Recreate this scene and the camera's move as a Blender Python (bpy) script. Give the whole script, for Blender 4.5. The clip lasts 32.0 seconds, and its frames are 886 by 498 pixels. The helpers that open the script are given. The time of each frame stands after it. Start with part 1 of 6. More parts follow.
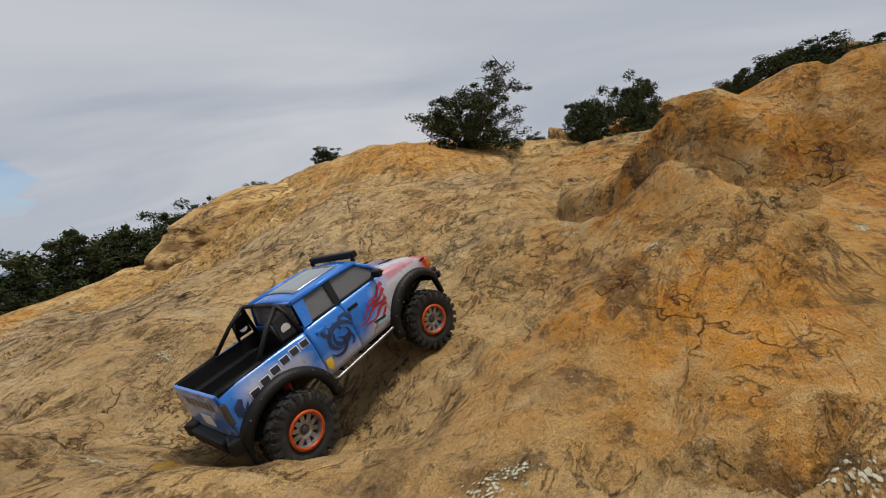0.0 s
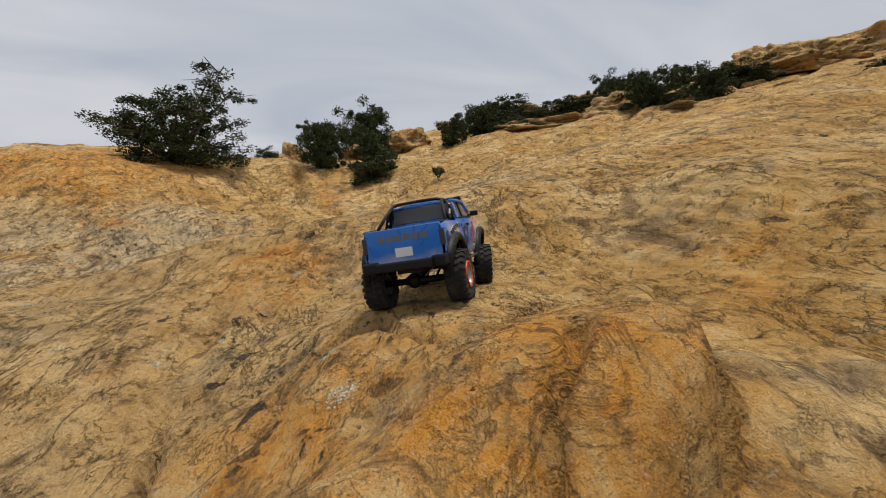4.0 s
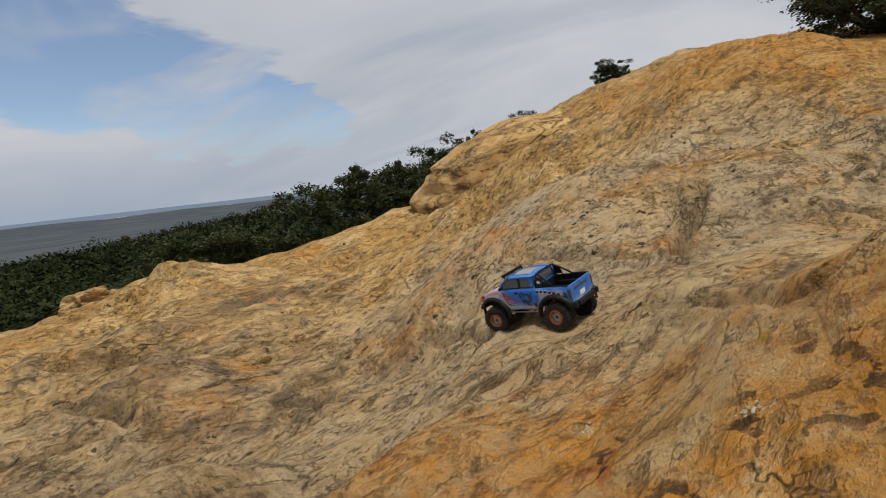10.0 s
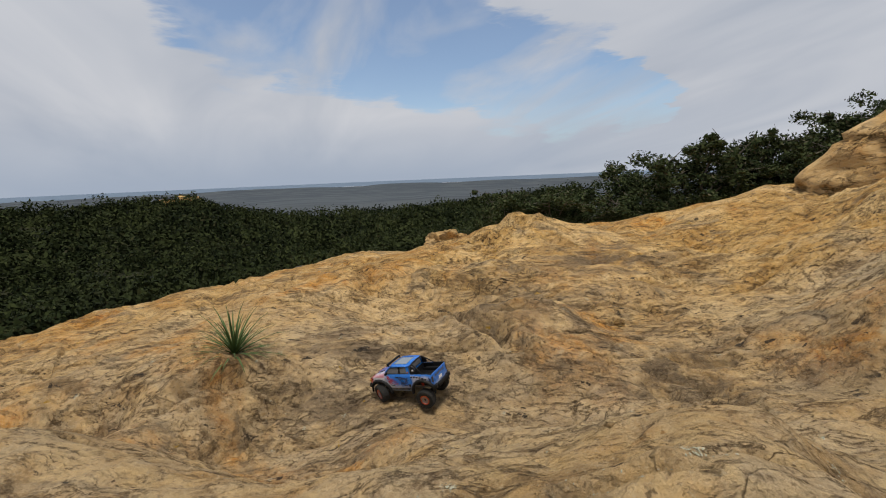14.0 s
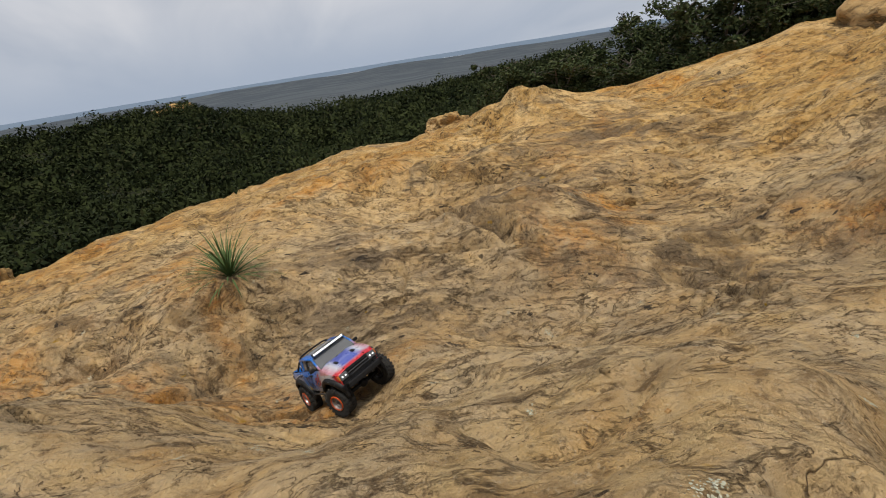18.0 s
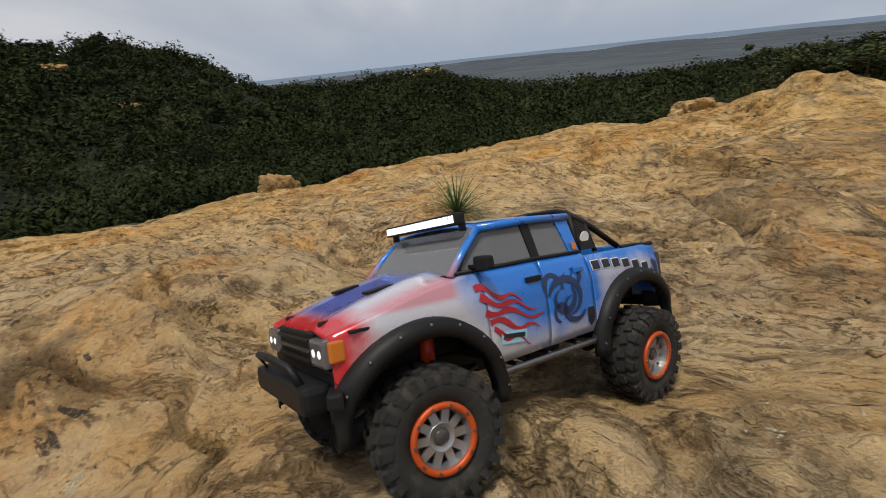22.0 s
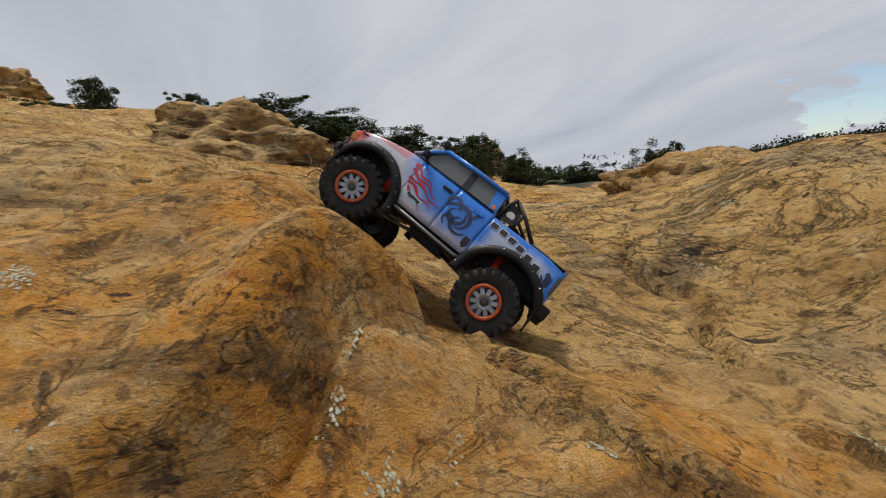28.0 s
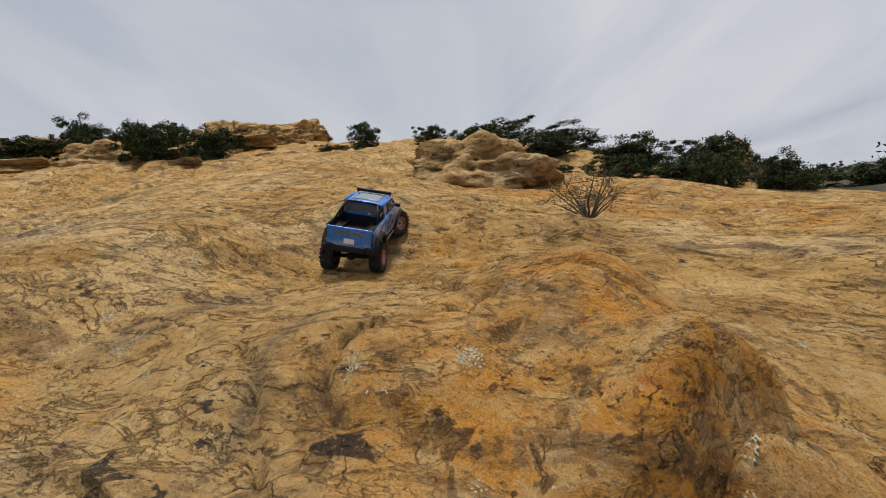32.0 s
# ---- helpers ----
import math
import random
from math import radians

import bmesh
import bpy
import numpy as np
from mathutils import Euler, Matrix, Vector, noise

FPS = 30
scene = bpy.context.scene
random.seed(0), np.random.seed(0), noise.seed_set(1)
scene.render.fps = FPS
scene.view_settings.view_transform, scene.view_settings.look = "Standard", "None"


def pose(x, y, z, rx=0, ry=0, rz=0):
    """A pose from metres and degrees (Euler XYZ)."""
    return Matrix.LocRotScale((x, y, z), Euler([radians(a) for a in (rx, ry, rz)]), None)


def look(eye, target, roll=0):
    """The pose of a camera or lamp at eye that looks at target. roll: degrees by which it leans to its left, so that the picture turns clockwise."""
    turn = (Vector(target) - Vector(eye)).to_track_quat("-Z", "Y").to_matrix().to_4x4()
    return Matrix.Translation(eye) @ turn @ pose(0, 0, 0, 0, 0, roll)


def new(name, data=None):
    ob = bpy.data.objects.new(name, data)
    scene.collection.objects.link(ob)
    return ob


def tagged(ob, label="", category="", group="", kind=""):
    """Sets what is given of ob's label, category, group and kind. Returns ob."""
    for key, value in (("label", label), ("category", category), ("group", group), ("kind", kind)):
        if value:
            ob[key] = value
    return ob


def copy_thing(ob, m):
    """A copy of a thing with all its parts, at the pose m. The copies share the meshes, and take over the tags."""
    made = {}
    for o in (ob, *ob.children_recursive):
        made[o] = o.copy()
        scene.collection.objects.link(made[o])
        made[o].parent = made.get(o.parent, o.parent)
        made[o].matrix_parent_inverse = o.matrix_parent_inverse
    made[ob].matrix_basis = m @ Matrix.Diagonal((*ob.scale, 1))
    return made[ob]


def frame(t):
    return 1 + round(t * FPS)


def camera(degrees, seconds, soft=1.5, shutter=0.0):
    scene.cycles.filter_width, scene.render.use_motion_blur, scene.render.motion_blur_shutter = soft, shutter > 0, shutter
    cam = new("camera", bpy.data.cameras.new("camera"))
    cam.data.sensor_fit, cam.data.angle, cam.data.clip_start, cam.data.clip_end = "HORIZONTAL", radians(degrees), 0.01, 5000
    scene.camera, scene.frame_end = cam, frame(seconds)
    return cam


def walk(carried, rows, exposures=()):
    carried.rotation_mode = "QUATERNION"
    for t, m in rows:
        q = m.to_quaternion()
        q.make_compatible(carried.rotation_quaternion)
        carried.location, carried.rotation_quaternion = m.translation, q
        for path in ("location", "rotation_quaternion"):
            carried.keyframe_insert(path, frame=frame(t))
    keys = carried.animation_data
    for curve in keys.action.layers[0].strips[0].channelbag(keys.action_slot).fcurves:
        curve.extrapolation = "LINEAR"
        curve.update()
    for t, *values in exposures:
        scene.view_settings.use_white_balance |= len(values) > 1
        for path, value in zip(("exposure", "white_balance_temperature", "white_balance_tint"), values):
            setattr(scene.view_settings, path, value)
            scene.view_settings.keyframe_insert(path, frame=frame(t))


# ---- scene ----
cam = camera(88.6, 32.0, 1.0, 0.12)
# seconds, eye, target, roll
PATH = [
    (0.0, (0.0, 0.0, 0.0), (0.0194, 0.9975, -0.0673), -6.69),
    (0.5, (0.0855, 0.1161, 0.0332), (0.1006, 1.1145, -0.0209), -6.81),
    (1.0, (0.1194, 0.2213, 0.0544), (0.264, 1.2086, -0.0111), -6.39),
    (1.5, (0.1606, 0.2724, 0.0895), (0.4695, 1.2196, 0.0031), -6.36),
    (2.0, (0.2346, 0.3145, 0.1198), (0.6158, 1.2353, 0.0372), -4.94),
    (2.5, (0.3106, 0.371, 0.2315), (0.7814, 1.2436, 0.1016), -5.64),
    (3.0, (0.4671, 0.4622, 0.33), (0.9939, 1.3034, 0.2085), -5.2),
    (3.5, (0.535, 0.5283, 0.4247), (1.0474, 1.3799, 0.3141), -5.39),
    (5.5, (0.2122, 1.4471, 0.491), (0.8454, 2.2127, 0.3774), -1.51),
    (6.0, (0.0397, 1.8627, 0.5681), (0.5852, 2.6942, 0.4634), -2.97),
    (6.5, (-0.2268, 2.1547, 0.5991), (0.1803, 3.0605, 0.482), -4.52),
    (7.0, (-0.414, 2.3062, 0.6091), (-0.1683, 3.2663, 0.4756), -5.4),
    (7.5, (-0.5086, 2.4266, 0.5926), (-0.3921, 3.4076, 0.4374), -5.19),
    (8.0, (-0.6402, 2.4673, 0.6581), (-0.6338, 3.4555, 0.5049), -5.83),
    (8.5, (-0.7706, 2.4611, 0.6634), (-0.811, 3.4509, 0.5267), -6.53),
    (9.0, (-0.8574, 2.3936, 0.6472), (-0.9853, 3.3757, 0.5092), -5.68),
    (9.5, (-0.942, 2.3279, 0.5037), (-1.2575, 3.2667, 0.3655), -5.16),
    (10.0, (-0.9686, 2.1622, 0.3503), (-1.4704, 3.0117, 0.1874), -6.24),
    (10.5, (-0.9365, 2.0601, 0.2821), (-1.4993, 2.8633, 0.0869), -5.56),
    (11.0, (-1.0492, 2.0474, 0.2525), (-1.6718, 2.806, 0.0604), -5.99),
    (11.5, (-1.1611, 2.0705, 0.2482), (-1.8508, 2.774, 0.0762), -6.07),
    (12.0, (-1.2389, 2.0194, 0.2422), (-1.9956, 2.6548, 0.0879), -5.73),
    (12.5, (-1.3086, 1.9481, 0.2011), (-2.139, 2.487, 0.0595), -5.33),
    (13.0, (-1.3294, 1.9348, 0.168), (-2.2063, 2.3863, 0.0031), -4.09),
    (13.5, (-1.5259, 1.8464, 0.1063), (-2.4262, 2.2551, -0.0432), -2.41),
    (15.5, (-1.9392, 2.1301, 0.1284), (-2.8631, 2.39, -0.1524), -5.32),
    (16.0, (-1.8968, 2.0716, 0.1228), (-2.8077, 2.2917, -0.2264), -6.54),
    (16.5, (-1.8723, 2.0782, 0.0924), (-2.7582, 2.3186, -0.3042), -6.76),
    (17.0, (-1.8744, 2.1062, 0.111), (-2.7516, 2.3431, -0.3066), -6.76),
    (17.5, (-1.8912, 2.1172, 0.1234), (-2.7578, 2.3911, -0.2936), -7.68),
    (18.0, (-1.9231, 2.1227, 0.1305), (-2.7875, 2.4307, -0.2669), -9.08),
    (18.5, (-1.912, 2.1442, 0.1261), (-2.7616, 2.4733, -0.286), -8.74),
    (19.0, (-1.9235, 2.155, 0.1296), (-2.764, 2.5137, -0.2765), -9.24),
    (19.5, (-1.9269, 2.1472, 0.1346), (-2.7583, 2.5261, -0.2718), -10.57),
    (20.0, (-1.9111, 2.1689, 0.1082), (-2.738, 2.561, -0.2948), -9.43),
    (20.5, (-1.885, 2.1612, 0.1028), (-2.7116, 2.5364, -0.3168), -8.61),
    (21.0, (-1.8859, 2.1276, 0.0893), (-2.7426, 2.4423, -0.3194), -9.31),
    (21.5, (-1.8502, 2.0845, 0.0695), (-2.7594, 2.213, -0.3264), -7.79),
    (22.0, (-1.7832, 1.9785, 0.0584), (-2.6982, 1.8634, -0.3281), -6.16),
    (22.5, (-1.8428, 1.845, 0.0285), (-2.6976, 1.4678, -0.3281), -5.97),
    (23.0, (-1.8538, 1.7204, -0.0026), (-2.5508, 1.0664, -0.2968), -6.76),
    (23.5, (-1.8121, 1.6969, 0.0044), (-2.156, 0.786, -0.2237), -7.48),
    (24.0, (-1.7686, 1.7092, 0.0241), (-1.8423, 0.7296, -0.1626), -5.44),
    (24.5, (-1.6776, 1.7682, 0.0683), (-1.5524, 0.7905, -0.1009), -4.57),
    (25.0, (-1.5464, 1.8236, 0.0913), (-1.3384, 0.8668, -0.1118), -1.45),
    (25.5, (-1.3295, 1.8611, 0.1502), (-1.005, 0.9366, -0.0495), -2.28),
    (27.5, (-0.0083, 1.0411, 0.1551), (0.767, 0.4274, 0.0059), -4.27),
    (28.0, (0.0247, 1.1436, 0.2345), (0.8843, 0.6556, 0.0828), -3.98),
    (28.5, (0.0509, 1.2023, 0.2528), (0.9756, 0.8492, 0.1098), -3.93),
    (29.0, (0.0607, 1.2079, 0.2736), (1.0076, 0.914, 0.1435), -4.03),
    (29.5, (0.0373, 1.2522, 0.2941), (1.0091, 1.0485, 0.1749), -4.21),
    (30.0, (0.0308, 1.3554, 0.355), (1.0186, 1.2437, 0.2462), -5.2),
    (30.5, (-0.0054, 1.4906, 0.4087), (0.9855, 1.4106, 0.3006), -5.68),
    (31.0, (-0.0249, 1.4999, 0.4007), (0.9679, 1.4395, 0.2982), -5.79),
    (31.5, (-0.0491, 1.441, 0.3975), (0.9452, 1.3983, 0.2997), -6.21),
    (32.0, (-0.0204, 1.3971, 0.4171), (0.9731, 1.3349, 0.3222), -6.77),
]
# the clip lens meters its picture as it turns: seconds, stops
STOPS = [(0.0, -0.1), (1.0, -0.1), (2.0, -0.2), (3.0, 0.0), (6.0, 0.0), (7.0, -0.1), (8.0, -0.08), (11.0, -0.14), (13.0, -0.1), (15.5, -0.02), (17.0, 0.0), (20.0, 0.06), (21.3, 0.0), (22.2, -0.08), (24.0, 0.0), (28.0, -0.06), (32.0, 0.0)]
walk(cam, [(t, look(eye, target, roll)) for t, eye, target, roll in PATH], STOPS)

# world, sun and clouds -------------------------------------------------
def nodes_of(tree):
    return tree.nodes, tree.links


world = bpy.data.worlds.new("overcast_sky")
scene.world = world
world.use_nodes = True
N, L = nodes_of(world.node_tree)
N.clear()
sky = N.new("ShaderNodeTexSky")
sky.sky_type = "NISHITA"
sky.sun_disc = False
sky.sun_elevation, sky.sun_rotation = radians(75), radians(113)
sky.air_density, sky.dust_density, sky.ozone_density = 1.0, 0.2, 3.0
coord = N.new("ShaderNodeTexCoord")
sep = N.new("ShaderNodeSeparateXYZ")
L.new(coord.outputs["Generated"], sep.inputs[0])
lift = N.new("ShaderNodeMath")
lift.operation, lift.inputs[1].default_value = "ADD", 0.26
L.new(sep.outputs[2], lift.inputs[0])
lift2 = N.new("ShaderNodeMath")
lift2.operation, lift2.inputs[1].default_value = "MAXIMUM", 0.08
L.new(lift.outputs[0], lift2.inputs[0])
flat = N.new("ShaderNodeVectorMath")
flat.operation = "DIVIDE"
both = N.new("ShaderNodeCombineXYZ")
for k in range(3):
    L.new(lift2.outputs[0], both.inputs[k])
L.new(coord.outputs["Generated"], flat.inputs[0])
L.new(both.outputs[0], flat.inputs[1])
turn = N.new("ShaderNodeMapping")
turn.inputs["Rotation"].default_value = (0, 0, radians(35))
turn.inputs["Scale"].default_value = (0.55, 1.25, 0.4)
turn.inputs["Location"].default_value = (0.9, 0.35, 0.0)
L.new(flat.outputs[0], turn.inputs[0])
cover = N.new("ShaderNodeTexNoise")
cover.inputs["Scale"].default_value, cover.inputs["Detail"].default_value = 0.9, 6
cover.inputs["Roughness"].default_value, cover.inputs["Distortion"].default_value = 0.55, 0.6
L.new(turn.outputs[0], cover.inputs["Vector"])
gap = N.new("ShaderNodeMapRange")
gap.inputs["From Min"].default_value, gap.inputs["From Max"].default_value = 0.18, 0.26
L.new(cover.outputs[0], gap.inputs["Value"])
tone = N.new("ShaderNodeTexNoise")
tone.inputs["Scale"].default_value, tone.inputs["Detail"].default_value = 1.1, 4
tone.inputs["Distortion"].default_value = 0.8
L.new(turn.outputs[0], tone.inputs["Vector"])
cloud = N.new("ShaderNodeValToRGB")
cloud.color_ramp.elements[0].position, cloud.color_ramp.elements[0].color = 0.3, (0.50, 0.545, 0.63, 1)
cloud.color_ramp.elements[1].position, cloud.color_ramp.elements[1].color = 0.68, (0.72, 0.735, 0.78, 1)
L.new(tone.outputs[0], cloud.inputs[0])
blue = N.new("ShaderNodeVectorMath")
blue.operation = "SCALE"
blue.inputs["Scale"].default_value = 0.14
L.new(sky.outputs[0], blue.inputs[0])
mix = N.new("ShaderNodeMix")
mix.data_type = "RGBA"
streak = N.new("ShaderNodeTexNoise")
streak.inputs["Scale"].default_value, streak.inputs["Detail"].default_value, streak.inputs["Distortion"].default_value = 1.6, 6, 0.5
L.new(turn.outputs[0], streak.inputs["Vector"])
torn = N.new("ShaderNodeMapRange")
torn.inputs["From Min"].default_value, torn.inputs["From Max"].default_value = 0.34, 0.52
L.new(streak.outputs[0], torn.inputs["Value"])
cover_now = gap.outputs[0]
ragged = N.new("ShaderNodeTexNoise")
ragged.inputs["Scale"].default_value, ragged.inputs["Detail"].default_value, ragged.inputs["Roughness"].default_value = 7.0, 5, 0.6
stretch = N.new("ShaderNodeMapping")
stretch.inputs["Scale"].default_value = (0.6, 0.6, 3.0)
L.new(coord.outputs["Generated"], stretch.inputs[0])
L.new(stretch.outputs[0], ragged.inputs["Vector"])
centred = N.new("ShaderNodeVectorMath")
centred.operation = "SUBTRACT"
centred.inputs[1].default_value = (0.5, 0.5, 0.5)
L.new(ragged.outputs["Color"], centred.inputs[0])
sway = N.new("ShaderNodeVectorMath")
sway.operation = "MULTIPLY"
sway.inputs[1].default_value = (0.30, 0.30, 0.16)
L.new(centred.outputs[0], sway.inputs[0])
swayed = N.new("ShaderNodeVectorMath")
swayed.operation = "ADD"
L.new(coord.outputs["Generated"], swayed.inputs[0])
L.new(sway.outputs[0], swayed.inputs[1])
heading = N.new("ShaderNodeVectorMath")
heading.operation = "NORMALIZE"
L.new(swayed.outputs[0], heading.inputs[0])
opened = None
for yaw, el, wide in ((88.3, 21.5, 0.988), (81.6, 18.7, 0.991), (74.1, 16.9, 0.9915), (66.2, 14.7, 0.992), (58.2, 12.2, 0.993), (51.6, 9.5, 0.9955), (45.3, 7.6, 0.998), (-158.8, 4.0, 0.9990), (-163.6, 4.7, 0.9990), (-168.8, 5.8, 0.9988), (-174.2, 7.1, 0.9988), (-178.9, 7.8, 0.9992)):
    toward = N.new("ShaderNodeVectorMath")
    toward.operation = "DOT_PRODUCT"
    L.new(heading.outputs[0], toward.inputs[0])
    toward.inputs[1].default_value = (-math.sin(radians(yaw)) * math.cos(radians(el)), math.cos(radians(yaw)) * math.cos(radians(el)), math.sin(radians(el)))
    hole = N.new("ShaderNodeMapRange")
    hole.interpolation_type = "SMOOTHSTEP"
    hole.inputs["From Min"].default_value, hole.inputs["From Max"].default_value = 1.3 * wide - 0.3, 0.3 + 0.7 * wide
    hole.inputs["To Max"].default_value = 0.85
    L.new(toward.outputs["Value"], hole.inputs["Value"])
    if opened is None:
        opened = hole.outputs[0]
        continue
    wider = N.new("ShaderNodeMath")
    wider.operation = "MAXIMUM"
    L.new(opened, wider.inputs[0])
    L.new(hole.outputs[0], wider.inputs[1])
    opened = wider.outputs[0]
cut = N.new("ShaderNodeMath")
cut.operation = "MULTIPLY"
L.new(opened, cut.inputs[0])
L.new(torn.outputs[0], cut.inputs[1])
left = N.new("ShaderNodeMath")
left.operation = "SUBTRACT"
left.use_clamp = True
L.new(cover_now, left.inputs[0])
L.new(cut.outputs[0], left.inputs[1])
cover_now = left.outputs[0]
L.new(cover_now, mix.inputs["Factor"])
L.new(blue.outputs[0], mix.inputs[6])
L.new(cloud.outputs[0], mix.inputs[7])
bg = N.new("ShaderNodeBackground")
bg.inputs["Strength"].default_value = 0.86
L.new(mix.outputs[2], bg.inputs["Color"])
wout = N.new("ShaderNodeOutputWorld")
L.new(bg.outputs[0], wout.inputs["Surface"])

sun = new("sun", bpy.data.lights.new("sun", "SUN"))
sun.data.energy, sun.data.angle, sun.data.color = 3.0, radians(10), (1.0, 0.93, 0.80)
sun.matrix_world = look((7, -3, 30), (0, 0, 0))

# materials -------------------------------------------------------------


def material(name, colour, rough=0.6, metal=0.0, spec=0.5):
    m = bpy.data.materials.new(name)
    m.use_nodes = True
    b = m.node_tree.nodes["Principled BSDF"]
    b.inputs["Base Color"].default_value = (*colour, 1)
    b.inputs["Roughness"].default_value = rough
    b.inputs["Metallic"].default_value = metal
    b.inputs["Specular IOR Level"].default_value = spec
    return m


class Graph:
    """A short way to write node graphs."""

    def __init__(self, m):
        self.t = m.node_tree
        self.bsdf = self.t.nodes["Principled BSDF"]

    def node(self, kind, **values):
        n = self.t.nodes.new(kind)
        for key, value in values.items():
            n.inputs[key.replace("_", " ")].default_value = value
        return n

    def link(self, a, b):
        self.t.links.new(a, b)
        return a

    def coords(self, scale=(1, 1, 1), turn=(0, 0, 0)):
        c = self.node("ShaderNodeTexCoord")
        m = self.node("ShaderNodeMapping", Scale=scale, Rotation=turn)
        self.link(c.outputs["Object"], m.inputs[0])
        return m.outputs[0]

    def along(self, turn, stretch):
        """Coordinates that stretch a pattern along a heading in plan."""
        c = self.node("ShaderNodeTexCoord")
        m = self.node("ShaderNodeMapping", Scale=stretch, Rotation=(0, 0, radians(turn)))
        m.vector_type = "TEXTURE"
        self.link(c.outputs["Object"], m.inputs[0])
        return m.outputs[0]

    def noise(self, at, scale, detail=4.0, rough=0.55, twist=0.0):
        n = self.node("ShaderNodeTexNoise", Scale=scale, Detail=detail, Roughness=rough, Distortion=twist)
        self.link(at, n.inputs["Vector"])
        return n.outputs[0]

    def ramp(self, value, low, high, to_low=0.0, to_high=1.0):
        n = self.node("ShaderNodeMapRange", From_Min=low, From_Max=high, To_Min=to_low, To_Max=to_high)
        self.link(value, n.inputs["Value"])
        return n.outputs[0]

    def math(self, op, a, b):
        n = self.t.nodes.new("ShaderNodeMath")
        n.operation = op
        for k, v in enumerate((a, b)):
            if isinstance(v, (int, float)):
                n.inputs[k].default_value = v
            else:
                self.link(v, n.inputs[k])
        return n.outputs[0]

    def blend(self, factor, a, b, kind="MIX"):
        n = self.t.nodes.new("ShaderNodeMix")
        n.data_type, n.blend_type = "RGBA", kind
        for socket, v in ((0, factor), (6, a), (7, b)):
            if isinstance(v, (int, float)):
                n.inputs[socket].default_value = v
            elif isinstance(v, tuple):
                n.inputs[socket].default_value = (*v, 1)
            else:
                self.link(v, n.inputs[socket])
        return n.outputs[2]

    def bump(self, height, strength, distance, below=None):
        n = self.node("ShaderNodeBump", Strength=strength, Distance=distance)
        self.link(height, n.inputs["Height"])
        if below is not None:
            self.link(below, n.inputs["Normal"])
        return n.outputs[0]

    def finish(self, colour=None, normal=None, rough=None):
        if colour is not None:
            self.link(colour, self.bsdf.inputs["Base Color"])
        if normal is not None:
            self.link(normal, self.bsdf.inputs["Normal"])
        if rough is not None:
            self.link(rough, self.bsdf.inputs["Roughness"])


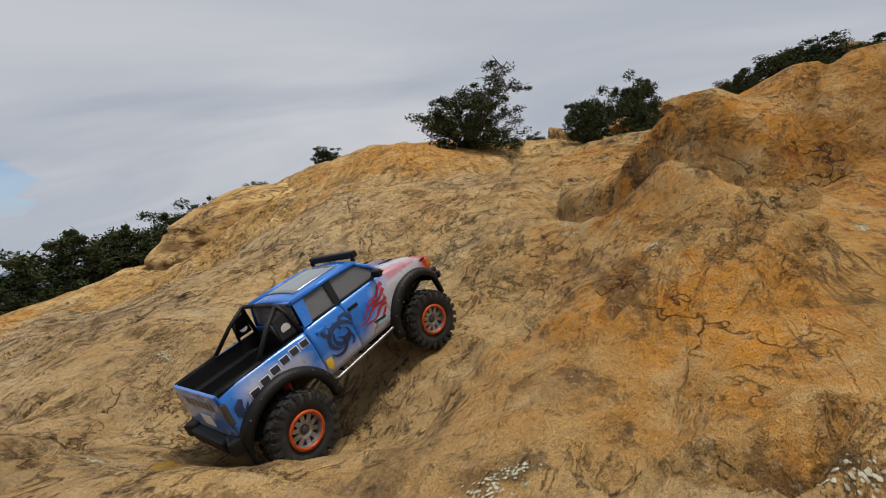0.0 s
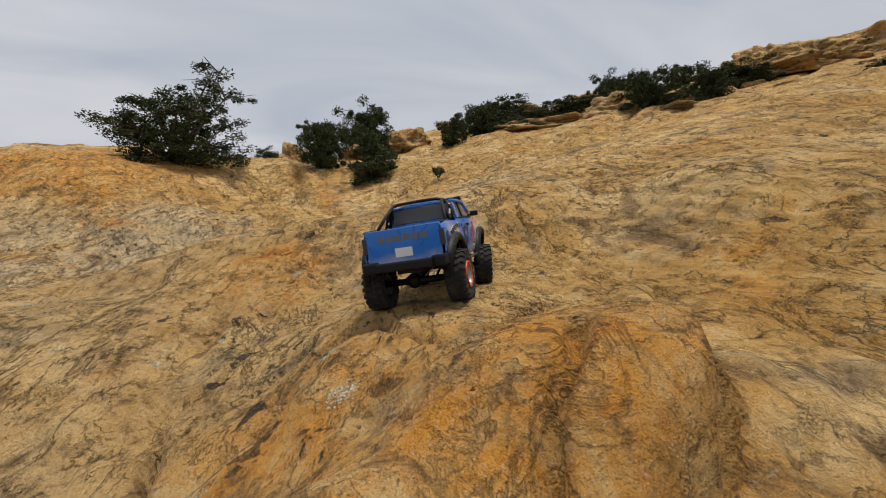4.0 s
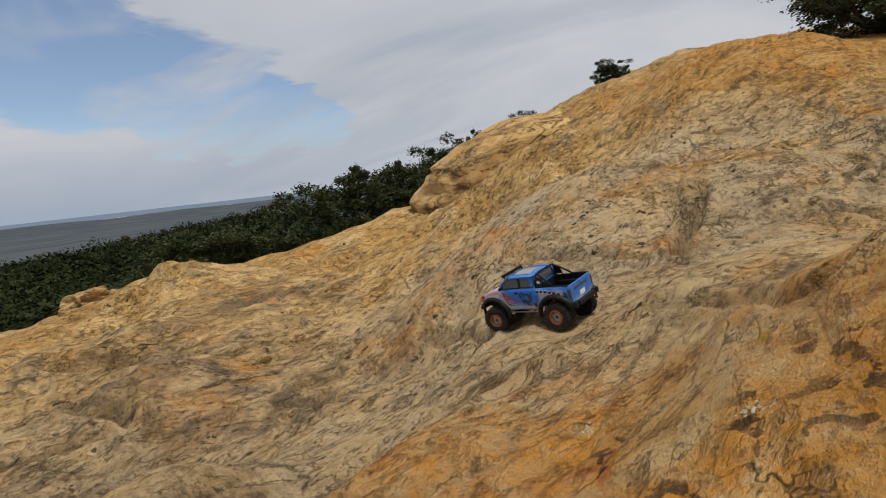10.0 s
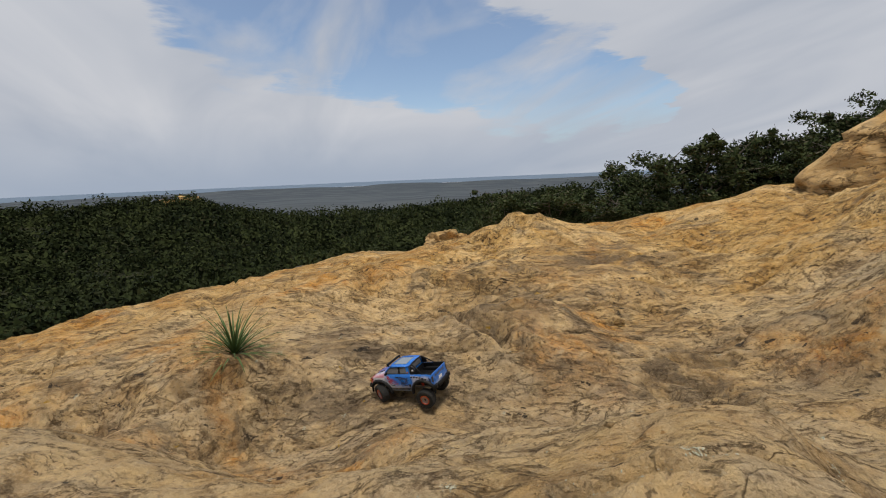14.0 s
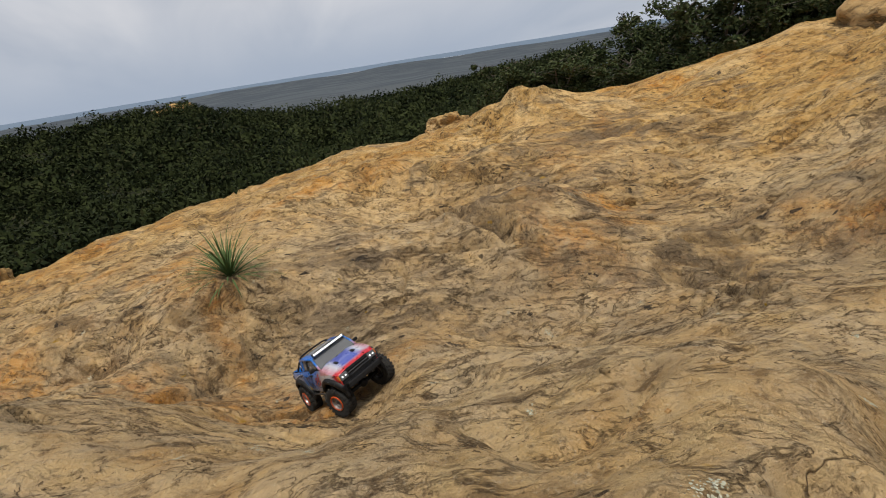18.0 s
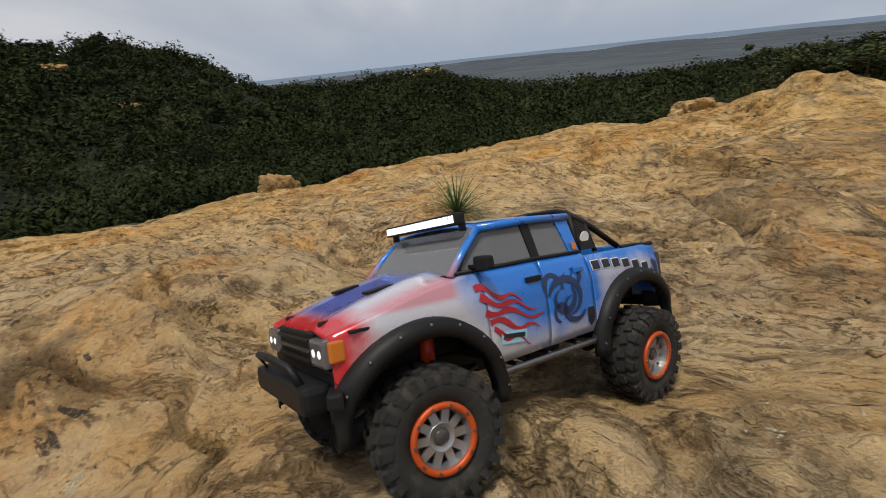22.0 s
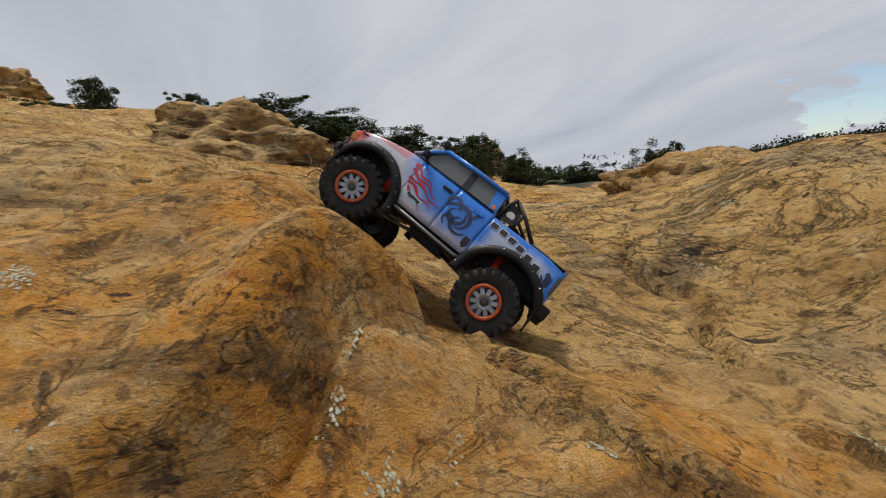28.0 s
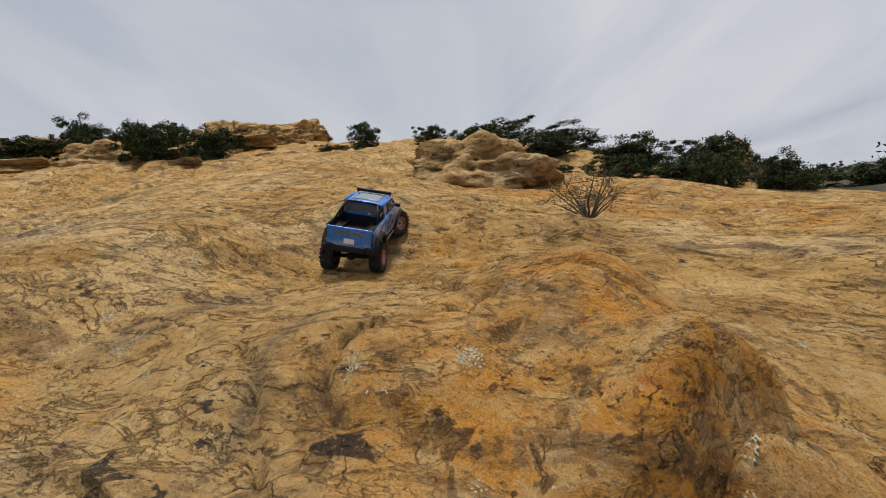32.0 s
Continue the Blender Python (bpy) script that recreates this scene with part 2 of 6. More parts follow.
def sandstone(name, warm=0.0):
    """Weathered yellow sandstone: ochre stains, pale and grey patches, laminations, pits, cracks and black lichen."""
    m = material(name, (0.4, 0.28, 0.15), 0.92, 0.0, 0.2)
    g = Graph(m)
    p = g.coords()
    warp = g.node("ShaderNodeTexNoise", Scale=3.0, Detail=5.0, Roughness=0.65)
    g.link(p, warp.inputs["Vector"])
    bent = g.node("ShaderNodeVectorMath")
    bent.operation = "MULTIPLY_ADD"
    g.link(warp.outputs[1], bent.inputs[0])
    bent.inputs[1].default_value = (0.45, 0.45, 0.45)
    g.link(p, bent.inputs[2])
    bent = bent.outputs[0]
    beds = g.along(64, (1.9, 0.9, 0.7))
    broad = g.noise(p, 0.6, 4, 0.55, 0.7)
    middle = g.noise(p, 2.6, 8, 0.66, 0.9)
    fine = g.noise(p, 11.0, 8, 0.7, 0.4)
    pits = g.noise(p, 34.0, 6, 0.72, 0.2)
    grain = g.noise(p, 110.0, 4, 0.75)
    layers = g.noise(beds, 3.4, 8, 0.68, 0.7)
    # colour
    c = g.blend(g.ramp(middle, 0.34, 0.66), (0.38, 0.21, 0.058), (0.64, 0.415, 0.16))
    c = g.blend(g.ramp(g.noise(p, 0.9, 5, 0.6, 1.1), 0.48, 0.6, 0, 0.8), c, (0.68, 0.48, 0.24))
    # the western flank is paler
    dist = g.node("ShaderNodeVectorMath")
    dist.operation = "DISTANCE"
    g.link(bent, dist.inputs[0])
    dist.inputs[1].default_value = (-3.2, 2.3, -0.7)
    c = g.blend(g.math("MULTIPLY", g.ramp(dist.outputs["Value"], 5.2, 2.2), g.ramp(g.noise(p, 3.3, 6, 0.65, 0.6), 0.38, 0.6, 0.4, 0.9)), c, (0.48, 0.375, 0.245))
    # the bowl above the gully is bleached grey
    for at, size in (((-1.2, 6.0, 0.0), 2.3), ((-3.2, 6.4, -0.4), 1.8), ((0.9, 6.6, 0.1), 1.5), ((2.2, 3.6, 0.3), 1.1)):
        dist = g.node("ShaderNodeVectorMath")
        dist.operation = "DISTANCE"
        g.link(bent, dist.inputs[0])
        dist.inputs[1].default_value = tuple(v + 0.22 for v in at)
        pale = g.math("MULTIPLY", g.ramp(dist.outputs["Value"], size, size * 0.55), g.ramp(g.noise(p, 2.1, 6, 0.65, 0.7), 0.36, 0.56, 0.1, 0.8))
        c = g.blend(pale, c, (0.47, 0.385, 0.27))
    # iron staining is strongest on a few swells
    stain = g.ramp(broad, 0.53 - warm, 0.66 - warm)
    for at, size in (((0.72, 1.08, 0.12), 0.62), ((0.9, 2.5, 0.2), 0.32), ((-1.3, 2.75, -0.15), 0.55), ((-0.62, 3.05, 0.25), 0.5), ((-0.95, 2.85, 0.0), 0.45), ((-0.3, 9.8, 1.2), 2.4), ((0.3, 0.6, -0.2), 0.35)):
        dist = g.node("ShaderNodeVectorMath")
        dist.operation = "DISTANCE"
        g.link(bent, dist.inputs[0])
        dist.inputs[1].default_value = tuple(v + 0.22 for v in at)
        stain = g.math("MAXIMUM", stain, g.ramp(dist.outputs["Value"], size, size * 0.45))
    stain = g.math("MULTIPLY", stain, g.ramp(g.noise(p, 4.5, 6, 0.65, 0.8), 0.34, 0.58))
    c = g.blend(g.math("MULTIPLY", stain, 0.88), c, (0.58, 0.25, 0.03))
    c = g.blend(g.math("MULTIPLY", g.math("MULTIPLY", stain, g.ramp(g.noise(p, 7.0, 5, 0.6, 1.5), 0.57, 0.66)), 0.8), c, (0.38, 0.12, 0.03))
    c = g.blend(g.math("MULTIPLY", g.ramp(g.noise(p, 1.7, 6, 0.65, 1.3), 0.55, 0.66), 0.7), c, (0.21, 0.17, 0.115))
    c = g.blend(g.math("MULTIPLY", g.ramp(fine, 0.52, 0.68), 0.65), c, (0.66, 0.49, 0.27))
    c = g.blend(g.math("MULTIPLY", g.ramp(layers, 0.555, 0.63), 0.7), c, (0.14, 0.09, 0.045))
    c = g.blend(g.math("MULTIPLY", g.ramp(fine, 0.45, 0.36), 0.7), c, (0.11, 0.066, 0.03))
    # grey weathering in the gully
    for at, size in (((-4.7, 2.6, -1.2), 1.4), ((-3.7, 4.4, -1.1), 1.2), ((-5.4, 4.4, -1.3), 1.5), ((-6.3, 6.2, -1.0), 1.5)):
        dist = g.node("ShaderNodeVectorMath")
        dist.operation = "DISTANCE"
        g.link(bent, dist.inputs[0])
        dist.inputs[1].default_value = tuple(v + 0.22 for v in at)
        grey = g.math("MULTIPLY", g.ramp(dist.outputs["Value"], size, size * 0.3), g.ramp(g.noise(beds, 2.2, 7, 0.7, 0.8), 0.42, 0.58))
        c = g.blend(g.math("MULTIPLY", grey, 0.85), c, (0.15, 0.115, 0.08))
    # fine cracks
    seams = None
    for scale, wide, where in ((1.3, 0.008, 0.56), (4.2, 0.014, 0.55)):
        crack = g.node("ShaderNodeTexVoronoi", Scale=scale)
        crack.feature = "DISTANCE_TO_EDGE"
        g.link(bent, crack.inputs["Vector"])
        seam = g.math("MULTIPLY", g.ramp(crack.outputs[0], 0.0, wide, 1, 0), g.ramp(g.noise(p, 1.1 * scale, 3), where, where + 0.07))
        seams = seam if seams is None else g.math("MAXIMUM", seams, seam)
    # broken ledges: thin dark lines drawn out along the beds, their shade painted in
    for scale, wide, where in ((2.6, 0.017, 0.42), (6.0, 0.016, 0.45), (13.0, 0.018, 0.50)):
        n = g.noise(beds, scale, 6, 0.62, 0.8)
        line = g.ramp(g.math("ABSOLUTE", g.math("SUBTRACT", n, 0.5), 0.0), 0.0, wide, 1, 0)
        line = g.math("MULTIPLY", line, g.ramp(g.noise(p, 0.55 * scale, 4, 0.6), where, where + 0.10))
        seams = g.math("MAXIMUM", seams, g.math("MULTIPLY", line, g.ramp(stain, 0.0, 1.0, 0.85, 0.3)))
    c = g.blend(g.math("MULTIPLY", seams, 0.85), c, (0.045, 0.028, 0.015))
    # black crust and dark pits
    spots = g.math("MULTIPLY", g.ramp(g.noise(g.along(64, (1.8, 0.9, 0.9)), 13.0, 5, 0.6, 0.5), 0.62, 0.645), g.ramp(g.noise(p, 1.9, 3), 0.44, 0.56))
    c = g.blend(g.math("MULTIPLY", spots, 0.9), c, (0.028, 0.024, 0.021))
    blots = g.math("MULTIPLY", g.ramp(g.noise(p, 17.0, 5, 0.6, 0.4), 0.575, 0.60), g.math("MULTIPLY", stain, g.ramp(g.noise(p, 2.4, 3), 0.45, 0.55)))
    c = g.blend(g.math("MULTIPLY", blots, 0.85), c, (0.035, 0.028, 0.022))
    small = g.ramp(g.noise(p, 40.0, 4, 0.62), 0.635, 0.67)
    c = g.blend(g.math("MULTIPLY", small, g.ramp(middle, 0.42, 0.58, 0.15, 0.8)), c, (0.06, 0.038, 0.02))
    c = g.blend(g.ramp(pits, 0.3, 0.7, 0.0, 0.5), c, (0.62, 0.5, 0.34), "SOFT_LIGHT")
    c = g.blend(g.math("MULTIPLY", g.ramp(pits, 0.44, 0.32), 0.75), c, (0.11, 0.065, 0.03))
    c = g.blend(g.math("MULTIPLY", g.ramp(grain, 0.56, 0.68), 0.4), c, (0.6, 0.5, 0.36))
    yellow = g.math("MULTIPLY", g.ramp(g.noise(p, 5.3, 4, 0.6, 0.4), 0.70, 0.735), 0.8)
    c = g.blend(yellow, c, (0.42, 0.24, 0.012))
    # relief
    n = g.bump(middle, 0.7, 0.10)
    n = g.bump(layers, 0.9, 0.055, n)
    n = g.bump(fine, 0.9, 0.045, n)
    n = g.bump(g.math("SUBTRACT", 1.0, seams), 1.0, 0.03, n)
    n = g.bump(pits, 1.0, 0.012, n)
    n = g.bump(grain, 0.6, 0.003, n)
    g.finish(c, n)
    return m


def foliage(name, dark, light, twig, patch=0.0):
    m = material(name, dark, 0.85, 0.0, 0.08)
    g = Graph(m)
    island = g.node("ShaderNodeNewGeometry").outputs["Random Per Island"]
    c = g.blend(island, dark, light)
    c = g.blend(g.math("MULTIPLY", g.ramp(island, 0.9, 0.94), 0.7), c, twig)
    if patch:
        c = g.blend(g.ramp(g.noise(g.coords(), patch, 3, 0.6), 0.42, 0.6), c, g.blend(0.6, c, (0.05, 0.06, 0.02)))
        c = g.blend(g.math("MULTIPLY", g.ramp(g.noise(g.coords(), patch * 2.3, 3, 0.6), 0.5, 0.62), 0.6), c, (0.009, 0.013, 0.006))
    g.finish(c)
    return m


ROCK = sandstone("sandstone")
OUTCROP = sandstone("sandstone_boulder", 0.05)
LEAF = foliage("leathery_leaves", (0.018, 0.03, 0.012), (0.07, 0.085, 0.035), (0.10, 0.085, 0.06))
LEAF_PALE = foliage("dry_leaves", (0.05, 0.05, 0.025), (0.11, 0.11, 0.05), (0.16, 0.12, 0.07))
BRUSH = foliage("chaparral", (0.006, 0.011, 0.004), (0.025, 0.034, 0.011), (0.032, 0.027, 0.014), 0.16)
BARK = material("grey_bark", (0.10, 0.085, 0.07), 0.9)
BLADE = foliage("yucca_blades", (0.05, 0.09, 0.03), (0.13, 0.17, 0.07), (0.2, 0.17, 0.09))
LICHEN = foliage("crustose_lichen", (0.30, 0.30, 0.22), (0.52, 0.50, 0.39), (0.08, 0.07, 0.05))

# ground ----------------------------------------------------------------


def lattice(ix, iy, seed):
    h = (ix.astype(np.int64) * 374761393 + iy.astype(np.int64) * 668265263 + seed * 1442695041) & 0xFFFFFFFF
    h = ((h ^ (h >> 13)) * 1274126177) & 0xFFFFFFFF
    return ((h ^ (h >> 16)) & 0xFFFF) / 65535.0


def value_noise(x, y, seed):
    ix, iy = np.floor(x), np.floor(y)
    fx, fy = x - ix, y - iy
    fx, fy = fx * fx * fx * (fx * (fx * 6 - 15) + 10), fy * fy * fy * (fy * (fy * 6 - 15) + 10)
    a, b = lattice(ix, iy, seed), lattice(ix + 1, iy, seed)
    c, d = lattice(ix, iy + 1, seed), lattice(ix + 1, iy + 1, seed)
    return (a + (b - a) * fx) * (1 - fy) + (c + (d - c) * fx) * fy - 0.5


def fbm(x, y, scale, octaves, seed, gain=0.5):
    total, amp, s = 0.0, 1.0, 1.0 / scale
    for k in range(octaves):
        total = total + amp * value_noise(x * s + 13.7 * k, y * s - 7.1 * k, seed + k)
        amp, s = amp * gain, s * 2.03
    return total


SLOPE = (-0.1313, 0.1754, 0.0588)
# swells and hollows of the rock: x, y, height, spread
SWELLS_A = [
    (-4.28, 3.19, -0.711, 1.0),
    (-2.04, 5.28, -0.212, 1.0),
    (-1.05, 13.83, 0.776, 3.0),
    (3.23, 7.43, -0.426, 1.8),
    (-2.35, 2.59, 0.19, 0.35),
    (-0.13, 3.08, 0.228, 0.6),
    (0.79, 1.38, 0.082, 0.22),
    (-0.79, 0.08, 0.108, 0.35),
    (-0.47, 9.03, 0.252, 1.0),
    (-3.59, 1.95, -0.215, 0.35),
    (-5.03, 5.04, -0.314, 1.0),
    (-2.63, 3.88, -0.23, 0.6),
    (-4.9, 0.67, -0.154, 0.35),
    (-0.15, 0.75, -0.146, 0.35),
    (0.32, 5.79, -0.244, 1.0),
    (-3.1, 11.27, 0.422, 1.8),
    (-0.56, 3.0, 0.118, 0.22),
    (1.14, 2.91, 0.128, 0.35),
    (-1.53, 1.07, -0.057, 0.35),
    (-4.9, 0.67, -0.154, 0.35),
    (-4.45, 1.83, -0.108, 0.35),
    (-3.65, 4.2, -0.147, 0.35),
    (-0.06, 7.74, 0.17, 0.6),
    (-8.69, 6.5, 0.22, 1.0),
]
SWELLS_B = [
    (-3.25, -1.54, 0.087, 0.35),
    (0.73, -3.36, 0.174, 1.0),
    (-2.47, 0.47, 0.089, 0.35),
    (-2.07, 1.92, 0.08, 0.22),
    (-4.69, 11.31, 0.13, 0.35),
    (-0.73, 11.24, 0.308, 1.8),
    (-4.45, 1.83, -0.108, 0.35),
    (-0.41, 2.4, 0.091, 0.35),
    (1.87, 1.99, -0.074, 0.35),
    (-3.81, -1.0, 0.094, 0.6),
    (6.66, 5.64, -0.183, 1.0),
    (-1.92, 2.79, -0.074, 0.22),
    (-6.71, 3.25, -0.134, 0.6),
    (-4.69, 11.31, 0.13, 0.35),
    (0.74, 1.09, 0.071, 0.22),
    (0.83, 0.2, -0.097, 0.35),
    (-5.03, 5.04, -0.152, 0.35),
    (-5.86, 3.49, -0.168, 0.6),
    (-1.05, 13.83, 0.776, 3.0),
    (-11.73, 3.33, 0.304, 3.0),
    (9.87, 5.7, 0.129, 0.6),
    (0.09, 2.99, -0.077, 0.22),
    (-0.6, 0.05, 0.136, 0.35),
    (-4.86, 0.68, -0.104, 0.22),
]
SWELLS_C = [
    (-5.12, 4.11, 0.1, 0.35),
    (-4.33, 2.99, 0.067, 0.22),
    (-5.12, 4.11, 0.1, 0.35),
    (-2.43, -1.74, -0.082, 0.35),
    (-0.47, 9.03, 0.252, 1.0),
    (-0.73, -3.58, -0.153, 0.6),
    (-8.69, 6.5, 0.22, 1.0),
    (-5.38, 1.67, 0.08, 0.35),
    (9.87, 5.7, 0.129, 0.6),
    (6.66, 5.64, -0.183, 1.0),
    (-4.69, 11.31, 0.13, 0.35),
    (5.89, 2.69, 0.112, 1.0),
    (-3.92, 1.95, -0.087, 0.22),
    (-3.08, 2.17, -0.07, 0.22),
    (0.73, -3.36, 0.174, 1.0),
    (-1.33, -2.12, -0.114, 0.6),
    (2.84, -1.1, -0.121, 0.6),
    (0.36, 0.66, -0.049, 0.22),
    (-5.04, 0.96, -0.142, 0.35),
    (-6.71, 3.25, -0.134, 0.6),
    (0.12, 1.05, -0.066, 0.22),
    (-5.12, 4.11, 0.1, 0.35),
    (-3.65, 4.2, -0.089, 0.22),
    (9.87, 5.7, 0.129, 0.6),
]
SWELLS_D = [
    (-4.45, 1.83, -0.108, 0.35),
    (-0.72, 3.91, 0.046, 0.35),
]
BROAD = [
    (-0.2, 0.33, -0.17, 0.19), (0.0, 0.06, -0.12, 0.2), (-0.5, 0.35, -0.1, 0.16),
    (7.0, -4.0, -0.62, 2.2), (3.5, -1.3, -0.33, 1.0), (1.6, -4.9, -0.42, 1.7), (10.5, -7.0, -0.4, 2.5),
    (-1.5, -4.2, -0.25, 1.2), (6.1, 0.5, -0.2, 1.1), (-3.2, 8.9, 0.4, 0.6), (-4.2, 9.4, 0.5, 0.9), (0.15, -1.05, 0.27, 0.45), (0.9, -1.1, 0.28, 0.55)
, (3.8, 0.0, -0.16, 0.7), (18.5, 7.0, 0.25, 2.0), (9.5, 13.5, 0.45, 2.0),
    (9.0, -2.0, -0.15, 1.2), (-2.5, 2.55, -0.1, 0.24),
]
# smaller swells and dips: x, y, height, spread
DIPS_A = [
    (-9.0, 10.4, 0.106, 1.36), (-7.4, 5.6, -0.109, 1.36), (-7.4, 8.8, 0.101, 1.36), (-7.4, 10.4, 0.15, 1.36), (-5.8, 0.8, -0.086, 1.36), (-5.8, 4.0, 0.067, 1.36),
    (-5.8, 7.2, -0.111, 1.36), (-5.8, 8.8, -0.152, 1.36), (-5.8, 12.0, 0.148, 1.36), (-4.2, 0.8, -0.053, 1.36), (-4.2, 5.6, -0.148, 1.36), (-4.2, 7.2, -0.183, 1.36),
    (-4.2, 8.8, -0.253, 1.36), (-4.2, 10.4, -0.182, 1.36), (-4.2, 12.0, 0.113, 1.36), (-2.6, 4.0, -0.041, 1.36), (-2.6, 7.2, 0.095, 1.36), (-2.6, 10.4, -0.097, 1.36),
    (-1.0, 7.2, 0.102, 1.36), (-1.0, 8.8, 0.11, 1.36), (0.6, 0.8, -0.047, 1.36), (0.6, 5.6, -0.074, 1.36), (2.2, 2.4, 0.072, 1.36), (3.8, 7.2, -0.11, 1.36),
]
DIPS_B = [
    (3.8, 8.8, -0.105, 1.36), (-7.4, 3.2, 0.053, 0.68), (-7.4, 6.4, -0.094, 0.68), (-7.4, 9.6, 0.074, 0.68), (-5.8, 4.0, -0.058, 0.68), (-5.8, 5.6, 0.068, 0.68),
    (-5.8, 9.6, -0.065, 0.68), (-5.8, 11.2, 0.114, 0.68), (-5.0, 3.2, 0.145, 0.68), (-5.0, 4.0, 0.07, 0.68), (-5.0, 10.4, -0.073, 0.68), (-4.2, 1.6, -0.061, 0.68),
    (-4.2, 4.0, 0.057, 0.68), (-4.2, 5.6, -0.095, 0.68), (-4.2, 6.4, -0.12, 0.68), (-4.2, 10.4, -0.134, 0.68), (-4.2, 12.0, 0.065, 0.68), (-3.4, -1.6, -0.04, 0.68),
    (-3.4, 0.8, 0.055, 0.68), (-3.4, 1.6, 0.052, 0.68), (-3.4, 4.8, -0.117, 0.68), (-3.4, 11.2, 0.071, 0.68), (-3.4, 12.0, 0.065, 0.68), (-2.6, 1.6, 0.038, 0.68),
]
DIPS_C = [
    (-2.6, 4.8, -0.091, 0.68), (-2.6, 5.6, 0.086, 0.68), (-2.6, 6.4, 0.12, 0.68), (-1.8, 6.4, 0.122, 0.68), (-1.0, -0.0, 0.024, 0.68), (-1.0, 2.4, 0.093, 0.68),
    (-1.0, 7.2, -0.089, 0.68), (-1.0, 8.8, 0.086, 0.68), (-0.2, 7.2, -0.058, 0.68), (0.6, 2.4, -0.051, 0.68), (0.6, 5.6, -0.063, 0.68), (0.6, 7.2, 0.077, 0.68),
    (1.4, 0.8, -0.033, 0.68), (1.4, 5.6, -0.084, 0.68), (1.4, 6.4, -0.075, 0.68), (1.4, 7.2, 0.077, 0.68), (-7.0, 6.8, -0.049, 0.34), (-7.0, 8.0, 0.044, 0.34),
    (-6.6, 8.0, 0.043, 0.34), (-6.6, 8.8, -0.049, 0.34), (-6.2, 4.0, -0.052, 0.34), (-5.8, 2.0, -0.042, 0.34), (-5.8, 4.0, -0.055, 0.34), (-5.8, 10.8, 0.073, 0.34),
]
DIPS_D = [
    (-5.8, 11.2, 0.047, 0.34), (-5.4, 1.2, 0.075, 0.34), (-5.4, 2.8, 0.042, 0.34), (-5.4, 3.2, 0.076, 0.34), (-5.4, 3.6, 0.044, 0.34), (-5.4, 5.2, 0.055, 0.34),
    (-5.4, 10.8, 0.047, 0.34), (-5.0, -0.0, -0.044, 0.34), (-5.0, 1.2, 0.085, 0.34), (-4.6, 10.4, -0.05, 0.34), (-4.6, 10.8, -0.074, 0.34), (-4.2, -0.4, 0.036, 0.34),
    (-4.2, 1.2, -0.088, 0.34), (-4.2, 1.6, -0.047, 0.34), (-4.2, 3.6, 0.06, 0.34), (-4.2, 4.0, 0.048, 0.34), (-4.2, 6.4, -0.045, 0.34), (-4.2, 10.4, -0.06, 0.34),
    (-4.2, 10.8, -0.045, 0.34), (-3.8, -0.4, 0.034, 0.34), (-3.8, 2.4, 0.042, 0.34), (-3.8, 3.2, -0.075, 0.34), (-3.8, 4.0, 0.049, 0.34), (-3.8, 4.8, -0.05, 0.34),
]
DIPS_E = [
    (-3.8, 11.2, 0.07, 0.34), (-3.8, 11.6, 0.043, 0.34), (-3.4, 1.2, 0.06, 0.34), (-3.4, 2.4, 0.052, 0.34), (-3.4, 3.2, -0.055, 0.34), (-3.4, 3.6, -0.063, 0.34),
    (-3.4, 4.0, 0.042, 0.34), (-3.4, 4.8, -0.054, 0.34), (-3.0, 0.8, 0.042, 0.34), (-3.0, 1.2, 0.075, 0.34), (-3.0, 2.0, -0.044, 0.34), (-3.0, 4.0, 0.042, 0.34),
    (-3.0, 4.8, -0.098, 0.34), (-3.0, 5.6, 0.07, 0.34), (-2.6, 4.0, 0.059, 0.34), (-2.6, 4.8, -0.103, 0.34), (-2.6, 5.6, 0.04, 0.34), (-2.2, 0.8, -0.038, 0.34),
    (-2.2, 3.2, -0.056, 0.34), (-2.2, 4.0, 0.028, 0.34), (-1.8, 0.8, -0.055, 0.34), (-1.8, 4.4, 0.054, 0.34), (-1.8, 6.4, 0.054, 0.34), (-1.4, 5.6, -0.03, 0.34),
]
DIPS_F = [
    (-1.0, 3.6, 0.035, 0.34), (-1.0, 5.6, -0.064, 0.34), (-0.6, 1.6, -0.043, 0.34), (-0.6, 6.0, 0.059, 0.34), (-0.6, 6.4, 0.061, 0.34), (-0.6, 7.2, -0.089, 0.34),
    (-0.2, -0.0, 0.061, 0.34), (-0.2, 0.4, 0.073, 0.34), (-0.2, 0.8, -0.032, 0.34), (-0.2, 1.2, -0.033, 0.34), (-0.2, 1.6, -0.045, 0.34), (-0.2, 3.2, -0.034, 0.34),
    (-0.2, 7.2, -0.043, 0.34), (0.2, -0.4, -0.053, 0.34), (0.2, -0.0, -0.053, 0.34), (0.2, 1.6, 0.036, 0.34), (0.2, 7.6, -0.039, 0.34), (0.6, 3.2, 0.054, 0.34),
    (0.6, 6.0, -0.041, 0.34), (0.6, 6.8, 0.044, 0.34), (0.6, 7.2, 0.084, 0.34), (1.0, 1.2, 0.049, 0.34), (1.0, 6.4, -0.049, 0.34), (1.4, 6.4, -0.043, 0.34),
]
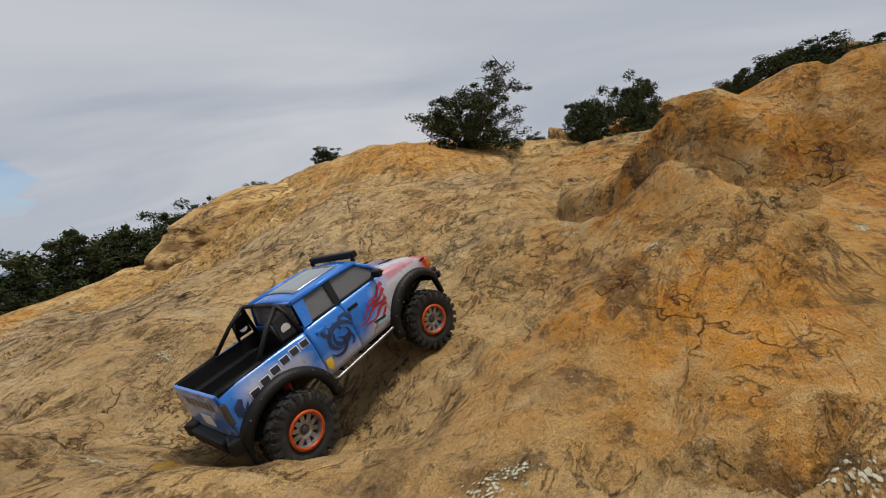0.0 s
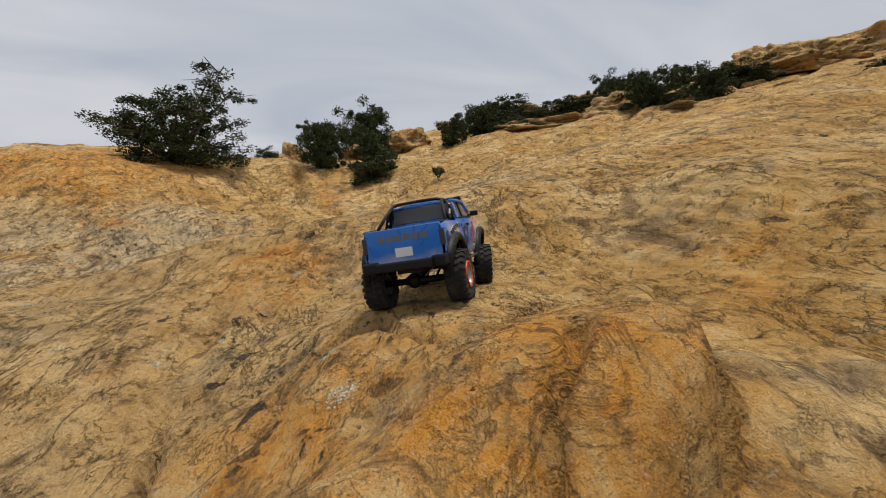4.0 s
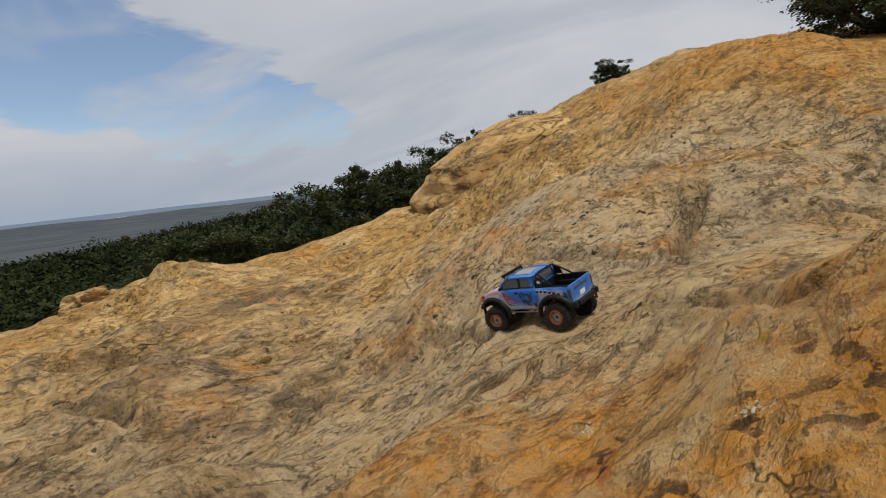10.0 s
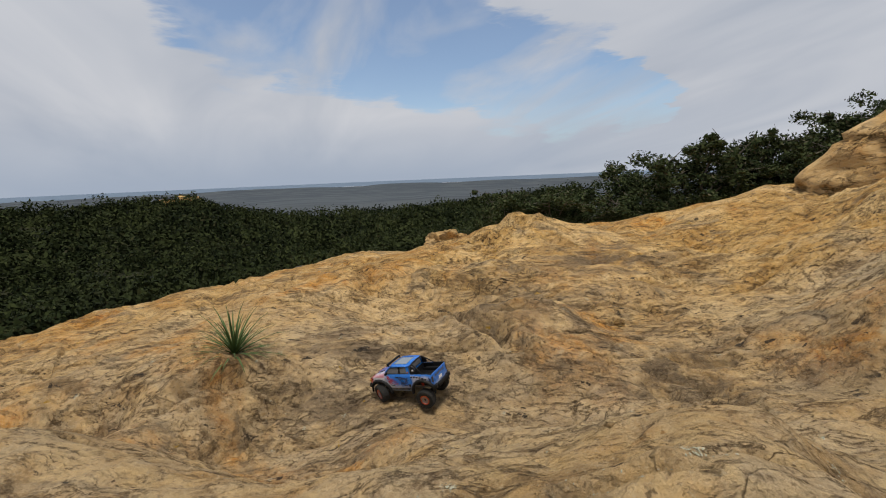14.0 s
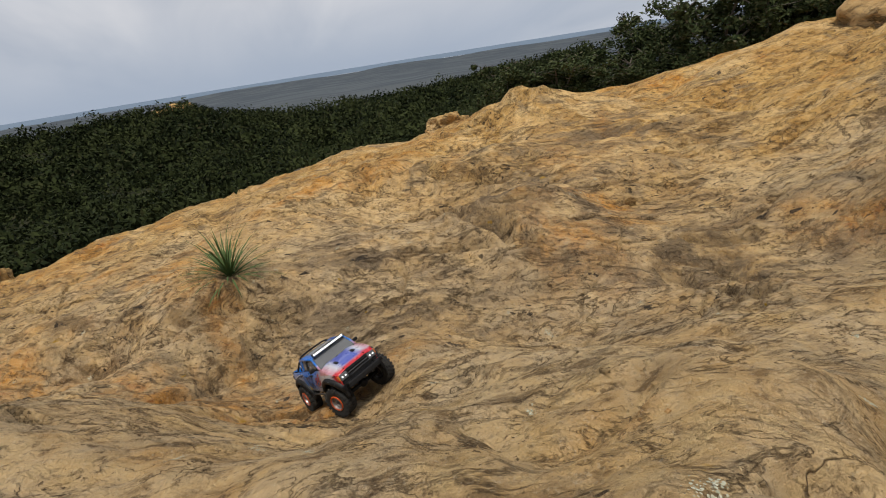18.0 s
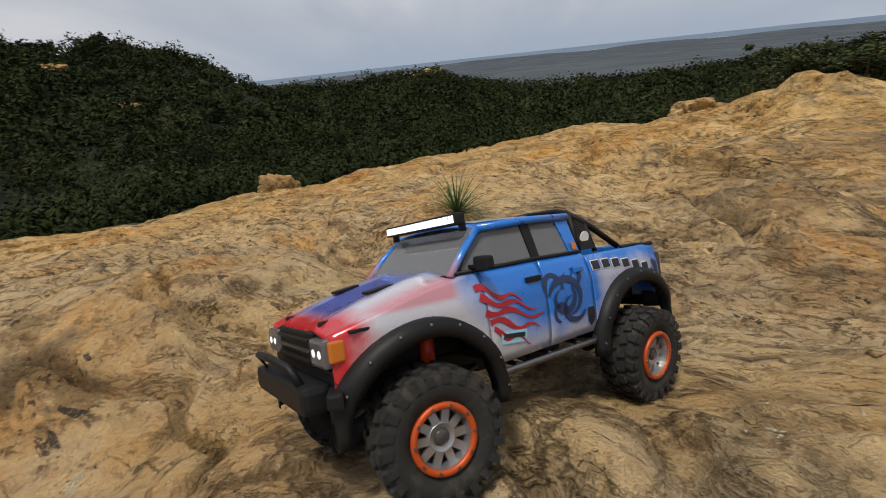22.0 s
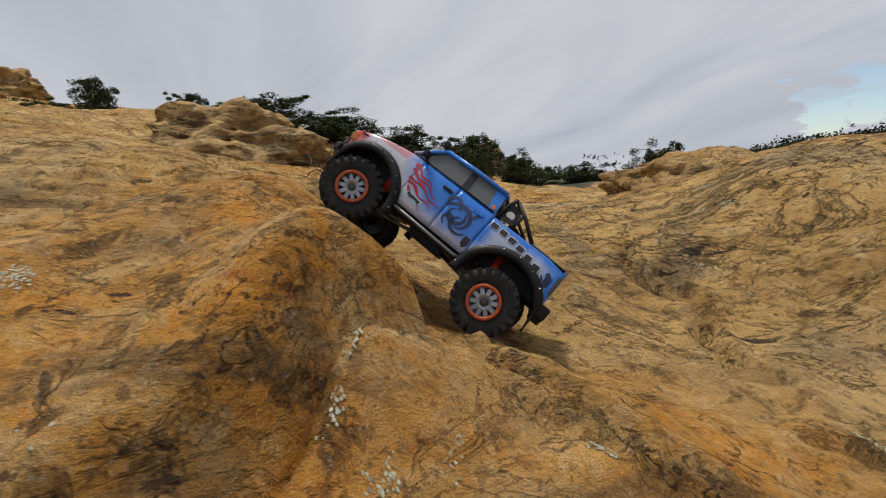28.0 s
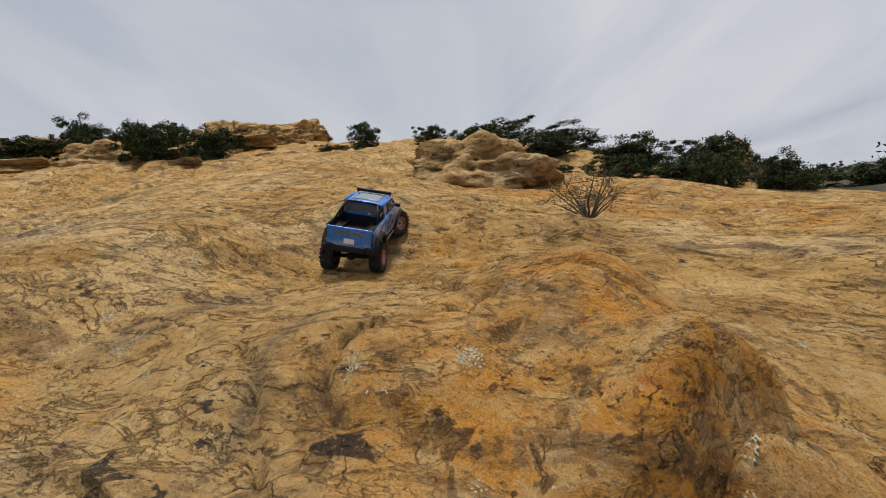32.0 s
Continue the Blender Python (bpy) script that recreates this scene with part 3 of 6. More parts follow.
DIPS_G = [
    (1.8, 0.8, -0.025, 0.34), (1.8, 1.2, -0.057, 0.34), (1.8, 1.6, -0.059, 0.34), (1.8, 2.0, 0.047, 0.34), (1.8, 2.4, 0.084, 0.34), (2.2, 1.2, 0.046, 0.34),
    (2.2, 2.8, 0.059, 0.34), (2.6, 1.2, 0.046, 0.34), (2.6, 1.6, 0.048, 0.34), (-5.2, 1.0, 0.036, 0.17), (-4.4, 2.2, -0.037, 0.17), (-4.2, 2.0, 0.028, 0.17),
    (-4.0, 2.0, 0.023, 0.17), (-4.0, 3.0, -0.047, 0.17), (-3.8, 2.2, -0.025, 0.17), (-3.6, 2.0, -0.021, 0.17), (-3.6, 3.6, -0.043, 0.17), (-3.6, 3.8, 0.03, 0.17),
    (-3.2, 2.0, -0.028, 0.17), (-3.2, 2.2, -0.028, 0.17), (-3.0, 2.4, 0.041, 0.17), (-3.0, 2.6, 0.033, 0.17), (-3.0, 5.0, -0.036, 0.17), (-3.0, 5.2, 0.064, 0.17),
]
DIPS_H = [
    (-2.8, 5.0, -0.072, 0.17), (-2.6, 2.0, 0.037, 0.17), (-2.6, 2.2, 0.028, 0.17), (-2.6, 2.4, -0.029, 0.17), (-2.6, 2.8, 0.025, 0.17), (-2.6, 3.8, 0.04, 0.17),
    (-2.4, 2.4, -0.037, 0.17), (-2.2, 1.2, -0.048, 0.17), (-2.2, 2.0, -0.031, 0.17), (-2.2, 2.6, 0.029, 0.17), (-2.2, 2.8, 0.032, 0.17), (-2.0, 1.2, -0.046, 0.17),
    (-2.0, 1.6, 0.026, 0.17), (-2.0, 2.4, 0.034, 0.17), (-2.0, 2.8, -0.077, 0.17), (-2.0, 3.0, -0.044, 0.17), (-1.8, 0.8, -0.024, 0.17), (-1.8, 1.2, 0.031, 0.17),
    (-1.8, 1.4, 0.038, 0.17), (-1.8, 2.8, -0.047, 0.17), (-1.8, 4.2, 0.047, 0.17), (-1.6, 0.8, -0.036, 0.17), (-1.6, 2.8, 0.052, 0.17), (-1.4, 1.0, 0.028, 0.17),
]
DIPS_I = [
    (-1.4, 1.2, -0.015, 0.17), (-1.4, 2.8, 0.017, 0.17), (-1.4, 4.0, -0.049, 0.17), (-1.2, -0.2, 0.026, 0.17), (-1.2, 0.0, 0.034, 0.17), (-1.2, 1.2, -0.02, 0.17),
    (-1.2, 2.8, -0.032, 0.17), (-1.2, 3.0, -0.038, 0.17), (-1.0, 0.0, 0.027, 0.17), (-1.0, 4.0, 0.028, 0.17), (-0.8, 0.2, -0.038, 0.17), (-0.8, 1.2, 0.054, 0.17),
    (-0.8, 3.0, 0.03, 0.17), (-0.6, 0.2, -0.064, 0.17), (-0.6, 0.4, -0.039, 0.17), (-0.6, 1.2, 0.029, 0.17), (-0.6, 3.0, 0.028, 0.17), (-0.6, 3.2, 0.028, 0.17),
    (-0.6, 7.2, -0.036, 0.17), (-0.4, 0.4, 0.042, 0.17), (-0.4, 0.8, -0.058, 0.17), (-0.4, 1.4, -0.046, 0.17), (-0.4, 3.2, -0.052, 0.17), (-0.2, 0.4, 0.101, 0.17),
]
DIPS_J = [
    (-0.2, 0.6, -0.034, 0.17), (-0.2, 0.8, -0.056, 0.17), (-0.0, 1.0, 0.048, 0.17), (-0.0, 1.2, 0.02, 0.17), (-0.0, 3.6, 0.024, 0.17), (0.2, 0.4, -0.022, 0.17),
    (0.2, 0.8, 0.033, 0.17), (0.2, 1.0, -0.021, 0.17), (0.2, 1.4, 0.05, 0.17), (0.4, 0.8, 0.035, 0.17), (0.4, 2.2, 0.028, 0.17), (0.4, 3.0, -0.048, 0.17),
    (0.6, 1.0, 0.048, 0.17), (0.6, 1.2, -0.03, 0.17), (0.6, 1.4, -0.038, 0.17), (0.6, 1.6, -0.028, 0.17), (0.6, 3.2, 0.026, 0.17), (0.8, 0.4, 0.03, 0.17),
    (0.8, 0.6, -0.032, 0.17), (0.8, 0.8, -0.032, 0.17), (0.8, 1.0, 0.022, 0.17), (0.8, 2.0, -0.046, 0.17), (0.8, 2.2, -0.031, 0.17), (0.8, 3.0, 0.049, 0.17),
]
DIPS_K = [
    (1.0, 0.4, 0.031, 0.17), (1.0, 1.0, 0.046, 0.17), (1.0, 1.6, 0.022, 0.17), (1.0, 1.8, 0.027, 0.17), (1.0, 2.6, -0.018, 0.17), (1.2, 1.0, 0.044, 0.17),
    (1.2, 3.0, -0.028, 0.17), (1.6, 2.0, -0.031, 0.17), (2.0, 1.6, -0.031, 0.17), (2.2, 1.4, 0.027, 0.17), (2.4, 1.6, 0.032, 0.17), (-5.26, 1.06, 0.018, 0.09),
    (-3.06, 2.38, 0.017, 0.09), (-2.95, 5.13, 0.014, 0.09), (-2.73, 2.49, -0.013, 0.09), (-2.62, 2.82, 0.017, 0.09), (-2.4, 1.94, -0.02, 0.09), (-2.4, 2.05, -0.012, 0.09),
    (-2.29, 2.49, -0.023, 0.09), (-2.18, 1.39, -0.022, 0.09), (-2.18, 2.71, 0.022, 0.09), (-2.07, 1.17, -0.018, 0.09), (-2.07, 1.39, -0.013, 0.09), (-2.07, 2.49, 0.02, 0.09),
]
DIPS_L = [
    (-2.07, 2.82, -0.016, 0.09), (-1.63, 1.06, 0.012, 0.09), (-1.52, 1.06, 0.017, 0.09), (-1.52, 2.71, 0.022, 0.09), (-1.08, 1.17, -0.014, 0.09), (-0.64, 0.29, -0.015, 0.09),
    (-0.31, 0.4, 0.016, 0.09), (-0.09, 1.06, 0.014, 0.09), (-0.09, 3.26, 0.014, 0.09), (0.02, 3.48, 0.014, 0.09), (0.35, 0.62, 0.024, 0.09), (0.35, 0.73, 0.036, 0.09),
    (0.35, 0.95, -0.03, 0.09), (0.46, 0.84, -0.023, 0.09), (0.46, 1.06, 0.015, 0.09), (0.46, 1.28, -0.012, 0.09), (0.57, 0.73, 0.01, 0.09), (0.57, 0.95, 0.048, 0.09),
    (0.57, 1.06, 0.029, 0.09), (0.57, 1.17, -0.017, 0.09), (0.57, 1.28, -0.013, 0.09), (0.68, 1.06, -0.011, 0.09), (0.68, 1.17, -0.01, 0.09), (0.68, 1.72, -0.027, 0.09),
]
DIPS_M = [
    (0.79, 0.62, -0.026, 0.09), (0.79, 0.84, -0.012, 0.09), (0.79, 1.28, -0.009, 0.09), (0.79, 1.5, 0.014, 0.09), (0.9, 1.06, 0.024, 0.09), (0.9, 1.17, 0.012, 0.09),
    (0.9, 2.16, -0.023, 0.09), (1.01, 0.84, 0.017, 0.09), (1.12, 0.73, -0.012, 0.09), (1.12, 0.95, 0.023, 0.09), (1.23, 0.73, -0.018, 0.09), (1.23, 0.95, 0.021, 0.09),
]
# clefts in the rock: points in plan
CLEFT_BOULDER = [(0.5, 1.78), (0.48, 1.61), (0.47, 1.43), (0.49, 1.28), (0.49, 1.14), (0.55, 0.99), (0.62, 0.88), (0.74, 0.86), (0.9, 0.86), (1.08, 0.91), (1.28, 1.07), (1.5, 1.3)]
CLEFTS = [
    ([(0.49, 1.58), (0.55, 1.61), (0.77, 1.69), (0.95, 1.78)], 0.022, 0.012), ([(0.75, 0.87), (0.83, 0.99), (0.93, 1.07), (1.05, 1.15)], 0.045, 0.015),
    ([(0.21, 0.65), (0.3, 0.71), (0.41, 0.77), (0.58, 0.83)], 0.018, 0.010), ([(0.47, 0.67), (0.51, 0.71), (0.62, 0.73)], 0.014, 0.009),
    ([(-0.42, 1.25), (-0.37, 1.31), (-0.3, 1.41), (-0.19, 1.48)], 0.02, 0.012), ([(-1.91, 3.09), (-1.77, 2.98), (-1.73, 2.86), (-1.73, 2.61)], 0.03, 0.018),
    ([(-3.84, 1.37), (-4.42, 1.51), (-4.74, 1.74), (-4.9, 2.18)], 0.09, 0.05), ([(-4.83, 1.2), (-5.02, 1.71), (-5.14, 2.03)], 0.07, 0.05),
]
CLEFTS_FAR = [
    ([(-3.9, 4.3), (-3.62, 4.43), (-3.28, 4.29)], 0.10, 0.05), ([(-7.48, 3.74), (-8.0, 4.6), (-7.43, 5.27)], 0.14, 0.10), ([(-4.3, 8.05), (-3.8, 8.0), (-3.35, 8.03)], 0.16, 0.12),
    ([(-2.18, 2.3), (-2.12, 2.34), (-2.13, 2.4), (-2.1, 2.49)], 0.014, 0.01), ([(-0.42, -1.82), (-1.14, -0.57), (-1.48, -0.05)], 0.07, 0.06),
    ([(-1.03, 0.63), (-0.98, 0.44), (-0.7, 0.2)], 0.05, 0.025), ([(0.9, 7.96), (1.95, 7.76), (1.9, 6.6)], 0.15, 0.12), ([(0.62, 2.58), (0.79, 2.6)], 0.012, 0.01),
]

# ledges and crevices of the weathered face
CREVICES_A = [
    ([(-0.48, 1.57), (-0.39, 1.67), (-0.25, 1.7)], 0.045, 0.022),
    ([(0.24, 0.62), (0.29, 0.65), (0.34, 0.68), (0.4, 0.71)], 0.026, 0.012),
    ([(0.47, 0.67), (0.5, 0.7), (0.57, 0.72), (0.63, 0.75)], 0.029, 0.014),
    ([(0.45, 0.55), (0.5, 0.6), (0.59, 0.65)], 0.027, 0.013),
    ([(2.02, 7.57), (3.01, 9.4), (3.2, 10.48)], 0.159, 0.082),
    ([(-1.04, 6.09), (-1.01, 5.72), (-1.11, 5.25), (-1.07, 4.91)], 0.08, 0.04),
    ([(0.22, 6.81), (0.61, 6.74), (1.15, 6.92)], 0.105, 0.054),
]
CREVICES_B = [
    ([(-2.07, 5.42), (-1.7, 5.22), (-1.54, 5.28)], 0.081, 0.041),
    ([(-0.53, 5.75), (-0.15, 5.46), (0.3, 5.66)], 0.081, 0.041),
    ([(-1.06, 3.49), (-0.93, 3.28), (-0.87, 2.99), (-0.85, 3.03)], 0.037, 0.018),
    ([(-1.94, 5.39), (-1.51, 5.19), (-1.14, 5.02), (-1.0, 5.67), (-1.07, 6.05)], 0.081, 0.041),
    ([(-3.79, 4.2), (-3.35, 4.01), (-3.01, 3.87)], 0.081, 0.041),
    ([(-8.89, 5.99), (-8.13, 6.18)], 0.16, 0.09),
    ([(-6.09, 3.57), (-5.12, 3.57), (-4.58, 3.62)], 0.107, 0.055),
]
CREVICES_C = [
    ([(-7.2, 3.98), (-6.71, 4.08), (-6.17, 4.42)], 0.131, 0.068),
    ([(-8.51, 5.72), (-8.06, 6.16)], 0.16, 0.088),
    ([(-4.52, 8.69), (-4.05, 8.56)], 0.154, 0.08),
    ([(-2.96, 5.1), (-2.48, 4.85), (-1.89, 4.03)], 0.074, 0.038),
    ([(-5.01, 2.86), (-4.88, 3.32), (-4.48, 3.72)], 0.082, 0.042),
    ([(-3.96, 4.56), (-3.79, 4.62), (-3.63, 4.75)], 0.082, 0.042),
    ([(-8.86, 5.16), (-8.06, 5.63)], 0.158, 0.082),
]
CREVICES_D = [
    ([(-4.93, 1.36), (-5.03, 1.58), (-4.93, 1.98)], 0.081, 0.041),
    ([(-2.24, 2.25), (-2.19, 2.3), (-2.15, 2.33)], 0.027, 0.013),
    ([(-6.07, 3.64), (-5.13, 3.69), (-4.92, 3.98)], 0.094, 0.048),
    ([(-0.91, 0.68), (-1.02, 0.69), (-0.98, 0.52), (-0.93, 0.36)], 0.043, 0.021),
    ([(-1.12, 0.03), (-1.31, 0.04), (-1.51, 0.1)], 0.049, 0.025),
    ([(-1.59, 0.69), (-1.7, 0.69)], 0.038, 0.019),
    ([(0.9, -0.07), (0.73, 0.02), (0.6, 0.16), (0.48, 0.22), (0.42, 0.2)], 0.038, 0.019),
]
CREVICES_E = [
    ([(1.04, -0.08), (0.9, 0.01), (0.73, 0.05)], 0.043, 0.021),
    ([(0.33, 0.31), (0.24, 0.28), (0.15, 0.35)], 0.032, 0.015),
    ([(0.64, 0.8), (0.55, 0.79), (0.5, 0.73), (0.43, 0.73)], 0.03, 0.014),
]


def line_distance(x, y, points):
    best = np.full(np.shape(x), 1e9)
    for (ax, ay), (bx, by) in zip(points, points[1:]):
        dx, dy = bx - ax, by - ay
        u = np.clip(((x - ax) * dx + (y - ay) * dy) / (dx * dx + dy * dy), 0, 1)
        best = np.minimum(best, np.hypot(x - ax - u * dx, y - ay - u * dy))
    return best


def inside(x, y, points):
    hit = np.zeros(np.shape(x), bool)
    for (ax, ay), (bx, by) in zip(points, points[1:] + points[:1]):
        if ay != by:
            hit ^= ((ay > y) != (by > y)) & (x < (bx - ax) * (y - ay) / (by - ay) + ax)
    return hit


def rock_form(x, y):
    h = SLOPE[0] + SLOPE[1] * np.clip(x, -28, 28) + SLOPE[2] * np.clip(y, -28, 28)
    for part_of in (SWELLS_A, SWELLS_B, SWELLS_C, SWELLS_D, DIPS_A, DIPS_B, DIPS_C, DIPS_D, DIPS_E, DIPS_F, DIPS_G, DIPS_H, DIPS_I, DIPS_J, DIPS_K, DIPS_L, DIPS_M, BROAD):
        for mx, my, a, s in part_of:
            h = h + a * np.exp(-((x - mx) ** 2 + (y - my) ** 2) / (2 * s * s))
    return h


def edge_radius(x, y):
    """How far the bare rock reaches before the land falls away."""
    yaw = np.degrees(np.arctan2(-(x + 0.8), y - 1.9))
    west = np.exp(-(((yaw - 165 + 180) % 360 - 180) / 105.0) ** 6)
    return 24.0 - 15.0 * west


def ground_height(x, y):
    x, y = np.asarray(x, float), np.asarray(y, float)
    h = rock_form(x, y)
    r = np.hypot(x + 0.8, y - 1.9)
    near = np.clip((26.0 - r) / 8.0, 0, 1)
    wx, wy = x + 0.10 * fbm(x, y, 0.4, 3, 2), y + 0.10 * fbm(x, y, 0.4, 3, 3)
    # the boulder's rounded flank stands over a cleft
    d = line_distance(wx, wy, CLEFT_BOULDER)
    within = inside(wx, wy, CLEFT_BOULDER + [(1.6, 1.8), (0.9, 2.2)])
    h = h + np.where(within, 0.075 * (1 - np.exp(-d / 0.025)) * np.exp(-d / 0.16), -0.045 * np.exp(-d / 0.07)) - 0.06 * np.exp(-(d / 0.018) ** 2)
    for points, deep, wide in CLEFTS + CLEFTS_FAR:
        h = h - deep * np.exp(-(line_distance(wx, wy, points) / wide) ** 2)
    for points, deep, wide in CREVICES_A + CREVICES_B + CREVICES_C + CREVICES_D + CREVICES_E:
        d = line_distance(wx, wy, points)
        h = h - deep * np.exp(-(d / wide) ** 2) + 0.45 * deep * np.exp(-((d - 2.2 * wide) / (1.3 * wide)) ** 2)
    rough = near * (0.75 + 0.5 * np.clip((-0.9 - x) / 1.2, 0, 1))
    h = h + near * 0.05 * fbm(x, y, 0.75, 3, 5)
    # swells and short ledges that follow the beds
    u, v = 0.89 * wx - 0.45 * wy, 0.45 * wx + 0.89 * wy
    fold = np.abs(fbm(u, v / 3.0, 0.36, 3, 21))
    h = h - rough * 0.06 * np.clip(1 - fold / 0.07, 0, 1) ** 1.2 * np.clip(3.0 * fbm(x, y, 0.9, 2, 25) + 0.45, 0, 1)
    bed = (h * 1.3 + 0.16 * u + 0.14 * fbm(x, y, 0.6, 4, 27)) / 0.075
    step = bed - np.floor(bed)
    riser = np.clip((step - 0.8) / 0.2, 0, 1) - step
    h = h + rough * 0.026 * riser * np.clip(2.6 * fbm(x, y, 0.8, 2, 31) + 0.4, 0, 1)
    # joints
    joint = np.abs(fbm(wx, wy, 0.95, 2, 45))
    h = h - near * 0.03 * np.clip(1 - joint / 0.014, 0, 1) * np.clip(3 * fbm(x, y, 1.7, 2, 51) + 0.2, 0, 1)
    h = h + rough * (0.03 * fbm(x, y, 0.2, 4, 61, 0.55) + 0.03 * np.clip(fbm(x, y, 0.33, 2, 71) - 0.1, 0, 1))
    far = np.clip((r - 5.0) / 3.0, 0, 1) * near
    h = h + far * (0.28 * fbm(x, y, 1.6, 3, 75) - 0.16 * np.clip(1 - np.abs(fbm(x, y, 2.3, 2, 77)) / 0.06, 0, 1))
    over = np.clip(r - edge_radius(x, y), 0, None)
    return h - np.minimum(0.16 * over ** 1.22, 27.0 + 0.01 * r) + np.clip(over / 6, 0, 1) * 0.8 * fbm(x, y, 5.0, 2, 81)


def axis(low, high, step, reach, growth):
    inner = np.arange(low, high + step / 2, step)
    out, d = [], step
    total = 0.0
    while total < reach:
        d *= growth
        total += d
        out.append(total)
    out = np.array(out)
    return np.concatenate([low - out[::-1], inner, high + out])


def part(name, bm, stuff, parent=None, label="", smooth=False):
    me = bpy.data.meshes.new(name)
    if smooth:
        for face in bm.faces:
            face.smooth = True
    bm.to_mesh(me)
    bm.free()
    me.materials.append(stuff)
    ob = new(name, me)
    if parent is not None:
        ob.parent = parent
    return tagged(ob, label)


def sheet(name, verts, faces, stuff, smooth=True):
    me = bpy.data.meshes.new(name)
    me.from_pydata(verts, [], faces)
    if smooth:
        me.polygons.foreach_set("use_smooth", [True] * len(me.polygons))
    me.materials.append(stuff)
    return new(name, me)


def grid_sheet(name, X, Y, Z, stuff):
    rows, cols = X.shape
    verts = np.stack([X, Y, Z], -1).reshape(-1, 3)
    k = np.arange(rows * cols).reshape(rows, cols)
    faces = np.stack([k[:-1, :-1], k[:-1, 1:], k[1:, 1:], k[1:, :-1]], -1).reshape(-1, 4)
    me = bpy.data.meshes.new(name)
    me.vertices.add(len(verts))
    me.vertices.foreach_set("co", verts.ravel())
    me.loops.add(faces.size)
    me.loops.foreach_set("vertex_index", faces.ravel())
    me.polygons.add(len(faces))
    me.polygons.foreach_set("loop_start", np.arange(0, faces.size, 4))
    me.polygons.foreach_set("use_smooth", np.ones(len(faces), bool))
    me.update()
    me.validate()
    me.materials.append(stuff)
    return new(name, me)


gx, gy = axis(-6.0, 3.2, 0.0155, 3200, 1.08), axis(-1.0, 5.2, 0.0155, 3200, 1.08)
GX, GY = np.meshgrid(gx, gy)
ground = grid_sheet("ground", GX, GY, ground_height(GX, GY), ROCK)
SOIL = material("dry_soil", (0.10, 0.075, 0.045), 0.95)
g = Graph(SOIL)
p = g.coords()
g.finish(g.blend(g.ramp(g.noise(p, 0.35, 5, 0.6), 0.52, 0.68), (0.025, 0.027, 0.014), (0.16, 0.11, 0.06)))
ground.data.materials.append(SOIL)
mx, my = (GX[1:, 1:] + GX[:-1, :-1]) / 2, (GY[1:, 1:] + GY[:-1, :-1]) / 2
bare = np.hypot(mx + 0.8, my - 1.9) < edge_radius(mx, my) + 1.5 * fbm(mx, my, 1.5, 3, 85) + 0.4
ground.data.polygons.foreach_set("material_index", (~bare).ravel().astype(np.int32))
tagged(ground, "bare yellow sandstone slope with cracks and lichen", "rock ground", kind="structure")


def top_of(x, y):
    return float(ground_height(np.array([x]), np.array([y]))[0])


# far land --------------------------------------------------------------
HOME = (-1.4, 1.9, 0.1)


def bearing(yaw):
    return -np.sin(np.radians(yaw)), np.cos(np.radians(yaw))


def curve_of(rows, at):
    a = np.array(sorted(rows))
    return np.interp(at, a[:, 0], a[:, 1])


CREST = [(50, -2.5), (58, -3.4), (61, -3.8), (70, -4.4), (78, -4.6), (86, -4.5), (91, -3.4), (95, -1.9), (101, -1.9), (107, -2.3), (109, -2.2), (115, -1.9), (119, 0.4),
         (123, 2.8), (129, 4.1), (133, 3.6), (137, 4.8), (142, 6.4), (148, 7.2), (155, 7.2), (161, 5.6), (166, 3.1), (170, 2.9), (175, 2.2), (180, 0.3), (184, 0.1), (190, 0.2),
         (196, 1.1), (203, 0.6), (210, -0.6), (218, -2.5), (235, -7)]
FOOT = [(50, -10), (73, -11), (95, -14), (134, -14), (155, -11.5), (180, -9), (198, -7), (235, -6)]


def hill_height(r, yaw):
    """A chaparral hill that rises behind the rock, seen over a shallow valley."""
    low, high = np.radians(curve_of(FOOT, yaw)), np.radians(curve_of(CREST, yaw))
    u = np.clip((r - 26.0) / 94.0, 0, 1)
    rise = low + (high - low) * (1 - (1 - u) ** 1.7)
    z = HOME[2] + r * np.tan(rise) + 0.6 * fbm(r * 0.9, yaw * 2.0, 9.0, 3, 91) * u
    return z - np.clip(r - 122, 0, None) * 0.7


hill_r, hill_yaw = np.concatenate([np.linspace(22, 60, 30), np.linspace(63, 150, 36)]), np.linspace(50, 235, 190)
HR, HY = np.meshgrid(hill_r, hill_yaw)
bx, by = bearing(HY)
# hill floor coloured near black: the shade beneath the brush put into its colour
UNDERGROWTH_SHADE = material("undergrowth_shade_colour", (0.012, 0.017, 0.008), 0.95, 0.0, 0.1)
g = Graph(UNDERGROWTH_SHADE)
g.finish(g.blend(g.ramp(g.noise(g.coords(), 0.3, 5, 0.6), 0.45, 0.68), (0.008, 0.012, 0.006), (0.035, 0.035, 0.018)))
hill = grid_sheet("hill", HOME[0] + HR * bx, HOME[1] + HR * by, hill_height(HR, HY), UNDERGROWTH_SHADE)
tagged(hill, "chaparral hill rising beyond the bare rock", "hill", kind="structure")


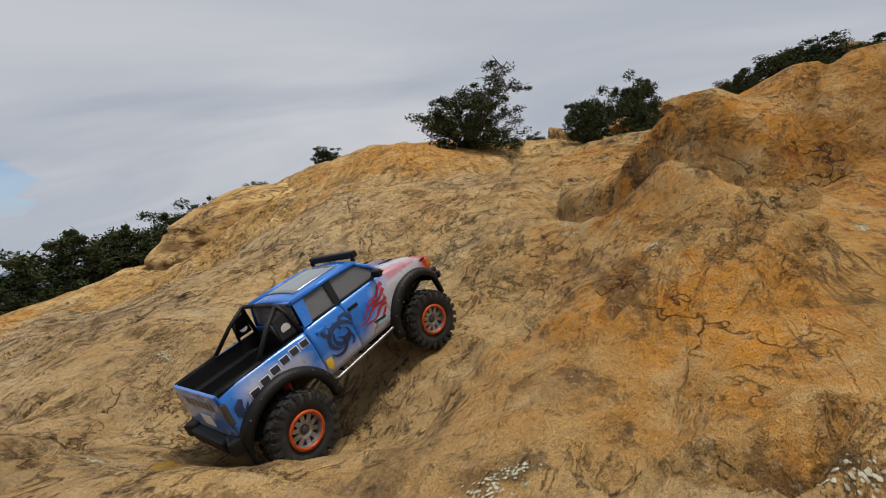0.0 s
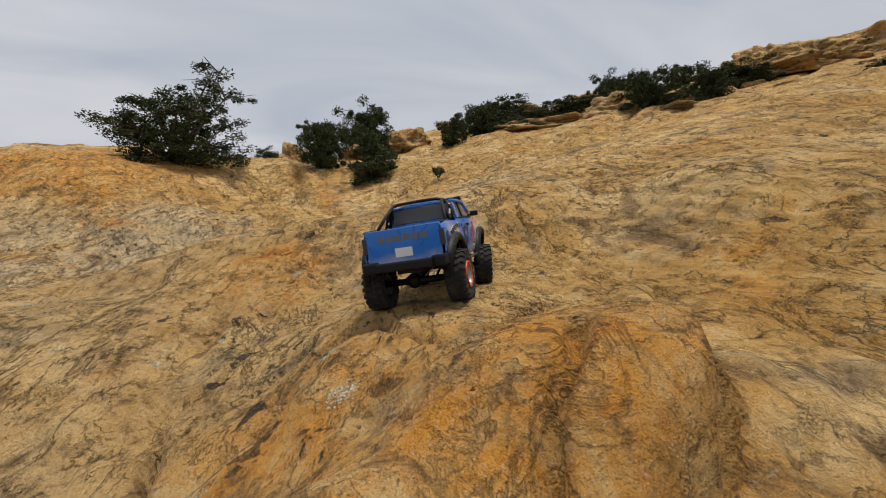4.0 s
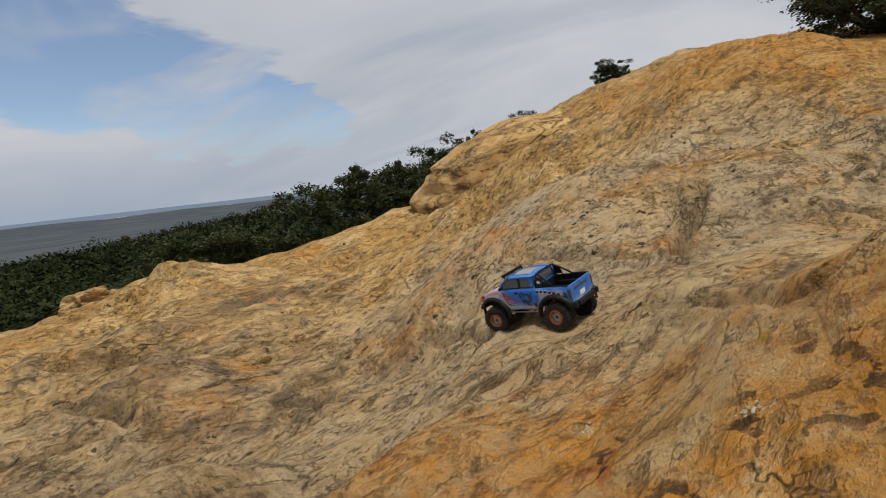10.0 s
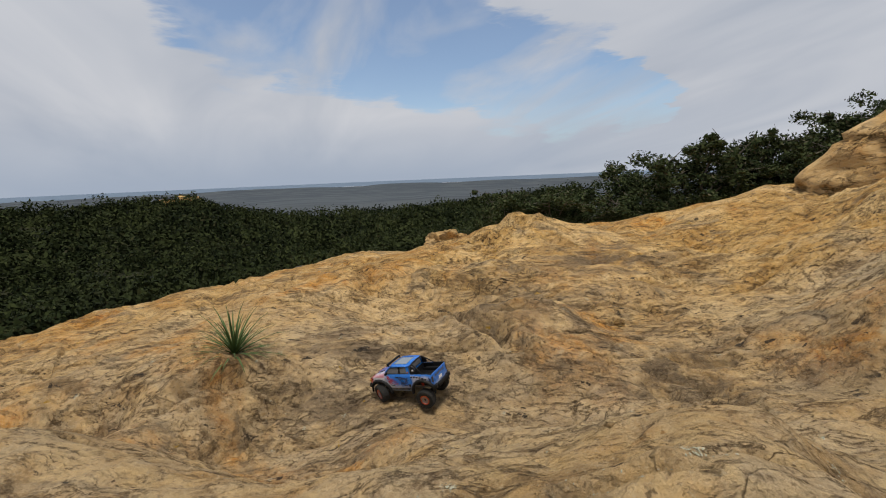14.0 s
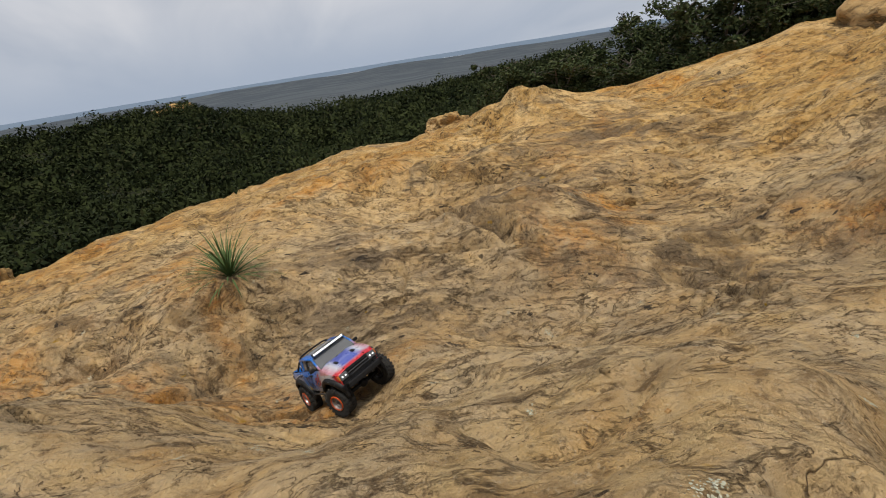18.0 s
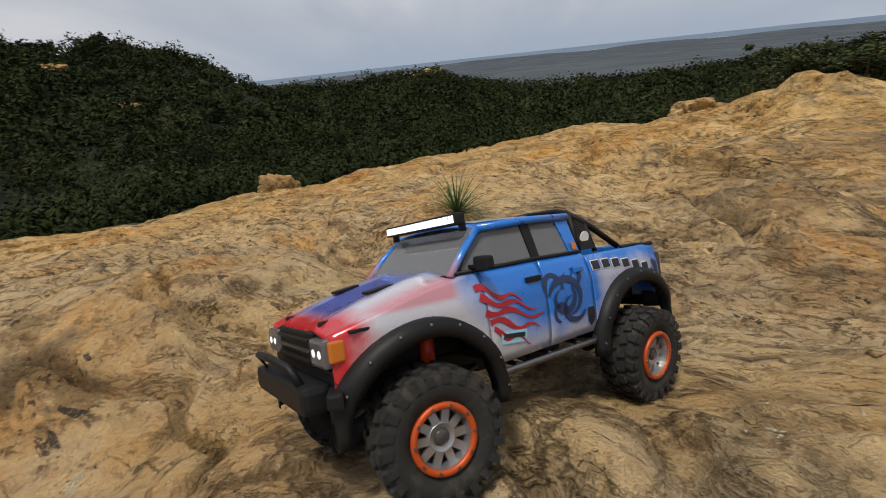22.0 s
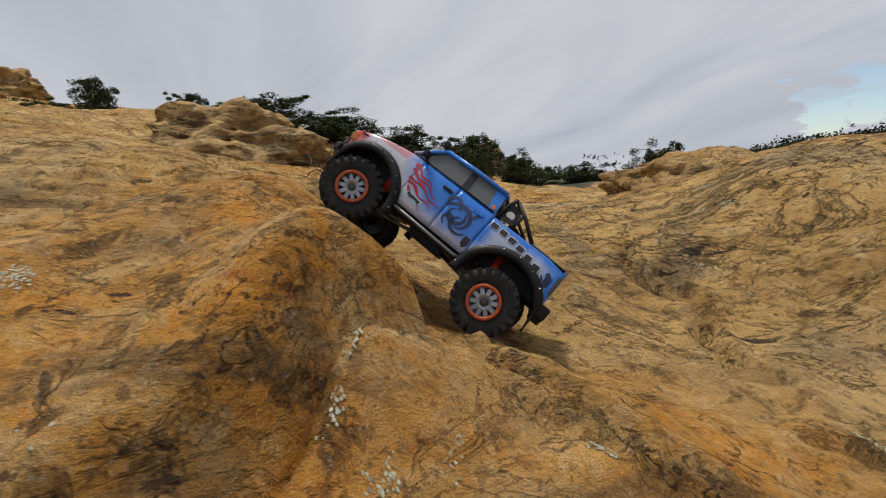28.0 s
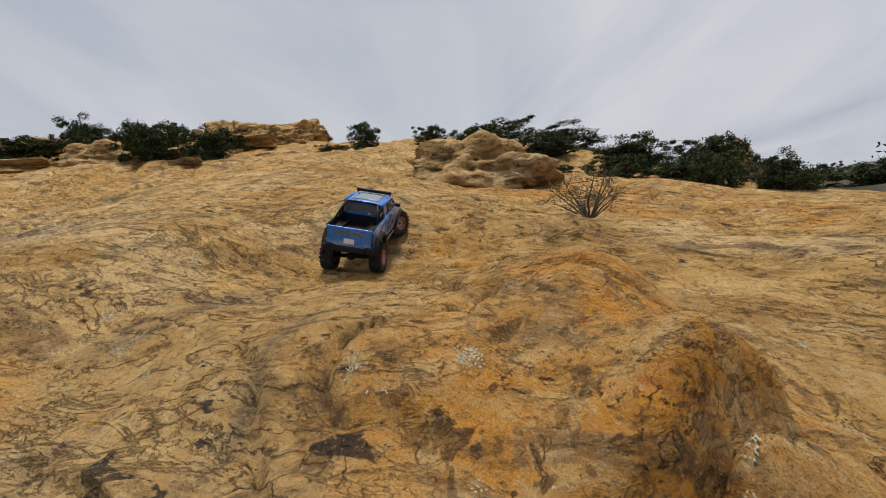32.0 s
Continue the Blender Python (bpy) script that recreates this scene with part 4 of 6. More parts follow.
def leaf_cloud(rng, centres, radii, flatness, count, size, shell=0.55):
    """Small leaf blades, four corners each, round many centres."""
    k = np.repeat(np.arange(len(centres)), count)
    d = rng.normal(size=(len(k), 3))
    d /= np.linalg.norm(d, axis=1)[:, None]
    reach = radii[k] * (shell + (1 - shell) * rng.random(len(k)) ** 0.5) * (0.8 + 0.4 * rng.random(len(k)))
    c = centres[k] + d * reach[:, None] * np.array([1, 1, flatness])
    a = rng.normal(size=(len(k), 3))
    a /= np.linalg.norm(a, axis=1)[:, None]
    b = np.cross(a, d + 0.5 * rng.normal(size=(len(k), 3)))
    b /= np.linalg.norm(b, axis=1)[:, None] + 1e-9
    s = size * (0.6 + 0.8 * rng.random(len(k)))[:, None]
    verts = np.stack([c - a * s, c + b * s * 0.45, c + a * s, c - b * s * 0.45], 1).reshape(-1, 3)
    return verts


def leaf_mesh(name, verts, stuff):
    me = bpy.data.meshes.new(name)
    n = len(verts) // 4
    me.vertices.add(len(verts))
    me.vertices.foreach_set("co", verts.ravel())
    me.loops.add(4 * n)
    me.loops.foreach_set("vertex_index", np.arange(4 * n))
    me.polygons.add(n)
    me.polygons.foreach_set("loop_start", np.arange(0, 4 * n, 4))
    me.update()
    me.materials.append(stuff)
    return me


rng = np.random.default_rng(11)


def brush_cover(name, label, r, yaw, height, tall, blades, size, stuff):
    bx, by = bearing(yaw)
    x, y = HOME[0] + r * bx, HOME[1] + r * by
    w = tall * (0.75 + 0.5 * rng.random(len(r)))
    # every clump is a few rounded lobes
    lobes = 4
    k = np.repeat(np.arange(len(r)), lobes)
    off = rng.normal(size=(len(k), 3)) * w[k][:, None] * np.array([0.32, 0.32, 0.13])
    c = np.stack([x[k], y[k], height[k] + 0.45 * tall[k]], 1) + off
    verts = leaf_cloud(rng, c, 0.5 * w[k], 0.75, blades, size, 0.6)
    ob = new(name, leaf_mesh(name, verts, stuff))
    return tagged(ob, label, "brush", kind="stuff")


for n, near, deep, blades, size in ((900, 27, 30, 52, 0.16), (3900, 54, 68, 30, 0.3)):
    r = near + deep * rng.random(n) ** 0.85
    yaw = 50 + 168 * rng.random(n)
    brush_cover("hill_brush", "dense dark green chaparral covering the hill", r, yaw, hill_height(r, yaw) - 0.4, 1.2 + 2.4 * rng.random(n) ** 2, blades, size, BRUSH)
n = 1050
yaw = 58 + 164 * rng.random(n)
lip = edge_radius(HOME[0] + 10 * bearing(yaw)[0], HOME[1] + 10 * bearing(yaw)[1])
start = lip + 0.6 + 6.0 * np.clip((yaw - 188) / 12, 0, 1)
r = start + (32.6 - start) * rng.random(n) ** 1.25
bx, by = bearing(yaw)
low = np.maximum(ground_height(HOME[0] + r * bx, HOME[1] + r * by), np.where(r > 22, hill_height(r, yaw), -99))
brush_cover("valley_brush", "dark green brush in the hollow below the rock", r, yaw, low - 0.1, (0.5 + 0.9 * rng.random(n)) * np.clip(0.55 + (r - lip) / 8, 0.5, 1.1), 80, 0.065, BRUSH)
# trees on the crest and pale rocks in the brush
for yaw, r, tall in ((157.5, 112, 5.0), (155.8, 114, 4.0), (159, 112, 3.2), (150, 118, 2.6), (141, 119, 2.6), (133, 119, 2.2), (129, 119, 2.4), (176, 119, 2.4)):
    bx, by = bearing(yaw)
    centres = np.array([HOME[0] + r * bx, HOME[1] + r * by, float(hill_height(np.array([r]), np.array([yaw]))[0]) + tall * 0.6]) + rng.normal(size=(14, 3)) * tall * np.array([0.28, 0.28, 0.18])
    tree = new("oak_tree")
    tree.location = (HOME[0] + r * bx, HOME[1] + r * by, centres[:, 2].min() - tall * 0.4)
    tagged(tree, "dark evergreen oak on the crest of the hill", "tree", "trees on the crest")
    crown = new("crown", leaf_mesh("crown", leaf_cloud(rng, centres - np.array(tree.location), np.full(14, tall * 0.22), 0.8, 110, 0.16), BRUSH))
    crown.parent = tree
    bm = bmesh.new()
    bmesh.ops.create_cone(bm, segments=7, radius1=tall * 0.05, radius2=tall * 0.03, depth=tall * 0.7, matrix=Matrix.Translation((0, 0, tall * 0.3)))
    part("trunk", bm, BARK, tree)

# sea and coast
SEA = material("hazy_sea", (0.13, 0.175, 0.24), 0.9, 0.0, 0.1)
COAST = material("haze_tinted_coast", (0.13, 0.16, 0.17), 0.95)
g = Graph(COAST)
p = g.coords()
# aerial haze of distance put into the coast's colour as a blue-grey tint
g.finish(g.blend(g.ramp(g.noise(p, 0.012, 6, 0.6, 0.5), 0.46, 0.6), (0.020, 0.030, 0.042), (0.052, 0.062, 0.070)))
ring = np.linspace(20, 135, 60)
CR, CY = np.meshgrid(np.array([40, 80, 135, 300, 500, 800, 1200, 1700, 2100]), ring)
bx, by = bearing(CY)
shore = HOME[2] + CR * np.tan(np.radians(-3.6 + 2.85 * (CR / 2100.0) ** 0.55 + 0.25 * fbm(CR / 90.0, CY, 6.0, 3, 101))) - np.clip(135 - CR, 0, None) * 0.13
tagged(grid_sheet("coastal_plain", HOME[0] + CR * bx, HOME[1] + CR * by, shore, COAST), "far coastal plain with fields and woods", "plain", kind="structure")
SR, SY = np.meshgrid(np.array([2050, 2300, 2600, 3400, 4300, 4700]), np.linspace(-20, 200, 60))
bx, by = bearing(SY)
tagged(grid_sheet("sea", SR * bx, SR * by, np.full_like(SR, -30.0, dtype=float), SEA), "pale grey-blue ocean below the mountain", "sea", kind="structure")

# haze painted on a glowing sheet, where far sea and sky run together
PAINTED_HAZE = material("painted_sea_haze", (0.3, 0.36, 0.45), 1.0)
g = Graph(PAINTED_HAZE)
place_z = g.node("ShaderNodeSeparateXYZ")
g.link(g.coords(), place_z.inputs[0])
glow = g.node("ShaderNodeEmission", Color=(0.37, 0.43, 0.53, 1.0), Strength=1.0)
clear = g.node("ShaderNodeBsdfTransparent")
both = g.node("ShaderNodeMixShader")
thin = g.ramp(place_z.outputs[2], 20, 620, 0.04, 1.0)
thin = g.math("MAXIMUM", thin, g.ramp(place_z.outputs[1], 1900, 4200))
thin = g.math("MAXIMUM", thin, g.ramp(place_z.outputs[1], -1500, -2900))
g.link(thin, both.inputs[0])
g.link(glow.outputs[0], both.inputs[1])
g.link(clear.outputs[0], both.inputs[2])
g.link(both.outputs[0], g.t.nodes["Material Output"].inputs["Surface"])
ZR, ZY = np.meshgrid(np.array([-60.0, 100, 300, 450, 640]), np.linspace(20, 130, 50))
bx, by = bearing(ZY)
tagged(grid_sheet("glowing_haze_backdrop", 4750 * bx, 4750 * by, ZR, PAINTED_HAZE), "glowing backdrop sheet painted as pale blue haze over the distant ocean", "haze", kind="structure")

# shrubs ----------------------------------------------------------------


def tube_into(bm, points, radii, sides=6):
    rings = []
    for i, q in enumerate(points):
        q = Vector(q)
        way = Vector(points[min(i + 1, len(points) - 1)]) - Vector(points[max(i - 1, 0)])
        side = way.cross(Vector((0.3, 0.5, 1)) if abs(way.normalized().z) < 0.9 else Vector((1, 0, 0))).normalized()
        up = side.cross(way).normalized()
        rings.append([bm.verts.new(q + radii[i] * (side * math.cos(math.tau * k / sides) + up * math.sin(math.tau * k / sides))) for k in range(sides)])
    for a, b in zip(rings, rings[1:]):
        for k in range(sides):
            bm.faces.new((a[k], a[(k + 1) % sides], b[(k + 1) % sides], b[k]))
    bm.faces.new(rings[0])
    bm.faces.new(rings[-1][::-1])
    bmesh.ops.recalc_face_normals(bm, faces=bm.faces[:])


def shrub(label, seed, stuff, limbs=9, tips=46, leaves=150, leaf=0.016, clump=0.085, airy=0.0):
    """A shrub one metre wide and one metre high, on the ground at its origin."""
    rs = np.random.default_rng(seed)
    ob = tagged(new("shrub"), label, "shrub")
    bm = bmesh.new()
    tube_into(bm, [(0, 0, -0.12), (0.01, 0.0, 0.08), (0.02, 0.01, 0.2)], [0.03, 0.026, 0.02], 7)
    part("trunk", bm, BARK, ob)
    ends = []
    for k in range(limbs):
        a = math.tau * k / limbs + rs.random() * 0.6
        out, high = 0.2 + 0.26 * rs.random(), 0.35 + 0.6 * rs.random() * (1 if k % 3 else 1.0)
        pts = [(0.015, 0.01, 0.1), (0.4 * out * math.cos(a), 0.4 * out * math.sin(a), 0.45 * high + 0.05),
               (out * math.cos(a + 0.2), out * math.sin(a + 0.2), high)]
        bm = bmesh.new()
        tube_into(bm, pts, [0.014, 0.01, 0.003], 5)
        for j in range(4):
            f = 0.35 + 0.6 * rs.random()
            base = Vector(pts[1]).lerp(Vector(pts[2]), f)
            tip = base + Vector(rs.normal(size=3) * (0.13, 0.13, 0.08)) + Vector((0, 0, 0.07))
            tube_into(bm, [base, (base + tip) / 2 + Vector(rs.normal(size=3) * 0.012), tip], [0.006, 0.004, 0.0015], 4)
            ends.append(tip)
        part("limb", bm, BARK, ob)
        ends.append(Vector(pts[2]))
    centres = [np.array(e) * (0.95, 0.95, 0.92) for e in ends]
    while len(centres) < tips:
        d = rs.normal(size=3)
        d /= np.linalg.norm(d)
        f = rs.random() ** 0.4 * (0.78 + 0.3 * rs.random())
        centres.append(np.array((0.44 * f * d[0], 0.44 * f * d[1], 0.08 + 0.78 * f * abs(d[2]))))
    centres = np.array(centres)
    verts = leaf_cloud(rs, centres, clump * (0.5 + 0.9 * rs.random(len(centres))), 0.85, leaves, leaf, 0.2 + airy)
    crown = new("crown", leaf_mesh("crown", verts, stuff))
    crown.parent = ob
    return ob


VARIANTS = [
    shrub("dark green shrub with small leathery leaves on the rock", 3, LEAF, 9, 115, 130, 0.019, 0.095),
    shrub("dark green rounded shrub growing between the rocks", 4, LEAF, 8, 110, 130, 0.02, 0.1),
    shrub("dark green upright shrub with small leaves", 5, LEAF, 10, 120, 120, 0.019, 0.09),
]
BIG = shrub("large dark green shrub with open twiggy crown", 7, LEAF, 16, 230, 120, 0.0105, 0.062)
BARE = shrub("bare grey twiggy bush with few leaves", 8, LEAF_PALE, 18, 90, 26, 0.012, 0.1, 0.3)
SHRUBS = [
    (4.4, 10.3, 2.25, 1.18), (4.42, 9.14, 1.06, 0.76), (6.19, 13.31, 1.54, 1.76), (5.43, 14.78, 1.1, 1.2), (9.42, 10.87, 1.54, 1.85),
    (8.78, 10.08, 2.39, 0.88), (10.94, 9.83, 1.85, 1.18), (12.02, 9.11, 1.22, 1.11), (12.62, 8.01, 2.44, 1.18), (9.28, 5.69, 2.12, 0.83),
    (14.19, 6.84, 1.87, 1.08), (3.62, 14.36, 0.8, 0.7), (7.21, 10.21, 0.82, 0.82), (-4.64, 12.72, 0.82, 1.38), (-2.69, 12.73, 0.78, 0.51),
]
SHRUBS_WEST = [
    (-6.51, 14.1, 0.81, 1.77), (-7.91, 13.15, 1.94, 2.16), (-7.15, 13.56, 2.11, 2.03), (-9.84, 12.41, 2.52, 2.26), (-10.93, 11.43, 2.35, 2.21),
    (-12.67, 10.14, 2.62, 2.12), (-9.27, 13.47, 1.92, 2.14), (-14.99, 8.13, 1.68, 1.85), (-11.8, 12.2, 2.4, 2.3), (-13.9, 9.3, 2.3, 2.1),
    (-15.9, 9.6, 2.2, 2.0), (-8.5, 14.6, 2.4, 2.2),
]
SHRUBS_SOUTH = [
    (10.98, 2.6, 1.51, 0.54), (10.93, 0.26, 1.78, 0.59), (8.5, -1.31, 0.95, 0.29), (8.04, -2.4, 0.9, 0.41), (7.59, -3.18, 1.01, 0.56),
    (6.58, -3.72, 1.69, 0.52), (6.94, -4.82, 0.95, 0.46), (7.57, -6.31, 0.96, 0.35), (6.29, -5.45, 1.07, 0.63), (6.32, -8.8, 1.05, 0.48),
    (5.54, -9.24, 1.64, 0.49), (3.41, -6.92, 1.46, 0.48), (3.61, -10.03, 2.24, 0.7), (1.97, -5.3, 1.05, 0.7), (4.78, -5.64, 0.95, 0.52),
    (8.6, -0.3, 1.3, 0.6), (9.6, -1.6, 1.6, 0.7), (9.4, -3.3, 1.5, 0.7), (8.7, -4.7, 1.5, 0.65), (10.6, -4.3, 1.8, 0.9), (11.6, -2.6, 1.7, 0.8),
]


def set_thing(ob, x, y, w, h, sink=0.03, spin=None, once=False):
    low = min(top_of(x + a * w * 0.2, y + b * w * 0.2) for a, b in ((0, 0), (1, 0), (-1, 0), (0, 1), (0, -1)))
    m = pose(x, y, low - sink, 0, 0, random.uniform(0, 360) if spin is None else spin) @ Matrix.Diagonal((w, w, h, 1))
    if once:
        ob.matrix_basis = m
        return ob
    return copy_thing(ob, m)


set_thing(BIG, 1.08, 10.6, 3.0, 2.0, 0.12, 20, True)
tagged(BARE, group="dry bushes")
DRY = [(3.8, -0.13, 0.78, 0.53), (3.36, -1.48, 0.46, 0.2), (-2.1, -2.45, 0.52, 0.31), (-1.39, -4.76, 0.4, 0.33), (-3.16, -5.63, 1.03, 0.42)]
for k, row in enumerate(DRY):
    set_thing(BARE, *row, once=(k == 0))
used = 0
for k, row in enumerate(SHRUBS + SHRUBS_WEST + SHRUBS_SOUTH):
    x, y, w, h = row
    where = "shrubs on the slope" if k < len(SHRUBS) else "shrubs along the edge of the rock" if k < len(SHRUBS) + len(SHRUBS_WEST) else "low shrubs on the rock"
    h *= 0.97 if k < len(SHRUBS) else 0.8 if k < len(SHRUBS) + len(SHRUBS_WEST) else 1.7 if 3 < x < 6 else 1.3
    # a wide stand is several rounded bushes side by side
    stand = max(1, min(2, round(w / (1.3 * h))))
    away = Vector((x + 0.8, y - 1.9)).normalized()
    for j in range(stand):
        off = (j - (stand - 1) / 2) * w / stand
        wide, tall = w / stand * random.uniform(0.85, 1.15), h * random.uniform(0.78, 1.08)
        jut = random.uniform(-0.25, 0.25) * w / stand
        ob = set_thing(VARIANTS[used % 3], x - away.y * off + away.x * jut, y + away.x * off + away.y * jut, max(wide, 0.8 * tall), tall, 0.08, once=(used < 3))
        tagged(ob, group=where)
        used += 1
SPRIG = shrub("small green plant growing from a crack", 9, LEAF, 6, 26, 40, 0.05, 0.16)
tagged(SPRIG, category="plant", group="small plants")
SPRIG.name = "plant"
for k, row in enumerate([(4.65, 7.13, 0.21, 0.3), (1.24, 7.13, 0.17, 0.15), (2.9, 6.2, 0.12, 0.1)]):
    set_thing(SPRIG, *row, 0.01, once=(k == 0))

yucca = tagged(new("yucca"), "spiky green yucca growing on the bare rock", "yucca")
yucca.location = (-5.3, 1.68, top_of(-5.3, 1.68) - 0.02)
for k in range(84):
    a, lean = k * 2.39996, radians(8 + 78 * (k / 84) ** 0.8)
    long = 0.4 * random.uniform(0.8, 1.12)
    bm = bmesh.new()
    rows = []
    for j in range(5):
        f = j / 4
        bend = lean + 0.22 * f * f
        q = Vector((math.sin(bend) * math.cos(a), math.sin(bend) * math.sin(a), math.cos(bend))) * long * f
        side = Vector((-math.sin(a), math.cos(a), 0)) * 0.0085 * (1 - f) ** 0.6
        rows.append((bm.verts.new(q - side), bm.verts.new(q + Vector((0, 0, -0.003 * (1 - f)))), bm.verts.new(q + side)))
    for u, v in zip(rows, rows[1:]):
        bm.faces.new((u[0], u[1], v[1], v[0]))
        bm.faces.new((u[1], u[2], v[2], v[1]))
    part("blade", bm, BLADE, yucca)

# boulders --------------------------------------------------------------


def boulder(label, seed, rough=0.16, square=0.0, cut=-0.35):
    bm = bmesh.new()
    bmesh.ops.create_icosphere(bm, subdivisions=5, radius=0.5)
    shift = Vector((seed * 3.1, seed * 1.7, seed * 0.9))
    for v in bm.verts:
        d = v.co.normalized()
        s = 1 / max(abs(d.x), abs(d.y), abs(d.z))
        d2 = d * (1 + square * (s - 1))
        k = 1 + rough * 2.2 * noise.fractal(d * 1.5 + shift, 1.0, 2.0, 3) + rough * 0.5 * noise.fractal(d * 6 + shift, 0.9, 2.0, 4)
        groove = abs(noise.noise(d * 2.1 + shift * 2))
        k -= 0.10 * max(0.0, 1 - groove / 0.06)
        v.co = d2 * 0.5 * k
        v.co.z = max(v.co.z, cut)
    ob = part("boulder", bm, OUTCROP, None, label, True)
    return tagged(ob, category="boulder")


ROUND = boulder("weathered yellow sandstone boulder on the slope", 1)
BLOCK = boulder("blocky yellow sandstone boulder with worn edges", 2, 0.13, 0.6)
SPLIT = boulder("cracked rounded sandstone boulder", 3, 0.2, 0.25)
BOULDERS = [
    (9.49, -5.68, 0.97, 1.0), (9.42, -6.56, 0.7, 0.44), (18.12, 7.47, 1.8, 1.4), (19.34, 6.84, 2.9, 1.0), (17.62, 5.44, 2.9, 1.5), (14.95, 11.74, 1.57, 0.9),
    (6.11, 0.5, 1.9, 0.55), (3.54, -4.64, 1.66, 0.4), (2.06, -2.26, 0.68, 0.34), (4.49, 15.14, 0.9, 0.6), (8.79, 12.79, 1.92, 0.8), (9.53, 10.0, 1.25, 0.5),
    (10.51, 7.72, 1.79, 0.75), (8.85, 5.43, 1.42, 0.45), (-13.92, 7.15, 0.6, 0.5), (-9.84, -2.04, 0.8, 0.5), (-0.39, -5.14, 0.5, 0.18), (-4.96, -5.04, 0.84, 0.14),
]
BOULDERS_FAR = [
    (7.4, 13.6, 0.8, 0.6), (9.9, 13.6, 0.9, 0.6), (11.2, 12.4, 1.1, 0.6), (6.6, 11.6, 1.2, 0.5), (12.4, 10.9, 1.0, 0.55), (5.9, 12.2, 0.9, 0.4),
    (15.8, 8.6, 1.5, 0.8), (13.4, 6.1, 1.3, 0.5), (16.6, 6.7, 1.2, 0.7), (20.2, 5.6, 2.2, 1.2), (12.2, 4.9, 1.2, 0.45),
    (-2.6, -5.9, 0.4, 0.2), (-1.7, -6.3, 0.5, 0.22), (0.3, -6.4, 0.5, 0.22), (-3.9, -6.2, 0.5, 0.16), (-6.3, -5.6, 0.6, 0.15),
]
for k, row in enumerate(BOULDERS + BOULDERS_FAR):
    x, y, w, h = row
    base = (ROUND, BLOCK, SPLIT)[k % 3]
    if x > 7 and y > 4:
        h = 0.65 * h
    if base is BLOCK:
        w, h = 0.7 * w, 0.8 * h
    ob = set_thing(base, x, y, w, h * 1.3, -h * 0.3, once=(k < 3))
    tagged(ob, group="boulders")
for yaw, r, w in ((158, 84, 1.5), (146, 70, 0.9), (164, 66, 0.9), (128, 70, 1.0), (133, 96, 1.4), (96, 112, 1.6), (98, 114, 1.2)):
    bx, by = bearing(yaw)
    z = float(hill_height(np.array([r]), np.array([yaw]))[0])
    tagged(copy_thing(SPLIT, pose(HOME[0] + r * bx, HOME[1] + r * by, z + 0.7 * w, 0, 0, yaw) @ Matrix.Diagonal((w * 1.3, w, w, 1))), "pale sandstone boulder in the chaparral", group="boulders on the hill")
hoodoo = tagged(copy_thing(BLOCK, pose(19.48, 9.58, top_of(19.48, 9.58) + 0.35, 0, 0, 30) @ Matrix.Diagonal((0.8, 0.8, 0.95, 1))), "small weathered rock tower on the ridge")

outcrop = boulder("large rounded sandstone outcrop with a shaded undercut", 5, 0.05)
outcrop.data.materials[0] = ROCK
outcrop.matrix_world = pose(-4.2, 11.5, 0.1, 0, -10, 17) @ Matrix.Diagonal((5.0, 3.4, 2.4, 1))
outcrop.name = "outcrop"
tagged(outcrop, category="outcrop")

# dark painted letters on the outcrop
PAINT_DARK = material("weathered_dark_paint", (0.06, 0.05, 0.045), 0.9)
GLYPHS = {"B": [[(0, 0), (0, 1), (0.45, 0.9), (0.45, 0.6), (0, 0.52), (0.55, 0.42), (0.55, 0.08), (0, 0)]],
          "L": [[(0, 1), (0, 0), (0.55, 0)]], "M": [[(0, 0), (0.08, 1), (0.36, 0.4), (0.64, 1), (0.72, 0)]]}
lettering = tagged(new("painted_lettering"), "faded dark painted letters BLM on the sandstone outcrop", "lettering")
lettering.location = (10.2, 3.69, top_of(10.2, 3.69))
for k, ch in enumerate("BLM"):
    bm = bmesh.new()
    for stroke in GLYPHS[ch]:
        for a, b in zip(stroke, stroke[1:]):
            a, b = Vector(a), Vector(b)
            side = Vector((-(b - a).y, (b - a).x)).normalized() * 0.06
            cells = []
            for j in range(5):
                q = a.lerp(b, j / 4)
                pair = []
                for s in (-1, 1):
                    f = q + side * s
                    u, v = (k * 0.85 + f.x) * 0.27, f.y * 0.45
                    x, y = 10.15 + 0.68 * u + 0.72 * v, 3.75 - 0.73 * u + 0.68 * v
                    pair.append(bm.verts.new((x - 10.2, y - 3.69, top_of(x, y) + 0.012 - lettering.location.z)))
                cells.append(pair)
            for u, v in zip(cells, cells[1:]):
                bm.faces.new((u[0], u[1], v[1], v[0]))
    part("letter", bm, PAINT_DARK, lettering)

# stones, lichen, sticks ------------------------------------------------
PEBBLE = boulder("small loose yellow sandstone stone", 4, 0.22)
PEBBLE.name = "stone"
tagged(PEBBLE, category="stone", group="loose stones")
STONES = [(-4.96, 5.07, 0.09, 0.06), (-6.18, 3.13, 0.08, 0.05), (-1.42, 1.08, 0.045, 0.035), (-2.1, 1.14, 0.04, 0.03), (-2.28, -0.9, 0.06, 0.04),
          (-3.6, 1.3, 0.06, 0.04), (-2.09, 2.67, 0.035, 0.02), (-1.5, 0.98, 0.05, 0.03), (-1.62, 1.02, 0.02, 0.015), (-1.05, 0.86, 0.05, 0.04),
          (-0.95, 0.93, 0.03, 0.02), (0.35, 1.95, 0.02, 0.014), (-1.1, 2.4, 0.02, 0.014), (-4.93, 2.93, 0.055, 0.04)]
